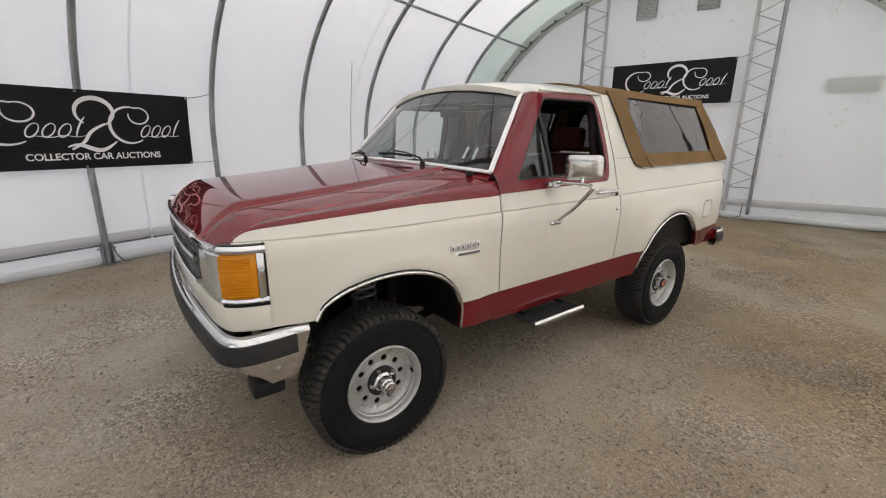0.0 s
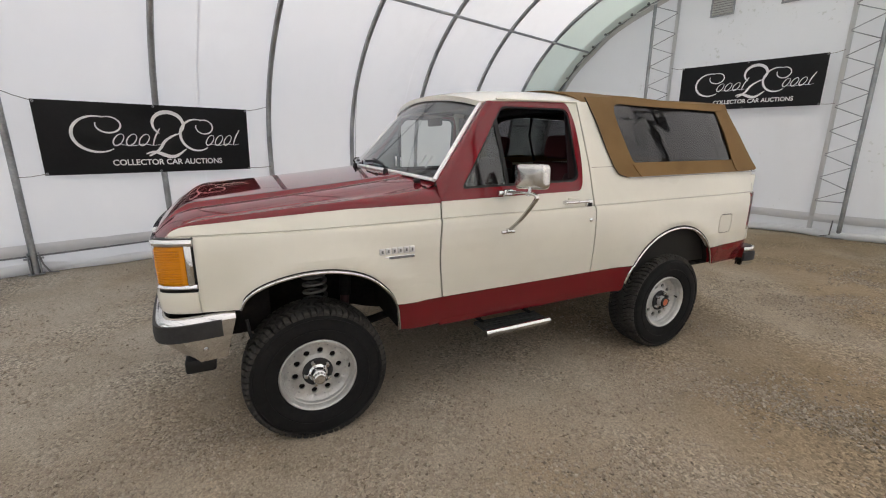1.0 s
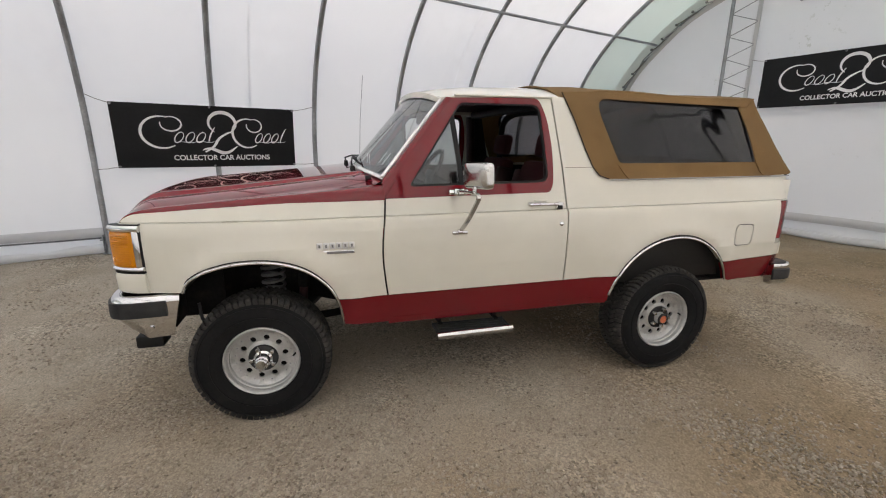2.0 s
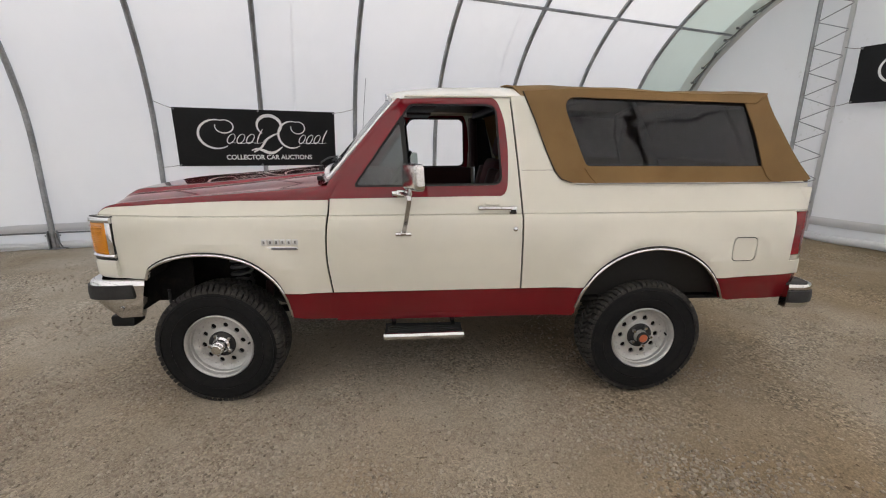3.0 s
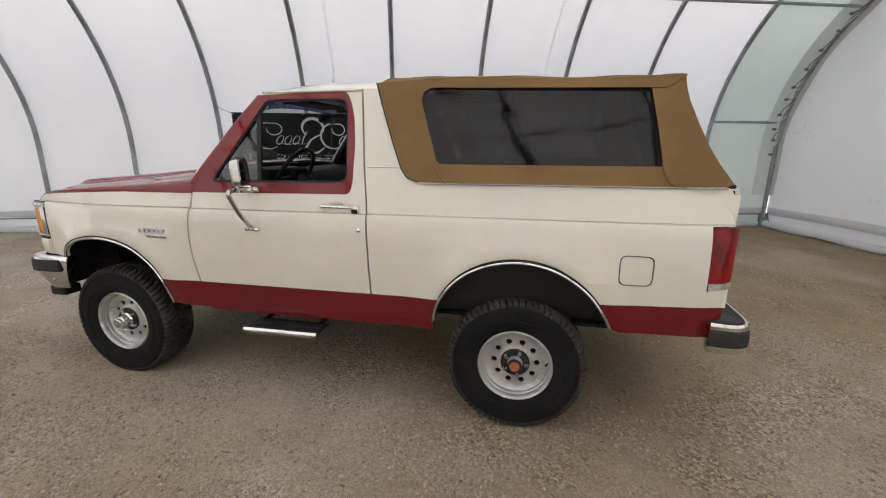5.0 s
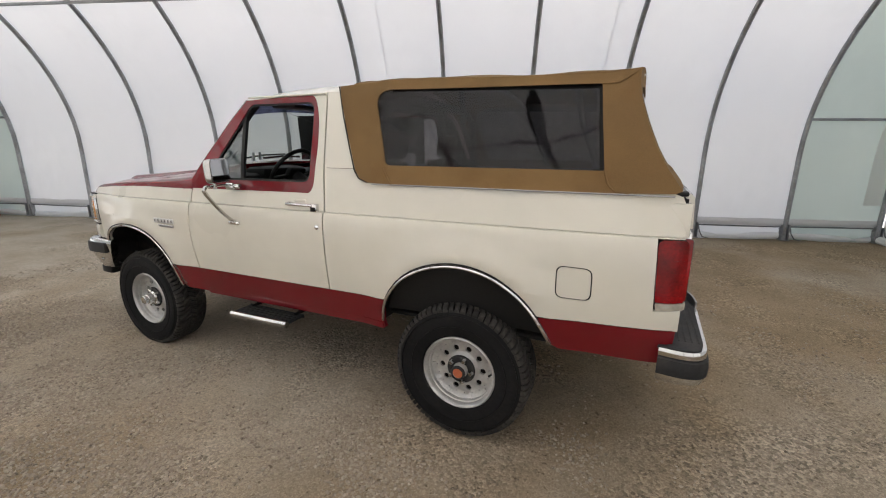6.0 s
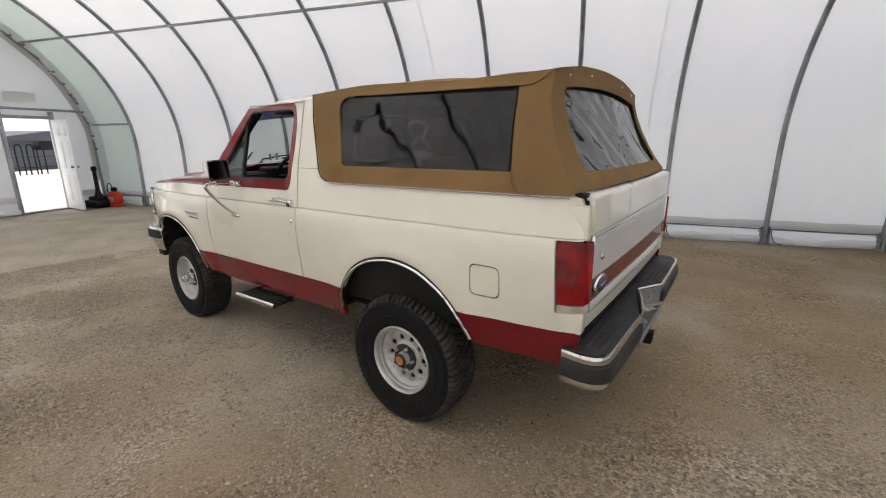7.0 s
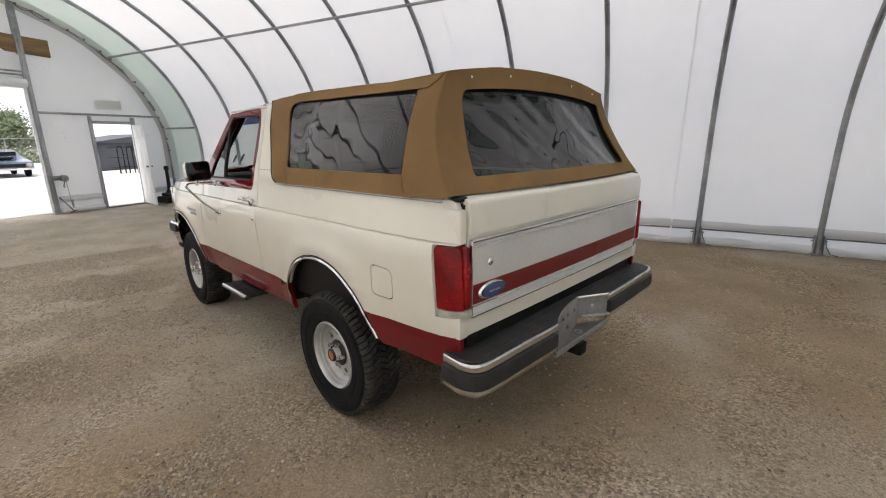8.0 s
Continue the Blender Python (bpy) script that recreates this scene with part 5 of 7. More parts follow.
        part("hub_ring", revolve([(0.027, -0.0285), (0.036, -0.028), (0.040, -0.018)], 24, centre=(0, -W + 0.034, 0)), M_RUBBER, wheel)
    else:
        hub = part("locking_hub", revolve([(0.0, -0.044), (0.026, -0.044), (0.030, -0.040), (0.031, -0.02), (0.037, -0.016), (0.040, 0.02), (0.050, 0.03), (0.052, 0.06)], 24, centre=(0, -W + 0.012, 0)), M_CHROME, wheel, "chrome locking hub")
        for k in range(12):
            a = 2 * math.pi * k / 12
            part("hub_flute", boxes(((0.0300 * math.cos(a) - 0.003, -W - 0.026, 0.0300 * math.sin(a) - 0.003), (0.0300 * math.cos(a) + 0.003, -W - 0.010, 0.0300 * math.sin(a) + 0.003), 0.001)), M_ALLOY, wheel)


def add_wheel(name, x, s, capped, spin):
    w = new(name)
    w.parent = car
    wheel_parts(w, capped, spin)
    w.matrix_basis = pose(x, s * (0.858 if capped else 0.820), 0.357 if capped else 0.343, 0, 0, (0 if s < 0 else 180) - (0 if capped else 1.0)) @ pose(0, 0, 0, 0, spin, 0)
    tagged(w, "all-terrain tyre on a silver ten-hole alloy wheel")
    return w


for x, capped in ((-1.302, False), (1.293, True)):
    for s in (-1, 1):
        add_wheel("wheel", x, s, capped, 17 if capped else -25)


# ---- door mirrors on loop arms, side steps, underbody, cabin
def build_mirror(s):
    parent = door_near if s < 0 else car
    q = lambda x, y, z: (x, s * y, z)
    arm = smooth_line([q(-0.215, 0.972, 1.268), q(-0.205, 1.05, 1.276), q(-0.178, 1.165, 1.278), q(-0.166, 1.196, 1.266), q(-0.168, 1.190, 1.240), q(-0.185, 1.095, 1.13), q(-0.198, 1.005, 1.052)], 5)
    bar = bmesh.new()
    rows = []
    for i, p in enumerate(arm):
        d = Vector(arm[min(i + 1, len(arm) - 1)]) - Vector(arm[max(i - 1, 0)])
        nrm = Vector((0, -d.z, d.y)).normalized() * 0.0065
        rows.append([bar.verts.new(Vector(p) + nrm * k + Vector((h, 0, 0))) for h, k in ((-0.012, 0.6), (-0.010, 1), (0.010, 1), (0.012, 0.6), (0.012, -0.6), (0.010, -1), (-0.010, -1), (-0.012, -0.6))])
    for a, b in zip(rows, rows[1:]):
        for k in range(8):
            bar.faces.new((a[k], a[(k + 1) % 8], b[(k + 1) % 8], b[k]))
    part("mirror_arm", bar, M_SHELL, parent, "bright steel loop mirror arm")
    part("mirror_bracket", boxes(((-0.262, s * 0.950, 1.252), (-0.15, s * 0.985, 1.279), 0.006), ((-0.236, s * 0.975, 1.246), (-0.180, s * 0.998, 1.286), 0.005)), M_CHROME, parent, "chrome upper mirror bracket")
    part("mirror_bracket", boxes(((-0.245, s * 0.985, 1.030), (-0.155, s * 1.004, 1.050), 0.005), ((-0.215, s * 0.99, 1.034), (-0.185, s * 1.016, 1.062), 0.005)), M_CHROME, parent, "chrome lower mirror bracket")
    bm = bmesh.new()
    outline = rounded([(-0.104, -0.066), (0.104, -0.060), (0.104, 0.064), (-0.104, 0.066)], 0.03, 5)
    def shell(depths):
        out = []
        for sc, d in depths:
            out.append([(x * sc, d, z * sc) for x, z in outline])
        return out
    rings = [[bm.verts.new(p) for p in ring] for ring in shell(((1.0, 0.022), (1.006, 0.014), (1.0, 0.004), (0.988, -0.004), (0.962, -0.011), (0.915, -0.017), (0.83, -0.022), (0.70, -0.026), (0.5, -0.029), (0.25, -0.0305)))]
    n = len(outline)
    for a, b in zip(rings, rings[1:]):
        for k in range(n):
            bm.faces.new((a[k], a[(k + 1) % n], b[(k + 1) % n], b[k]))
    bm.faces.new(rings[-1])
    bm.faces.new(rings[0][::-1])
    turn = Matrix.Translation((-0.150, s * 1.122, 1.364)) @ Matrix(((0.385, 0.918, 0, 0), (s * 0.890, -s * 0.397, 0, 0), (0, 0, 1.07, 0), (0, 0, 0, 1))) @ Matrix.Rotation(radians(3.5), 4, "X")
    bmesh.ops.transform(bm, matrix=turn, verts=bm.verts)
    part("mirror_shell", bm, M_SHELL, parent, "chrome mirror housing", sharp=50)
    bm = fill([rounded([(-0.096, -0.058), (0.096, -0.053), (0.096, 0.057), (-0.096, 0.058)], 0.026, 5)])
    for v in bm.verts:
        v.co = (v.co.x, 0.0235, v.co.y)
    thicken(bm, lambda c: (0, 0.002, 0))
    bmesh.ops.transform(bm, matrix=turn, verts=bm.verts)
    part("mirror_glass", bm, M_MIRROR, parent, "mirror glass")
    part("mirror_stub", tube([q(-0.166, 1.126, 1.262), q(-0.163, 1.13, 1.31)], 0.011, 10), M_CHROME, parent)


M_MIRROR = mat("mirror", (0.55, 0.56, 0.56), 0.03, 1.0, 0.02, rough_vary=0.01)
for s in (-1, 1):
    build_mirror(s)


def build_step(s):
    x0, x1 = -0.323, 0.153
    bar = part("side_step", tube([(x0, s * 0.988, 0.418), (x1, s * 0.988, 0.424)], 0.0, 14, flat=(0.018, 0.021)), M_CHROME, car, "polished tube side step with black tread")
    bm = boxes(((x0 + 0.004, s * 0.835, 0.418), (x1 - 0.004, s * 0.975, 0.430), 0.003))
    for k in range(4):
        y = 0.862 + 0.03 * k
        box(bm, (x0 + 0.02, s * y, 0.430), (x1 - 0.02, s * (y + 0.016), 0.436), 0.002)
    part("step_tread", bm, M_RUBBER, bar, "black ribbed tread plate")
    part("step_edge", boxes(((x0 + 0.002, s * 0.828, 0.412), (x1 - 0.002, s * 0.840, 0.434), 0.003)), M_RUBBER, bar)
    for x in (-0.27, 0.10):
        part("step_bracket", boxes(((x - 0.012, s * 0.60, 0.428), (x + 0.012, s * 0.86, 0.440), 0.002), ((x - 0.012, s * 0.80, 0.432), (x + 0.012, s * 0.815, 0.54), 0.002)), M_UNDER, bar, "dark hanger bracket")


for s in (-1, 1):
    build_step(s)


def build_under():
    part("floor_pan", boxes(((-0.80, -0.88, 0.585), (2.15, 0.88, 0.61), 0.01), ((-0.86, -0.80, 0.61), (-0.80, 0.80, 1.10), 0.01)), M_UNDER, car, "dusty dark floor pan")
    for s in (-1, 1):
        rail = smooth_line([(-1.95, s * 0.43, 0.64), (-1.55, s * 0.43, 0.66), (-1.1, s * 0.43, 0.62), (-0.7, s * 0.45, 0.545), (0.5, s * 0.45, 0.545), (0.95, s * 0.45, 0.60), (1.35, s * 0.45, 0.70), (1.75, s * 0.45, 0.63), (2.2, s * 0.45, 0.62)], 4)
        bm = bmesh.new()
        rows = [[bm.verts.new((x + 0, y + dy, z + dz)) for dy, dz in ((-0.035, -0.06), (0.035, -0.06), (0.035, 0.06), (-0.035, 0.06))] for x, y, z in rail]
        for a, b in zip(rows, rows[1:]):
            for k in range(4):
                bm.faces.new((a[k], a[(k + 1) % 4], b[(k + 1) % 4], b[k]))
        bm.faces.new(rows[0]), bm.faces.new(rows[-1][::-1])
        part("frame_rail", bm, M_UNDER, car, "black frame rail")
        # coil spring and damper over the front axle
        turns, pts = 9.5, []
        for i in range(int(turns * 14)):
            a = 2 * math.pi * i / 14
            pts.append((-1.25 + 0.062 * math.cos(a), s * 0.60 + 0.062 * math.sin(a), 0.46 + 0.42 * i / (turns * 14)))
        part("coil_spring", tube(pts, 0.0095, 8), M_DARK_STEEL, car, "dusty grey front coil spring")
        part("spring_tower", boxes(((-1.33, s * 0.48, 0.88), (-1.17, s * 0.68, 0.95), 0.02)), M_UNDER, car)
        part("damper", tube([(-1.10, s * 0.62, 0.42), (-1.08, s * 0.60, 0.66)], 0.026, 12), M_TRIMRED, car, "maroon damper")
        part("damper_rod", tube([(-1.08, s * 0.60, 0.66), (-1.06, s * 0.585, 0.90)], 0.034, 12), M_UNDER, car)
        part("radius_arm", tube([(-1.28, s * 0.56, 0.42), (-0.9, s * 0.53, 0.44), (-0.35, s * 0.46, 0.52)], 0.026, 8), M_UNDER, car, "front radius arm")
        leaf = bmesh.new()
        for k, half in enumerate((0.66, 0.52, 0.38)):
            tube([(1.31 - half, s * 0.56, 0.58 - 0.013 * k), (1.31 - half / 2, s * 0.56, 0.505 - 0.013 * k), (1.31, s * 0.56, 0.475 - 0.013 * k), (1.31 + half / 2, s * 0.56, 0.505 - 0.013 * k), (1.31 + half, s * 0.56, 0.60 - 0.013 * k)], 0.0, 6, bm=leaf, flat=(0.032, 0.006))
        part("leaf_spring", leaf, M_UNDER, car, "rusty black leaf spring pack")
        part("rear_damper", tube([(1.42, s * 0.50, 0.36), (1.50, s * 0.47, 0.78)], 0.028, 10), M_DARK_STEEL, car)
        part("splash_panel", boxes(((-1.80, s * 0.70, 0.565), (-1.50, s * 0.712, 0.86), 0.003), ((-1.72, s * 0.60, 0.58), (-1.70, s * 0.90, 0.80), 0.003)), M_UNDER, car, "black splash panel behind the bumper")
        part("mud_liner", boxes(((1.72, s * 0.60, 0.60), (2.2, s * 0.90, 0.62), 0.004)), M_UNDER, car)
    for x, dy in ((-1.302, 0.22), (1.293, 0.0)):
        part("axle", tube([(x, -0.74, 0.366), (x, 0.74, 0.366)], 0.042, 12), M_UNDER, car, "dusty axle tube")
        part("differential", revolve([(0.0, -0.15), (0.07, -0.13), (0.125, -0.06), (0.135, 0.0), (0.125, 0.06), (0.07, 0.13), (0.0, 0.15)], 20, "Y", (x, dy, 0.37)), M_UNDER, car, "round differential housing")
    part("driveshaft", tube([(1.2, 0.0, 0.38), (0.25, 0.02, 0.50)], 0.035, 10), M_UNDER, car)
    part("gearbox", boxes(((-0.75, -0.17, 0.42), (0.25, 0.17, 0.60), 0.05)), M_UNDER, car, "gearbox and transfer case")
    part("crossmember", boxes(((0.1, -0.45, 0.44), (0.2, 0.45, 0.50), 0.01)), M_UNDER, car)
    part("exhaust", tube([(-0.6, 0.30, 0.45), (0.4, 0.34, 0.44), (1.0, 0.36, 0.52), (1.3, 0.37, 0.66), (1.7, 0.40, 0.52), (2.1, 0.62, 0.47), (2.2, 0.80, 0.46)], 0.03, 10), M_DARK_STEEL, car, "steel exhaust pipe")
    part("silencer", tube([(0.42, 0.34, 0.45), (0.95, 0.36, 0.46)], 0.0, 14, flat=(0.12, 0.07)), M_DARK_STEEL, car)
    part("fuel_tank", boxes(((1.65, -0.36, 0.46), (2.18, 0.36, 0.60), 0.04)), M_UNDER, car)
    part("steering_link", tube([(-1.42, -0.62, 0.40), (-1.42, 0.50, 0.46)], 0.014, 8), M_UNDER, car)
    part("brake_hose", tube(smooth_line([(-1.62, -0.78, 0.66), (-1.60, -0.80, 0.56), (-1.52, -0.80, 0.50), (-1.44, -0.78, 0.52)], 5), 0.009, 6), M_BLACK, car)
    part("engine_block", boxes(((-1.75, -0.40, 0.62), (-0.86, 0.40, 1.05), 0.05)), M_UNDER, car)
    part("radiator_wall", boxes(((-1.90, -0.80, 0.62), (-1.86, 0.80, 1.10), 0.01)), M_UNDER, car)


build_under()


def seat(x, y, w, back):
    s = part("seat", boxes(((x - 0.28, y - w, 0.80), (x + 0.24, y + w, 0.98), 0.06)), M_SEAT, car, "maroon cloth seat")
    bm = boxes(((-0.07, -w, 0.0), (0.07, w, back), 0.06))
    bmesh.ops.transform(bm, matrix=pose(x + 0.25, y, 0.92, 0, 14, 0), verts=bm.verts)
    part("seat_back", bm, M_SEAT, s, "maroon cloth backrest")
    for e in (-1, 1):
        bm = boxes(((-0.09, e * w - 0.05, 0.02), (0.05, e * w + 0.02, back - 0.08), 0.03))
        bmesh.ops.transform(bm, matrix=pose(x + 0.24, y, 0.92, 0, 14, 0), verts=bm.verts)
        part("seat_bolster", bm, M_TRIMRED, s)
    part("seat_base", boxes(((x - 0.22, y - w + 0.05, 0.61), (x + 0.2, y + w - 0.05, 0.81), 0.02)), M_BLACK, s)
    return s


def build_cabin():
    for y in (-0.42, 0.42):
        s = seat(0.22, y, 0.24, 0.50)
        bm = boxes(((-0.045, -0.13, 0.0), (0.045, 0.13, 0.17), 0.035))
        bmesh.ops.transform(bm, matrix=pose(0.62 - 0.02, y, 1.43, 0, 10, 0), verts=bm.verts)
        part("headrest", bm, M_SEAT, s, "maroon headrest")
    seat(1.25, 0.0, 0.52, 0.42)
    part("console", boxes(((-0.2, -0.12, 0.62), (0.45, 0.12, 0.93), 0.03)), M_TRIMRED, car, "maroon centre console")
    dash = part("dashboard", boxes(((-0.62, -0.82, 1.06), (-0.34, 0.82, 1.318), 0.05), ((-0.48, -0.80, 0.92), (-0.36, 0.80, 1.08), 0.03)), M_BLACK, car, "black dashboard")
    part("gauge_hood", boxes(((-0.50, -0.62, 1.28), (-0.31, -0.22, 1.355), 0.03)), M_BLACK, dash, "black gauge hood")
    ctr = Vector((-0.265, -0.40, 1.31))
    tilt = Matrix.Translation(ctr) @ Matrix.Rotation(radians(-58), 4, "Y")
    ringp = [tilt @ Vector((0.19 * math.cos(2 * math.pi * k / 40), 0.19 * math.sin(2 * math.pi * k / 40), 0)) for k in range(41)]
    wheel = part("steering_wheel", tube(ringp, 0.0145, 10, caps=False), M_BLACK, car, "black two-spoke steering wheel")
    for e in (-1, 1):
        part("spoke", tube([tilt @ Vector((0, e * 0.05, -0.02)), tilt @ Vector((-0.03, e * 0.185, 0))], 0.0, 8, flat=(0.022, 0.009)), M_BLACK, wheel)
    bm = boxes(((-0.06, -0.085, -0.045), (0.06, 0.085, 0.0), 0.02))
    bmesh.ops.transform(bm, matrix=tilt, verts=bm.verts)
    part("horn_pad", bm, M_BLACK, wheel)
    part("steering_column", tube([tilt @ Vector((0, 0, -0.03)), tilt @ Vector((0, 0, -0.28))], 0.045, 12), M_BLACK, wheel)
    for s in (-1, 1):
        side_panel("door_card", [[(-0.58, 0.72), (0.46, 0.72), (0.42, 1.30), (-0.46, 1.30), (-0.58, 1.20)]], M_TRIMRED, s, car, "dark maroon inner door panel", off=-0.055, depth=0.03)
        part("arm_rest", boxes(((-0.25, s * 0.78, 1.02), (0.30, s * 0.90, 1.07), 0.02)), M_TRIMRED, car)
        side_panel("inner_side", [[(0.50, 0.62), (2.15, 0.62), (2.15, 1.30), (0.74, 1.31), (0.62, 1.40), (0.52, 1.74), (0.44, 1.76), (0.46, 1.30)]], M_BLACK, s, car, "black rear cabin side trim", off=-0.06, depth=0.02)
        part("pillar_trim", tube([(0.44, s * 0.80, 1.32), (0.41, s * 0.745, 1.76)], 0.04, 8), M_TRIMRED, car)
        part("screen_pillar_trim", tube([(-0.555, s * 0.845, 1.34), (-0.225, s * 0.705, 1.755)], 0.015, 8), M_BLACK, car)
        part("sun_visor", boxes(((-0.19, s * 0.12, 1.745), (0.0, s * 0.62, 1.765), 0.008)), M_TRIMRED, car, "maroon sun visor")
    part("cargo_floor", boxes(((0.5, -0.86, 0.63), (2.2, 0.86, 0.66), 0.01)), M_BLACK, car)
    part("gate_inner", boxes(((2.20, -0.84, 0.66), (2.235, 0.84, 1.30), 0.01)), M_BLACK, car)
    part("rear_view_mirror", boxes(((-0.23, -0.10, 1.66), (-0.20, 0.12, 1.72), 0.012)), M_BLACK, car, "black interior mirror")
    # front edge of the roof's header, roll bar
    part("roll_bar", tube(smooth_line([(0.72, -0.76, 0.66), (0.72, -0.74, 1.45), (0.72, -0.62, 1.74), (0.72, 0.0, 1.78), (0.72, 0.62, 1.74), (0.72, 0.74, 1.45), (0.72, 0.76, 0.66)], 6), 0.028, 10), M_BLACK, car, "black padded roll bar")
    part("header_rail", boxes(((0.40, -0.72, 1.745), (0.48, 0.72, 1.80), 0.015)), M_BLACK, car)
    for k, y in enumerate((-0.40, -0.33)):
        p = Vector(screen_pt(0.14, 0.5 + y / 1.7)) + Vector((0.006, 0, -0.004))
        part("sticker", boxes(((p.x - 0.001, p.y - 0.012, p.z - 0.03), (p.x + 0.001, p.y + 0.012, p.z + 0.03))), M_PRINT, car, "small white windscreen sticker")


build_cabin()


# ---------------------------------------------------------------- banners
def ribbon(bm, pts, w0, w1, plane, lift, taper=True):
    """A flat painted stroke along points of (a, b), width from w0 in the ends to w1 in its middle."""
    P = [Vector(p) for p in pts]
    L = []
    for i, p in enumerate(P):
        d = (P[min(i + 1, len(P) - 1)] - P[max(i - 1, 0)]).normalized()
        n = Vector((-d.y, d.x))
        k = math.sin(math.pi * i / (len(P) - 1)) if taper else 1
        w = (w0 + (w1 - w0) * k) / 2
        L.append((bm.verts.new(plane(p + n * w, lift)), bm.verts.new(plane(p - n * w, lift))))
    for a, b in zip(L, L[1:]):
        bm.faces.new((a[0], a[1], b[1], b[0]))


def banner(name_group, m, wide, high, ties):
    """A printed banner in its own frame: a to the right, z up, facing -y. ties: rope ends beside its corners."""
    b = thing("banner", "black vinyl banner with white print, tied up by its corners", "banner", "banners in the tent")
    b.matrix_world = m
    def sheet_y(a, z):
        s, t = a / wide, z / high
        fold = 0.010 * math.sin(9 * (s + 0.6 * t)) * (1 - s) * t + 0.008 * math.sin(11 * (s - 0.5 * t)) * s * t
        return 0.03 * math.sin(math.pi * s) * -1 * 0.4 + fold + 0.006 * noise.noise((a * 2, z * 3, wide))
    def plane(p, lift):
        return (p.x, sheet_y(p.x, p.y) - lift, p.y)
    bm = grid(48, 18, lambda s, t: (wide * s, sheet_y(wide * s, high * t), high * t))
    part("sheet", thicken(bm, lambda c: (0, 0.003, 0)), M_BANNER, b, "black vinyl sheet")
    # flowing white swashes, plain shapes in the logotype's rhythm
    def arc(cx, cy, rx, ry, a0, a1, n=26):
        return [(wide * (cx + rx * math.cos(radians(a0 + (a1 - a0) * i / n))), high * (cy + ry * math.sin(radians(a0 + (a1 - a0) * i / n)))) for i in range(n + 1)]
    def slope(pts, y0):
        return [(a + 0.45 * (z - high * y0), z) for a, z in pts]
    def tail(x0, x1, y0, h):
        """Small slanted loops, a ripple and a tall barred stem: plain marks in a handwriting rhythm."""
        w = x1 - x0
        out = []
        for k in (0.12, 0.40, 0.68):
            out.append((slope(arc(x0 + w * k, y0 + h * 0.5, w * 0.10, h * 0.5, 60, 425, 22), y0), 0.008, 0.016))
        out.append((slope([(wide * (x0 + w * (0.93 - 0.03 * math.sin(3.1 * t))), high * (y0 + h * (1.55 - 1.5 * t))) for t in [i / 8 for i in range(9)]], y0), 0.010, 0.019))
        out.append(([(wide * (x0 + w * (0.10 + 1.02 * t)), high * (y0 + h * (0.06 * math.sin(13 * t) + 0.10 * t))) for t in [i / 24 for i in range(25)]], 0.004, 0.008))
        return out
    strokes = [
        (arc(0.236, 0.562, 0.106, 0.248, 72, 305, 36), 0.012, 0.034),
        (arc(0.286, 0.697, 0.054, 0.112, 112, -195, 28), 0.012, 0.020),
        (arc(0.562, 0.725, 0.076, 0.178, 232, -62, 34), 0.012, 0.048),
        ([(wide * (0.600 - 0.150 * t - 0.014 * math.sin(6 * t)), high * (0.58 - 0.33 * t)) for t in [i / 14 for i in range(15)]], 0.020, 0.034),
        ([(wide * (0.440 + 0.20 * t), high * (0.255 + 0.050 * math.sin(2 * math.pi * t + 0.5) + 0.07 * t * t)) for t in [i / 18 for i in range(19)]], 0.012, 0.046),
        (arc(0.706, 0.568, 0.088, 0.242, 72, 305, 34), 0.012, 0.032),
        (arc(0.747, 0.697, 0.045, 0.108, 112, -195, 28), 0.012, 0.018),
    ] + tail(0.283, 0.492, 0.405, 0.165) + tail(0.738, 0.918, 0.410, 0.160)
    bm = bmesh.new()
    for k, (pts, w0, w1) in enumerate(strokes):
        ribbon(bm, smooth_line(pts, 2), w0, w1, plane, 0.0022 + 0.0004 * k)
    part("print_swash", bm, M_PRINT, b, "flowing white painted loops")
    cu = bpy.data.curves.new("print_line", "FONT")
    cu.body, cu.size, cu.align_x = "COLLECTOR CAR AUCTIONS", 0.100, "CENTER"
    cu.extrude, cu.offset = 0.0004, 0.0022
    tx = new("print_line_source", cu)
    bpy.context.view_layer.update()
    me = bpy.data.meshes.new_from_object(tx.evaluated_get(bpy.context.evaluated_depsgraph_get()))
    bpy.data.objects.remove(tx)
    w = max(v.co.x for v in me.vertices) - min(v.co.x for v in me.vertices)
    k = wide * 0.550 / w
    for v in me.vertices:
        a, z = wide * 0.557 + v.co.x * k, high * 0.118 + v.co.y * k * 1.05
        v.co = (a, sheet_y(a, z) - 0.003 - v.co.z, z)
    me.materials.clear()
    me.materials.append(M_PRINT)
    pl = new("print_line", me)
    pl.parent = b
    for a, z in ((0.02, 0.02), (wide / 2, 0.018), (wide - 0.02, 0.02), (0.02, high - 0.02), (wide / 2, high - 0.018), (wide - 0.02, high - 0.02)):
        part("grommet", revolve([(0.006, -0.003), (0.010, -0.005), (0.014, -0.002)], 12, "Y", (a, sheet_y(a, z), z)), M_STEEL, b)
    for (a, z), (ta, ty, tz) in zip(((0.02, 0.02), (wide - 0.02, 0.02), (0.02, high - 0.02), (wide - 0.02, high - 0.02)), ties):
        part("tie_rope", tube([(a, -0.004, z), ((a + ta) / 2, ty / 2, (z + tz) / 2 - 0.01), (ta, ty, tz)], 0.0042, 6), M_ROPE, b, "thin dark tie rope")
    return b


BANNER_TILT = 4.5
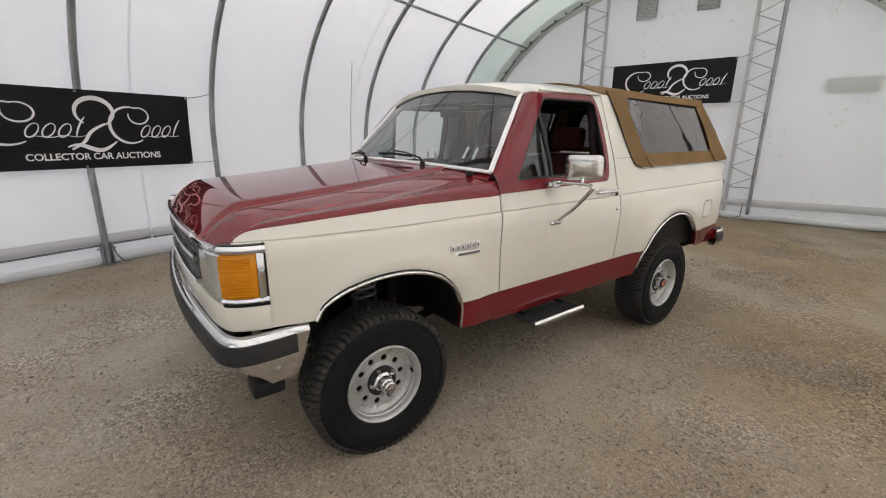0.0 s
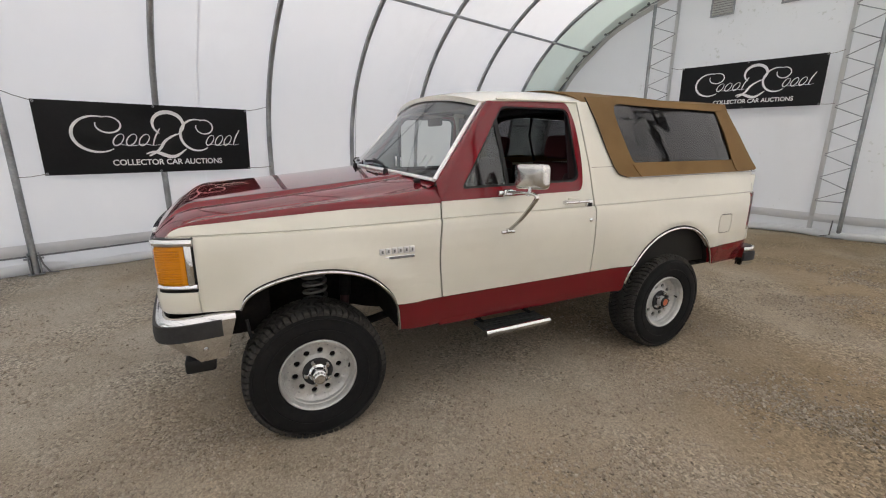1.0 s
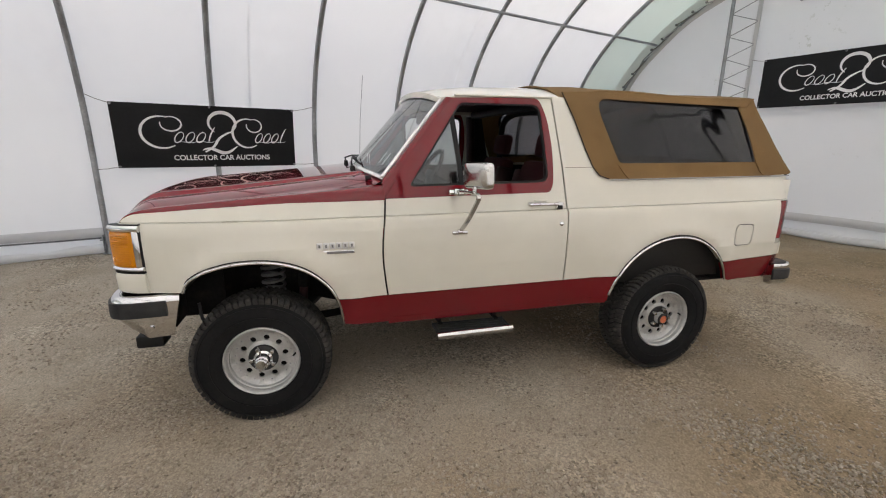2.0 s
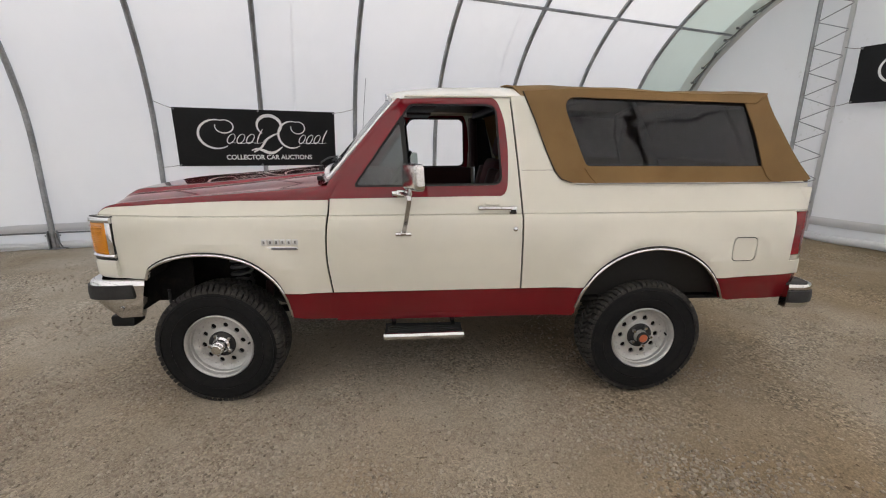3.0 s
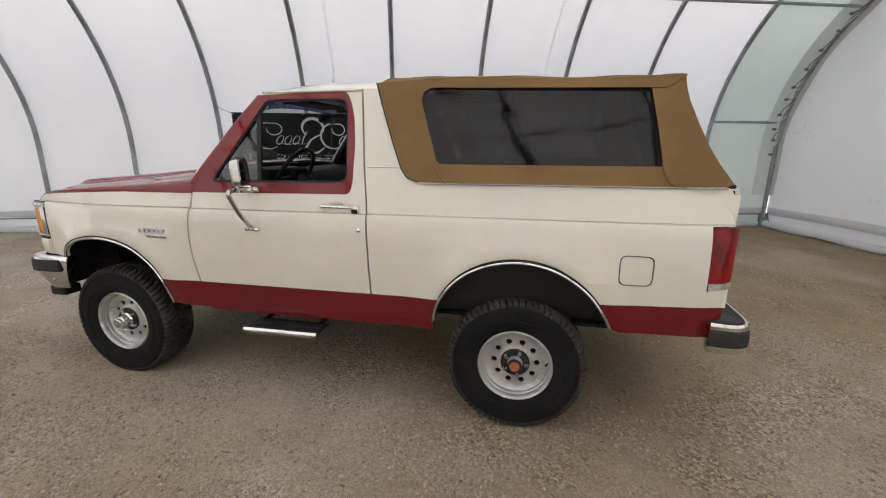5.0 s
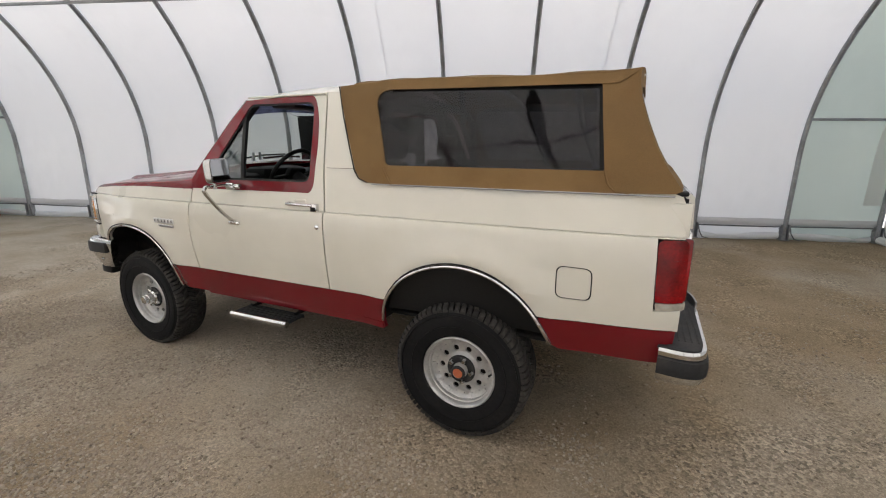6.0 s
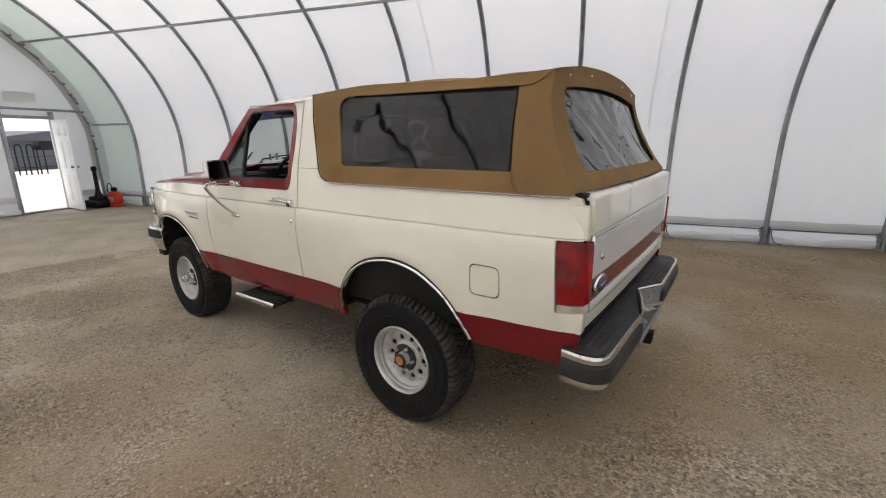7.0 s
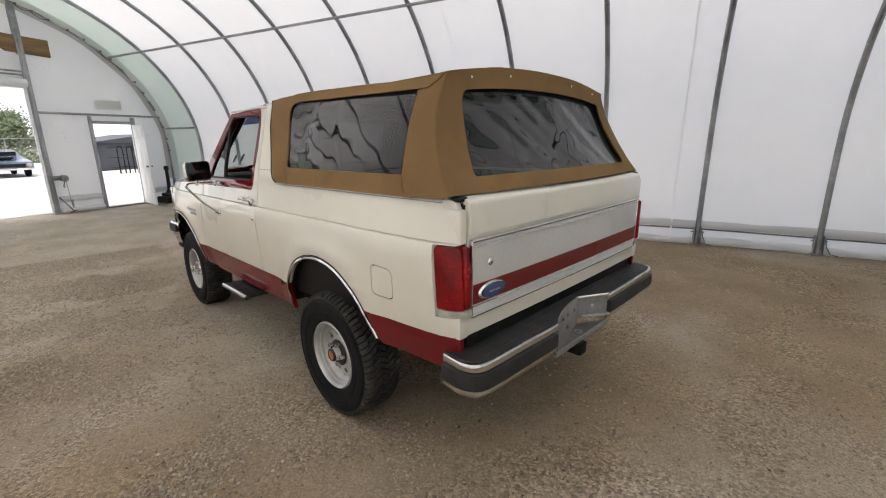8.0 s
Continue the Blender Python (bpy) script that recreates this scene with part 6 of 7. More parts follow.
banner("north", TENT @ pose(-2.43, V_MID + HALF - 0.075, 1.147, BANNER_TILT), 2.28, 0.842, ((-0.257, 0.055, -0.02), (2.627, 0.055, 0.02), (-0.257, 0.09, 0.93), (2.627, 0.09, 0.90)))
banner("east", TENT @ pose(U1 - 0.12, 1.10, 2.185, 0, 0, -90), 2.225, 0.812, ((-0.26, 0.09, -0.02), (2.40, 0.06, 0.02), (-0.26, 0.09, 0.86), (2.40, 0.06, 0.84)))


# ---------------------------------------------------------------- east end: lattice columns, louvres, patch, foot roll
def lattice(u, v_main, v_thin, top_main, top_thin):
    t = thing("lattice_column", "galvanised lattice column with zigzag bracing", "column", "lattice columns", m=TENT)
    part("main_chord", tube([(u, v_main, 0.0), (u, v_main, top_main)], 0.033, 10), M_STEEL, t, "thick round chord")
    part("sleeve", boxes(((u + 0.035, v_thin - 0.035, 0.05), (u + 0.060, v_thin + 0.035, top_thin), 0.006)), M_SEAM, t, "pale cloth-sleeved back chord")
    z, k = 0.62, 0
    part("brace", tube([(u + 0.04, v_thin, 0.60), (u, v_main, 0.60)], 0.011, 6), M_STEEL, t)
    while z + 0.2 < min(top_main, top_thin):
        a, b = (v_thin, v_main) if k % 2 == 0 else (v_main, v_thin)
        part("brace", tube([(u + (0.04 if k % 2 == 0 else 0), a, z), (u + (0 if k % 2 == 0 else 0.04), b, z + 0.185)], 0.008, 6), M_STEEL, t)
        z += 0.185 if k % 2 == 0 else 0.20
        k += 1
    part("base_plate", boxes(((u - 0.09, v_main - 0.09, 0.0), (u + 0.09, v_main + 0.09, 0.012), 0.003)), M_STEEL, t)
    part("anchor", tube([(u - 0.06, v_main + 0.1, 0.30), (u - 0.06, v_main + 0.11, 0.05), (u - 0.10, v_main + 0.22, 0.02)], 0.010, 6), M_DARK_STEEL, t)


lattice(U1 - 0.07, -1.71, -1.31, arch_z(-1.71) - 0.02, arch_z(-1.31) - 0.02)
lattice(U1 - 0.07, 1.81, 1.365, arch_z(1.81) - 0.02, arch_z(1.365) - 0.02)


def louvre(v0, v1, z0, z1):
    t = thing("louvre_vent", "grey louvred vent set into the end wall", "vent", "louvre vents", m=TENT)
    u = U1 + 0.02
    part("vent_frame", boxes(((u - 0.03, v0 - 0.03, z0 - 0.03), (u, v1 + 0.03, z0), 0.004), ((u - 0.03, v0 - 0.03, z1), (u, v1 + 0.03, z1 + 0.03), 0.004), ((u - 0.03, v0 - 0.03, z0), (u, v0, z1), 0.004), ((u - 0.03, v1, z0), (u, v1 + 0.03, z1), 0.004)), M_STEEL, t)
    part("backing", boxes(((u, v0, z0), (u + 0.01, v1, z1))), mat("vent_dark", (0.30, 0.30, 0.29), 0.7), t)
    n = 8
    for k in range(n):
        z = z0 + (z1 - z0) * (k + 0.5) / n
        bm = boxes(((-0.016, v0, -0.003), (0.016, v1, 0.003)))
        bmesh.ops.transform(bm, matrix=pose(u - 0.012, 0, z, 0, 40, 0), verts=bm.verts)
        part("slat", bm, M_PALE, t)


M_PALE = mat("pale_grey_paint", (0.62, 0.62, 0.61), 0.5, vary=0.08)
louvre(0.42, 0.755, 3.91, 4.25)
louvre(-0.665, -0.345, 3.93, 4.25)


def cloth_patch(name, u, v0, v1, z0, z1, out):
    bm = grid(6, 3, lambda a, b: (u + 0.002 * math.sin(5 * a), v0 + (v1 - v0) * a, z0 + (z1 - z0) * b))
    ob = to_object(name, thicken(bm, lambda c: (out * 0.003, 0, 0)), M_PATCH)
    ob.matrix_world = TENT
    tagged(ob, "faded grey rectangular cloth patch on the end wall", "cloth patch", "cloth patches")


M_PATCH = fabric_mat("grey_patch_cloth", (0.80, 0.80, 0.78), (0.80, 0.80, 0.79), 0.5)
cloth_patch("cloth_patch", U1 + 0.012, -3.19, -2.48, 2.29, 2.54, 1)
cloth_patch("cloth_patch", U0 - 0.012, 2.79, 3.38, 2.38, 2.60, -1)


def foot_roll(u, out, spans):
    for v0, v1 in spans:
        n = max(4, int(abs(v1 - v0) / 0.15))
        bm = grid(n, 6, lambda a, b: (u - out * (0.012 + 0.025 * math.sin(math.pi * b)), v0 + (v1 - v0) * a, 0.25 + 0.14 * b + 0.01 * math.sin(a * 17)))
        ob = to_object("wall_band", bm, M_SEAM)
        ob.matrix_world = TENT
        tagged(ob, "pale grey fabric pocket band low on the end wall", "wall band", kind="structure")
        ob = to_object("wall_skirt", tube([(u - out * 0.05 + 0.015 * math.sin(i * 1.1), v0 + (v1 - v0) * i / n, 0.055 + 0.012 * math.sin(i * 0.7)) for i in range(n + 1)], 0.06, 10), M_WALL_CLOTH)
        ob.matrix_world = TENT
        tagged(ob, "rolled white fabric skirt at the end wall's foot", "skirt", kind="structure")


foot_roll(U1, 1, ((V_MID - HALF + 0.1, V_MID + HALF - 0.1),))
foot_roll(U0, -1, ((DOOR_V[1] + 0.15, WALK_V[0] - 0.06), (WALK_V[1] + 0.06, V_MID + HALF - 0.1), (V_MID - HALF + 0.1, DOOR_V[0] - 0.15)))


# cloth edges turned round the end arches and clamped with short battens
def lacing(u, out):
    rnd = random.Random(3 if out > 0 else 8)
    t = thing("arch_lacing", "cloth hem, greyed as if shaded, clamped and tied along the end arch", "lacing", "arch lacings", m=TENT)
    def arch(q, off):
        line = arch_line(off, 60)
        k = min(int(q * (len(line) - 1)), len(line) - 2)
        p = Vector(line[k]).lerp(Vector(line[k + 1]), q * (len(line) - 1) - k)
        return p.x, p.y
    # hem on the wall along the arch; its grey paints in the shaded band
    def hem(a, b):
        v, z = arch(0.03 + 0.94 * a, -0.03 - (0.11 + 0.012 * math.sin(57 * a)) * b)
        return (u - out * (0.022 + 0.012 * math.sin(math.pi * b)), v, z)
    part("wall_hem", grid(140, 3, hem), fabric_mat("shaded_hem_cloth", (0.56, 0.55, 0.52), (0.42, 0.41, 0.39), 0.35), t, "hem of the wall cloth, coloured warm grey as if shaded")
    # pale loose edge of the vault's cloth, hanging a little inside it
    def loose(a, b):
        wave = 0.030 * noise.noise((a * 60, out * 3.0, 1.0)) + 0.02 * math.sin(a * 90)
        v, z = arch(0.03 + 0.94 * a, -0.015 - (0.020 + 0.020 * abs(math.sin(a * 70))) * b)
        return (u - out * (0.36 - 0.24 * b + wave * b), v, z)
    part("loose_edge", grid(180, 4, loose), fabric_mat("pale_edge_cloth", (0.72, 0.74, 0.72), (0.66, 0.70, 0.67), 0.4), t, "pale loose cloth edge")
    # battens and tie straps
    q, last = 0.06, None
    while q < 0.95:
        v, z = arch(q, -0.05)
        v2, z2 = arch(q, -0.085)
        d = 0.20 + 0.10 * rnd.random()
        part("batten", tube([(u - out * 0.03, v, z), (u - out * d, v2, z2)], 0.0, 6, flat=(0.011, 0.008)), M_STEEL, t)
        tip = Vector((u - out * (d - 0.04), v2, z2))
        part("clamp", boxes((tuple(tip - Vector((0.025, 0.02, 0.02))), tuple(tip + Vector((0.025, 0.02, 0.02))), 0.006)), M_DARK_STEEL, t)
        if last is not None:
            mid = last.lerp(tip, 0.5) + Vector((0, 0.03 * rnd.uniform(-1, 1), -0.07 * rnd.random()))
            base = Vector((u - out * 0.05, v, z))
            part("strap", tube(smooth_line([tuple(last), tuple(mid), tuple(base)], 5), 0.009, 5), M_PALE if rnd.random() < 0.6 else M_ROPE, t, "thin tie strap")
        last = tip
        q += 0.017 + 0.010 * rnd.random()


lacing(U1, 1)
lacing(U0, -1)


# ---------------------------------------------------------------- west end: posts, doors, winch
def west_end():
    u = U0 + 0.02
    post = thing("door_post", "tall square galvanised post beside the vehicle opening", "post", "door posts", m=TENT)
    v = DOOR_V[1] + 0.055
    part("shaft", boxes(((u - 0.05, v - 0.055, 0.0), (u + 0.06, v + 0.055, arch_z(v) - 0.05), 0.006)), M_STEEL, post)
    part("guide_channel", boxes(((u + 0.06, v - 0.02, 0.25), (u + 0.09, v + 0.035, 3.9), 0.004)), M_STEEL, post, "door guide channel")
    part("foot", boxes(((u - 0.10, v - 0.10, 0.0), (u + 0.12, v + 0.12, 0.012), 0.003)), M_STEEL, post)
    copy_thing(post, TENT @ pose(0, DOOR_V[0] - DOOR_V[1] - 0.11, 0))
    # roll-up curtain above the opening
    roll = thing("door_curtain", "rolled-up white fabric door curtain over the opening", "door curtain", m=TENT)
    n = 30
    part("curtain_roll", tube([(u + 0.10, DOOR_V[0] + (DOOR_V[1] - DOOR_V[0]) * i / n, DOOR_Z + 0.10 + 0.012 * math.sin(i * 0.8)) for i in range(n + 1)], 0.095, 14), M_WALL_CLOTH, roll, "thick roll of white cloth")
    for dz in (0.26, 0.33):
        part("curtain_rail", tube([(u + 0.06, DOOR_V[0], DOOR_Z + dz), (u + 0.06, DOOR_V[1], DOOR_Z + dz)], 0.018, 8), M_STEEL, roll)
    part("curtain_fold", grid(40, 6, lambda a, b: (u + 0.05 + 0.03 * math.sin(a * 30) * (1 - b), DOOR_V[0] + (DOOR_V[1] - DOOR_V[0]) * a, DOOR_Z + 0.12 + 0.55 * b)), M_WALL_CLOTH, roll)
    bm = bmesh.new()
    box(bm, (u - 0.02, 1.00, 3.455), (u + 0.015, 2.12, 3.81), 0.004)
    for vv in bm.verts:
        if vv.co.y < 1.25 and vv.co.z < 3.7:
            vv.co.y += 0.35
        if vv.co.y > 1.8:
            vv.co.z -= 0.03
    ob = to_object("plywood_board", bm, mat("weathered_plywood", (0.23, 0.145, 0.07), 0.8, vary=0.25, big=3.0, fine=40.0, stretch=(1, 0.3, 4)))
    ob.matrix_world = TENT
    tagged(ob, "weathered brown plywood board fixed high on the post", "board")
    # rail across at door-head height
    rail = to_object("girt_rail", tube([(u + 0.01, DOOR_V[1] + 0.11, 2.25), (u + 0.01, V_MID + HALF - 0.18, 2.25)], 0.026, 8), M_STEEL)
    rail.matrix_world = TENT
    tagged(rail, "galvanised rail across the end wall", "rail", kind="structure")
    fr = thing("door_1", "white panelled door standing open in a grey steel frame", "door", kind="structure", m=TENT)
    a, b, h = WALK_V[0], WALK_V[1], WALK_Z
    part("door_frame", boxes(((u - 0.06, a - 0.035, 0.0), (u + 0.05, a + 0.01, h + 0.16), 0.005), ((u - 0.06, b - 0.01, 0.0), (u + 0.05, b + 0.05, h + 0.16), 0.005), ((u - 0.06, a, h - 0.01), (u + 0.05, b, h + 0.06), 0.005), ((u - 0.08, a, 0.0), (u + 0.06, b, 0.03), 0.004)), M_STEEL, fr, "grey steel door frame")
    M_DOOR = mat("white_door_paint", (0.78, 0.79, 0.81), 0.4, vary=0.05)
    leaf = bmesh.new()
    w = b - a - 0.04
    box(leaf, (0, -0.022, 0.03), (w, 0.022, h - 0.02), 0.004)
    for x0, x1 in ((0.12, w / 2 - 0.05), (w / 2 + 0.05, w - 0.12)):
        for z0, z1 in ((0.22, 0.80), (0.95, 1.55), (1.68, 1.92)):
            box(leaf, (x0, -0.030, z0), (x1, -0.022, z1), 0.006)
            box(leaf, (x0, 0.022, z0), (x1, 0.030, z1), 0.006)
    turn = pose(u + 0.05, b - 0.01, 0, 0, 0, -14)
    bmesh.ops.transform(leaf, matrix=turn, verts=leaf.verts)
    part("door_leaf", leaf, M_DOOR, fr, "white six-panel door leaf, open")
    for e in (-1, 1):
        kb = revolve([(0.0, e * 0.075), (0.022, e * 0.07), (0.026, e * 0.055), (0.012, e * 0.035), (0.028, e * 0.024)], 14, "Y", (w - 0.07, 0, 1.0))
        bmesh.ops.transform(kb, matrix=turn, verts=kb.verts)
        part("door_knob", kb, M_DARK_STEEL, fr, "dark round knob")
    wn = thing("hand_winch", "small galvanised hand winch bolted to the post", "winch", m=TENT)
    part("drum", revolve([(0, -0.06), (0.075, -0.06), (0.075, -0.045), (0.03, -0.04), (0.03, 0.04), (0.075, 0.045), (0.075, 0.06), (0, 0.06)], 18, "X", (u + 0.06, DOOR_V[1] + 0.30, 0.80)), M_STEEL, wn)
    part("arm", boxes(((u, DOOR_V[1] + 0.11, 0.76), (u + 0.05, DOOR_V[1] + 0.34, 0.86), 0.01)), M_STEEL, wn)
    part("crank", tube([(u + 0.12, DOOR_V[1] + 0.30, 0.80), (u + 0.13, DOOR_V[1] + 0.24, 0.62), (u + 0.19, DOOR_V[1] + 0.23, 0.60)], 0.012, 8), M_DARK_STEEL, wn)
    part("cable", tube([(u + 0.06, DOOR_V[1] + 0.33, 0.78), (u + 0.05, DOOR_V[1] + 0.36, 0.10)], 0.005, 6), M_DARK_STEEL, wn)
    an = thing("ground_anchor", "rusty ground anchor rods beside the post", "anchor", m=TENT)
    part("rod", tube([(u + 0.05, DOOR_V[1] + 0.14, 0.38), (u + 0.12, DOOR_V[1] + 0.34, 0.04)], 0.013, 8), M_DARK_STEEL, an)
    part("rod", tube([(u + 0.05, DOOR_V[1] + 0.38, 0.30), (u + 0.08, DOOR_V[1] + 0.36, 0.0)], 0.016, 8), M_STEEL, an)
    part("rod", tube([(u + 0.20, DOOR_V[1] + 0.22, 0.015), (u + 0.05, DOOR_V[1] + 0.48, 0.06)], 0.013, 8), M_DARK_STEEL, an)


west_end()


# corner clutter: weighted post base and a red jack
def clutter():
    at = TENT @ pose(-9.45, 3.98, 0)
    b = thing("stanchion_base", "black plastic bollard post on a heavy square base", "bollard", m=at)
    part("base", boxes(((-0.24, -0.24, 0.0), (0.24, 0.24, 0.17), 0.03), ((-0.16, -0.16, 0.16), (0.16, 0.16, 0.26), 0.04)), M_BLACK, b)
    part("post", revolve([(0.10, 0.25), (0.06, 0.33), (0.045, 0.40), (0.04, 0.85), (0.055, 0.87), (0.062, 0.92), (0.05, 0.97), (0.0, 0.98)], 18, "Z"), M_BLACK, b)
    r = thing("fuel_can", "round red plastic can with black neck and hose", "can", m=TENT @ pose(-9.10, 4.12, 0))
    M_CAN = mat("red_plastic", (0.55, 0.035, 0.015), 0.4, vary=0.12)
    part("body", revolve([(0.0, -0.09), (0.10, -0.09), (0.17, -0.075), (0.19, -0.04), (0.19, 0.04), (0.17, 0.075), (0.10, 0.09), (0.0, 0.09)], 24, "Y", (0, 0, 0.19)), M_CAN, r)
    part("foot", boxes(((-0.16, -0.085, 0.0), (0.16, 0.085, 0.06), 0.02)), M_CAN, r)
    part("label", boxes(((-0.07, -0.094, 0.13), (0.07, -0.088, 0.24), 0.003)), mat("grey_label", (0.35, 0.33, 0.31), 0.6), r)
    part("neck", boxes(((-0.05, -0.05, 0.36), (0.06, 0.05, 0.47), 0.02)), M_BLACK, r)
    part("hose", tube(smooth_line([(-0.02, 0, 0.45), (-0.12, 0, 0.56), (-0.24, 0.02, 0.50), (-0.26, 0.03, 0.34), (-0.18, 0.05, 0.22)], 6), 0.012, 8), M_BLACK, r)


clutter()


# ---------------------------------------------------------------- outside the west end
def outside():
    # low grey workshop with a pitched roof
    sh = thing("workshop", "low grey metal workshop building outside", "building", m=TENT @ pose(-27.2, 11.2, 0, 0, 0, 8))
    M_SHED = mat("grey_cladding", (0.085, 0.088, 0.10), 0.7, vary=0.12, big=0.8, fine=12.0)
    part("wall", boxes(((-3.0, -1.2, 0.0), (0.0, 6.0, 1.62), 0.01)), M_SHED, sh)
    bm = bmesh.new()
    for x0, x1 in ((-3.15, 0.15),):
        vs = [bm.verts.new(p) for p in ((x0, -1.35, 1.60), (x1, -1.35, 1.60), (x1, 2.4, 2.15), (x0, 2.4, 2.15), (x1, 6.15, 1.60), (x0, 6.15, 1.60))]
        bm.faces.new((vs[0], vs[1], vs[2], vs[3]))
        bm.faces.new((vs[3], vs[2], vs[4], vs[5]))
        bm.faces.new((vs[1], vs[4], vs[2]))
    part("roof", bm, M_SHED, sh)
    rack = thing("steel_rack", "black tubular steel rack standing outside", "rack", m=TENT @ pose(-23.6, 10.35, 0, 0, 0, 8))
    for k in range(3):
        z = 0.35 + 0.5 * k
        part("shelf", boxes(((-0.25, -0.9, z), (0.25, 0.9, z + 0.03), 0.005)), M_BLACK, rack)
    for y in (-0.45, 0.05, 0.5):
        part("hoop", tube(smooth_line([(0, y - 0.14, 0.0), (0, y - 0.14, 1.25), (0, y, 1.42), (0, y + 0.14, 1.25), (0, y + 0.14, 0.0)], 5), 0.03, 8), M_BLACK, rack)
    part("bin", boxes(((-0.25, 0.35, 1.15), (0.25, 0.95, 1.6), 0.02)), M_BLACK, rack)
    tr = thing("white_gate", "white sheet gate leaf standing open outside", "gate", m=TENT @ pose(-22.5, 8.2, 0, 0, 0, 25))
    part("leaf", boxes(((-0.03, -1.6, 0.2), (0.03, 0.0, 2.7), 0.01)), M_WHITE_PAINT, tr)
    part("gate_post", tube([(0, 0.04, 0), (0, 0.04, 2.8)], 0.05, 8), M_WHITE_PAINT, tr)
    # parked saloon
    c = thing("coupe", "dark blue-grey vintage coupe parked in the lot", "car", m=TENT @ pose(-27.9, 6.3, 0, 0, 0, -8))
    M_SIL = mat("blue_grey_paint", (0.13, 0.16, 0.21), 0.3, 0.3, 0.06, coat=0.5)
    prof = [(2.4, 0.36), (2.42, 0.62), (2.36, 0.74), (1.1, 0.90), (0.9, 0.92), (0.25, 1.30), (-0.9, 1.32), (-1.7, 0.95), (-2.35, 0.90), (-2.45, 0.55), (-2.35, 0.34)]
    bm = bmesh.new()
    rows = []
    for y, k in ((-0.92, 0.0), (-0.90, 1.0), (0.90, 1.0), (0.92, 0.0)):
        rows.append([bm.verts.new((x, (y * (0.80 if z > 1.0 else 1.0)), z if k else min(z, 0.86))) for x, z in prof])
    n = len(prof)
    for a, b in zip(rows, rows[1:]):
        for i in range(n):
            bm.faces.new((a[i], a[(i + 1) % n], b[(i + 1) % n], b[i]))
    bm.faces.new(rows[0]), bm.faces.new(rows[-1][::-1])
    part("body", bm, M_SIL, c)
    part("grille", boxes(((2.38, -0.62, 0.50), (2.44, 0.62, 0.66), 0.01)), M_BLACK, c)
    part("bumper", boxes(((2.40, -0.92, 0.36), (2.52, 0.92, 0.47), 0.03)), M_CHROME, c)
    part("screen", boxes(((0.45, -0.68, 0.96), (0.72, 0.68, 1.22), 0.02)), M_BLACK, c)
    part("hood_scoop", boxes(((1.1, -0.35, 0.88), (1.8, 0.35, 0.98), 0.03)), M_BLACK, c)
    for s in (-1, 1):
        part("headlamp", revolve([(0, 0.03), (0.09, 0.02), (0.10, 0)], 16, "X", (2.42, s * 0.76, 0.60)), M_CLEARLENS, c)
        for x in (1.5, -1.45):
            part("wheel", revolve([(0.0, -0.1), (0.2, -0.1), (0.32, -0.09), (0.34, 0.0), (0.32, 0.09), (0.2, 0.1), (0.0, 0.1)], 24, "Y", (x, s * 0.82, 0.34)), M_TYRE, c)
    # chain-link fence
    f = thing("chain_fence", "chain-link fence with steel posts beyond the lot", "fence", m=TENT @ pose(-44, 6, 0))
    for k in range(-5, 6):
        part("post", tube([(0, k * 3.0, 0), (0, k * 3.0, 2.1)], 0.035, 8), M_STEEL, f)
    part("top_rail", tube([(0, -15, 2.05), (0, 15, 2.05)], 0.025, 8), M_STEEL, f)
    bm = bmesh.new()
    for k in range(-50, 50):
        for d in (-1, 1):
            y = k * 0.3
            tube([(0, y, 0.05), (0, y + d * 2.0, 2.02)], 0.0035, 4, False, bm)
    tagged(part("mesh", bm, M_STEEL, f), kind="stuff")
    part("notice", boxes(((0.02, 2.2, 1.2), (0.04, 2.9, 1.75), 0.005)), M_WHITE_PAINT, f)


M_WHITE_PAINT = mat("white_sheet", (0.75, 0.76, 0.77), 0.5, vary=0.05)
outside()


def tree(x, y, h, seed):
    rnd = random.Random(seed)
    t = thing("tree", "leafy green tree beyond the fence", "tree", "trees beyond the fence", m=TENT @ pose(x, y, 0))
    bm = bmesh.new()
    tube([(0, 0, 0), (0.1, 0.05, h * 0.3), (0.0, 0.1, h * 0.55), (0.1, 0, h * 0.85)], 0.16, 8, bm=bm)
    tips = []
    for k in range(9):
        a, z = rnd.uniform(0, 6.28), h * rnd.uniform(0.25, 0.7)
        r = h * rnd.uniform(0.2, 0.38)
        p = Vector((r * math.cos(a), r * math.sin(a), z + h * rnd.uniform(0.1, 0.28)))
        tube([(0, 0, z), p * 0.5 + Vector((0, 0, z * 0.5)), p], 0.05, 6, bm=bm)
        tips.append(p)
    part("trunk", bm, mat("bark", (0.10, 0.08, 0.06), 0.9), t)
    bm = bmesh.new()
    for k in range(7000):
        c = rnd.choice(tips)
        p = c + Vector([rnd.gauss(0, h * 0.11) for _ in range(3)])
        if p.z < h * 0.08:
            continue
        s = rnd.uniform(0.10, 0.20)
        d = Vector([rnd.gauss(0, 1) for _ in range(3)]).normalized()
        e = d.orthogonal().normalized()
        g = d.cross(e)
        vs = [bm.verts.new(p + e * s), bm.verts.new(p + g * s * 0.5), bm.verts.new(p - e * s), bm.verts.new(p - g * s * 0.5)]
        bm.faces.new(vs)
    tagged(part("crown", bm, M_LEAF, t), kind="stuff")


# leaf green paled so the colour itself carries the distant haze
M_LEAF = mat("haze_paled_foliage", (0.19, 0.23, 0.13), 0.6, vary=0.4, big=1.0, fine=6.0)
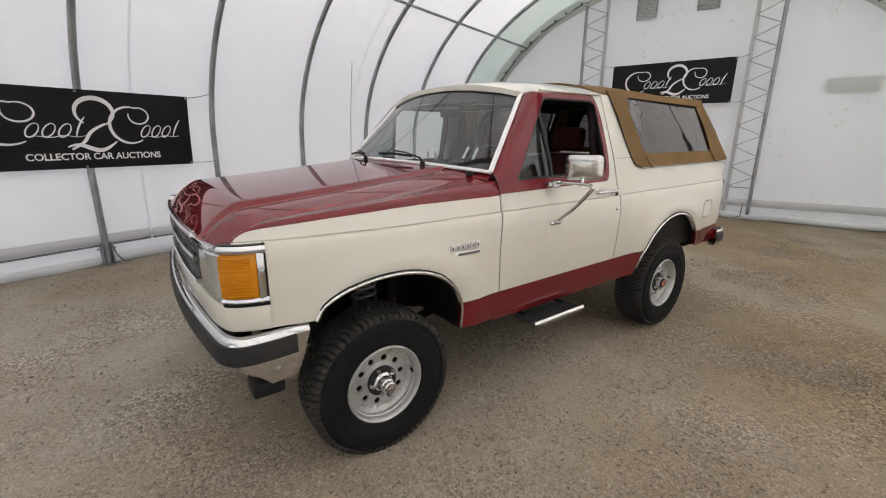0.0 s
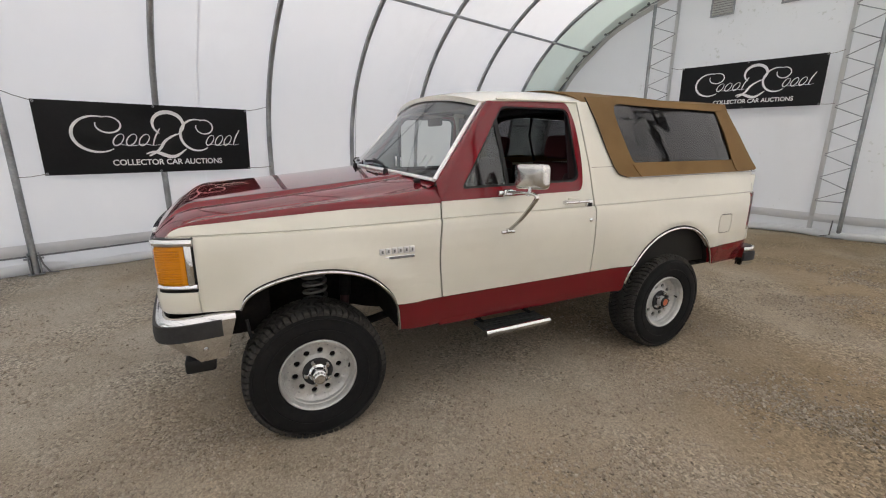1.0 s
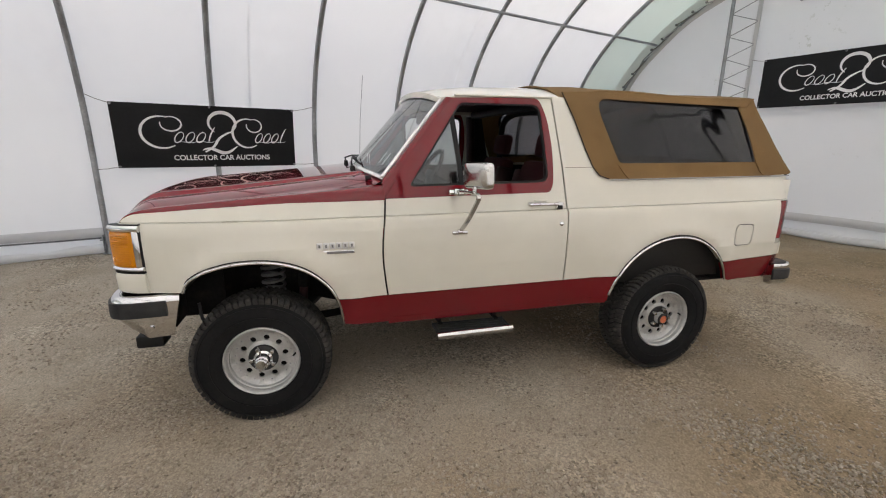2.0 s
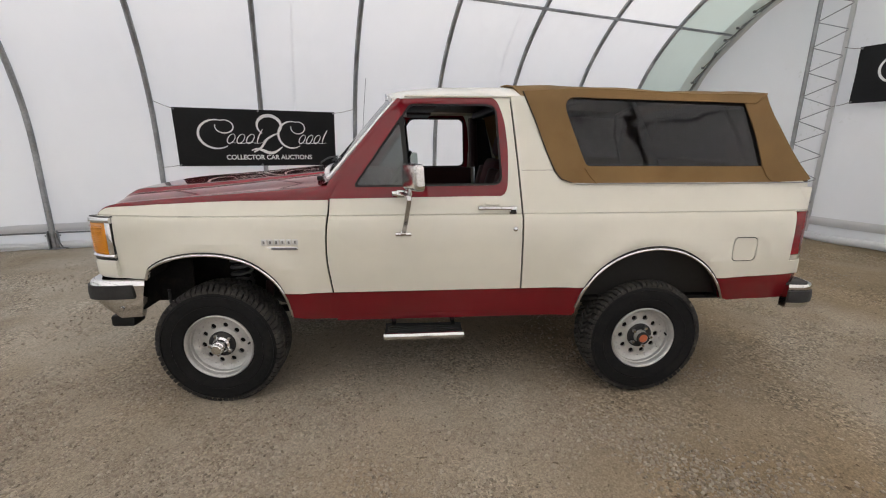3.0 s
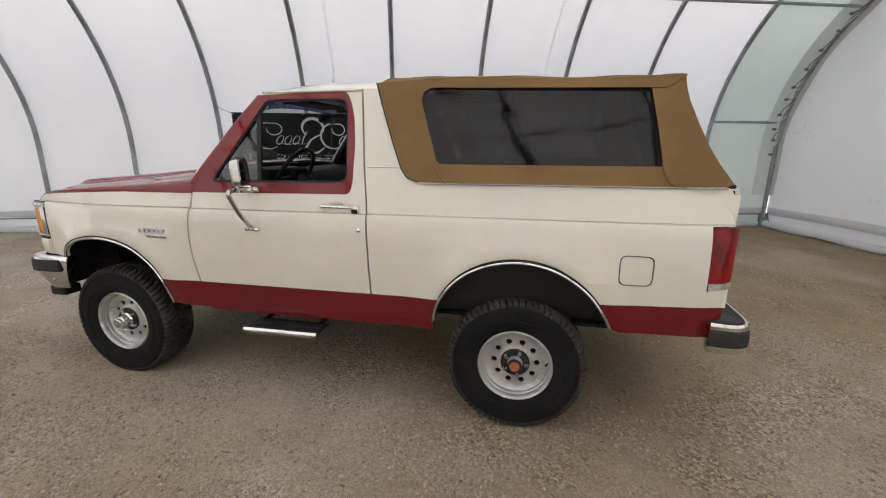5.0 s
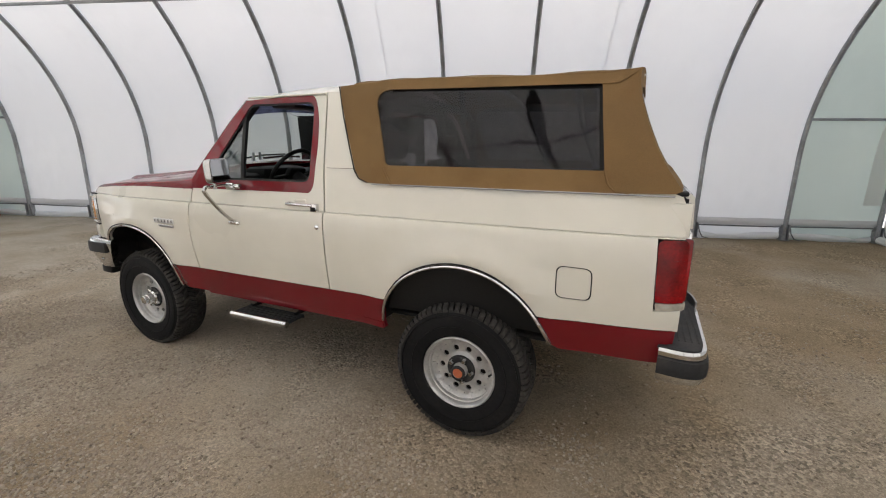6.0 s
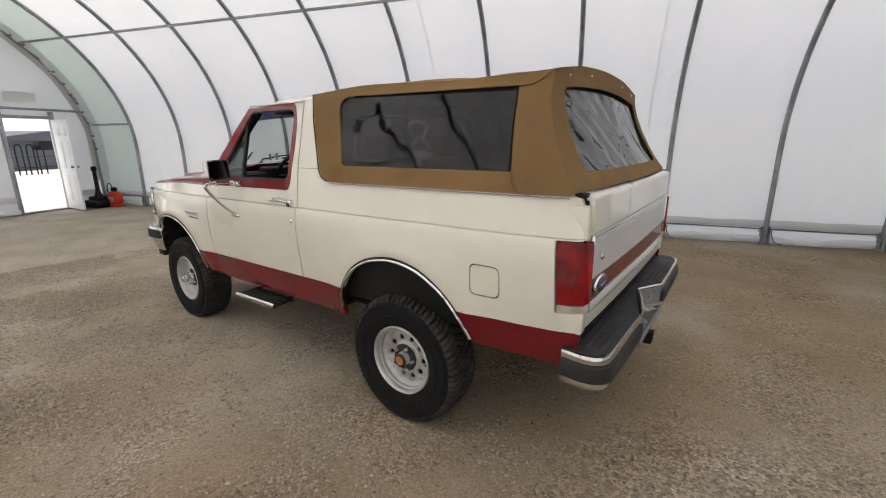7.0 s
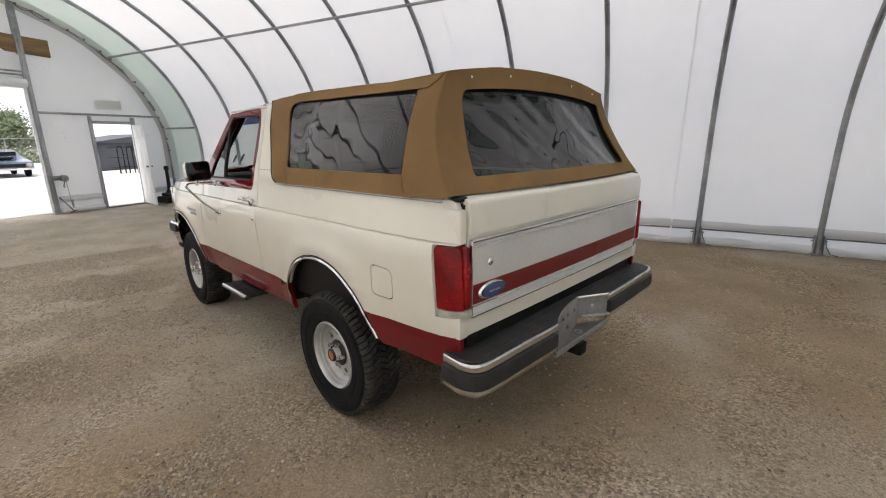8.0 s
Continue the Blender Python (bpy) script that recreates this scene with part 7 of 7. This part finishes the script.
for k, (x, y, h) in enumerate(((-60, 12, 4.4), (-58, 16, 3.9), (-64, 19, 5.0), (-59, 21.5, 3.7), (-62, 8, 4.2))):
    tree(x, y, h, k)


def hedge():
    rnd = random.Random(9)
    bm = bmesh.new()
    for k in range(9000):
        y = rnd.uniform(-14, 34)
        p = Vector((-47 + rnd.uniform(-1.2, 1.2), y, abs(rnd.gauss(0, 0.55)) * (0.8 + 0.5 * math.sin(y))))
        s = rnd.uniform(0.10, 0.24)
        d = Vector([rnd.gauss(0, 1) for _ in range(3)]).normalized()
        e = d.orthogonal().normalized()
        g = d.cross(e)
        bm.faces.new([bm.verts.new(p + e * s), bm.verts.new(p + g * s * 0.5), bm.verts.new(p - e * s), bm.verts.new(p - g * s * 0.5)])
    ob = to_object("hedge", bm, M_LEAF)
    ob.matrix_world = TENT
    tagged(ob, "low green scrub along the fence", "hedge", kind="stuff")


hedge()


def sky_backdrop():
    """Bright hazy sky far beyond the lot."""
    m, nt, out = node_mat("hazy_white_sky")
    em = nt.nodes.new("ShaderNodeEmission")
    em.inputs["Color"].default_value, em.inputs["Strength"].default_value = (0.96, 0.98, 1.0, 1), 0.75
    nt.links.new(em.outputs[0], out.inputs["Surface"])
    bm = grid(24, 6, lambda a, b: (-170 - 60 * math.sin(math.pi * a), -260 + 520 * a, -1 + 150 * b))
    ob = to_object("backdrop", bm, m)
    ob.matrix_world = TENT
    tagged(ob, "bright hazy white sky beyond the lot", "sky", kind="structure")


sky_backdrop()


# ---------------------------------------------------------------- loose gravel
def gravel():
    """Angular stones lying in drifts: five-sided lumps with flat tops, and small chips."""
    rng = np.random.default_rng(11)
    n = 340000
    P = np.stack([rng.uniform(-4.6, 7.0, n), np.where(rng.random(n) < 0.25, rng.uniform(-3.6, 3.5, n), rng.uniform(-3.5, -0.6, n))], 1)
    rare = rng.uniform(-0.30, 0.42, n)
    track = 0.30 * np.exp(-((P[:, 1] + 1.95) / 0.75) ** 2) * np.clip((1.9 - P[:, 0]) / 1.2, 0, 1)
    keep = track + np.clip(-0.06 * P[:, 0] - 0.02, -0.1, 0.22) + np.array([noise.noise((x * 1.3, y * 1.3, 4.0)) + 0.75 * noise.noise((x * 3.4, y * 3.4, 1.0)) for x, y in P]) + rare > 0.24
    keep &= ~((np.hypot(P[:, 0] - 2.2, P[:, 1] + 1.3) < 0.9) & (rng.random(n) < 0.55))
    P, rare = P[keep], rare[keep]
    n = len(P)
    S = 0.0028 + 0.0088 * rng.random(n) ** 2.6
    Z = np.array([0.012 * noise.noise((x * 0.7, y * 0.7, 0)) - 0.012 for x, y in P])
    V, F = [], []
    big = S > 0.0048
    for sel, ring, sides in ((big, ((1.0, -0.25), (0.95, 0.3), (0.55, 0.65)), 5), (~big, ((1.0, -0.2), (0.5, 0.6)), 4)):
        k = int(sel.sum())
        x, y, z, r = P[sel, 0], P[sel, 1], Z[sel], S[sel]
        turn, long, flat = rng.uniform(0, 6.28, k), rng.uniform(0.75, 1.5, k), rng.uniform(0.6, 1.15, k)
        verts = []
        lean = rng.uniform(-0.35, 0.35, (k, 2))
        for q, h in ring:
            for j in range(sides):
                an = 2 * math.pi * j / sides + rng.uniform(-0.35, 0.35, k)
                px, py = q * r * np.cos(an) * long * rng.uniform(0.8, 1.1, k), q * r * np.sin(an) * rng.uniform(0.8, 1.1, k)
                verts.append(np.stack([x + px * np.cos(turn) - py * np.sin(turn), y + px * np.sin(turn) + py * np.cos(turn), z + r * flat * h + (lean[:, 0] * px + lean[:, 1] * py) * (h > 0)], 1))
        m = len(verts)
        base = sum(len(v) for v in V) + np.arange(k) * m
        V.append(np.stack(verts, 1).reshape(-1, 3))
        for lv in range(len(ring) - 1):
            for j in range(sides):
                a, b = lv * sides + j, lv * sides + (j + 1) % sides
                F += np.stack([base + a, base + b, base + b + sides, base + a + sides], 1).tolist()
        F += np.stack([base + m - sides + j for j in range(sides)], 1).tolist()
    me = bpy.data.meshes.new("gravel")
    me.from_pydata(np.concatenate(V).tolist(), [], F)
    me.materials.append(M_STONE)
    ob = new("gravel", me)
    tagged(ob, "loose crushed grey-brown gravel stones", "gravel", kind="stuff")


gravel()
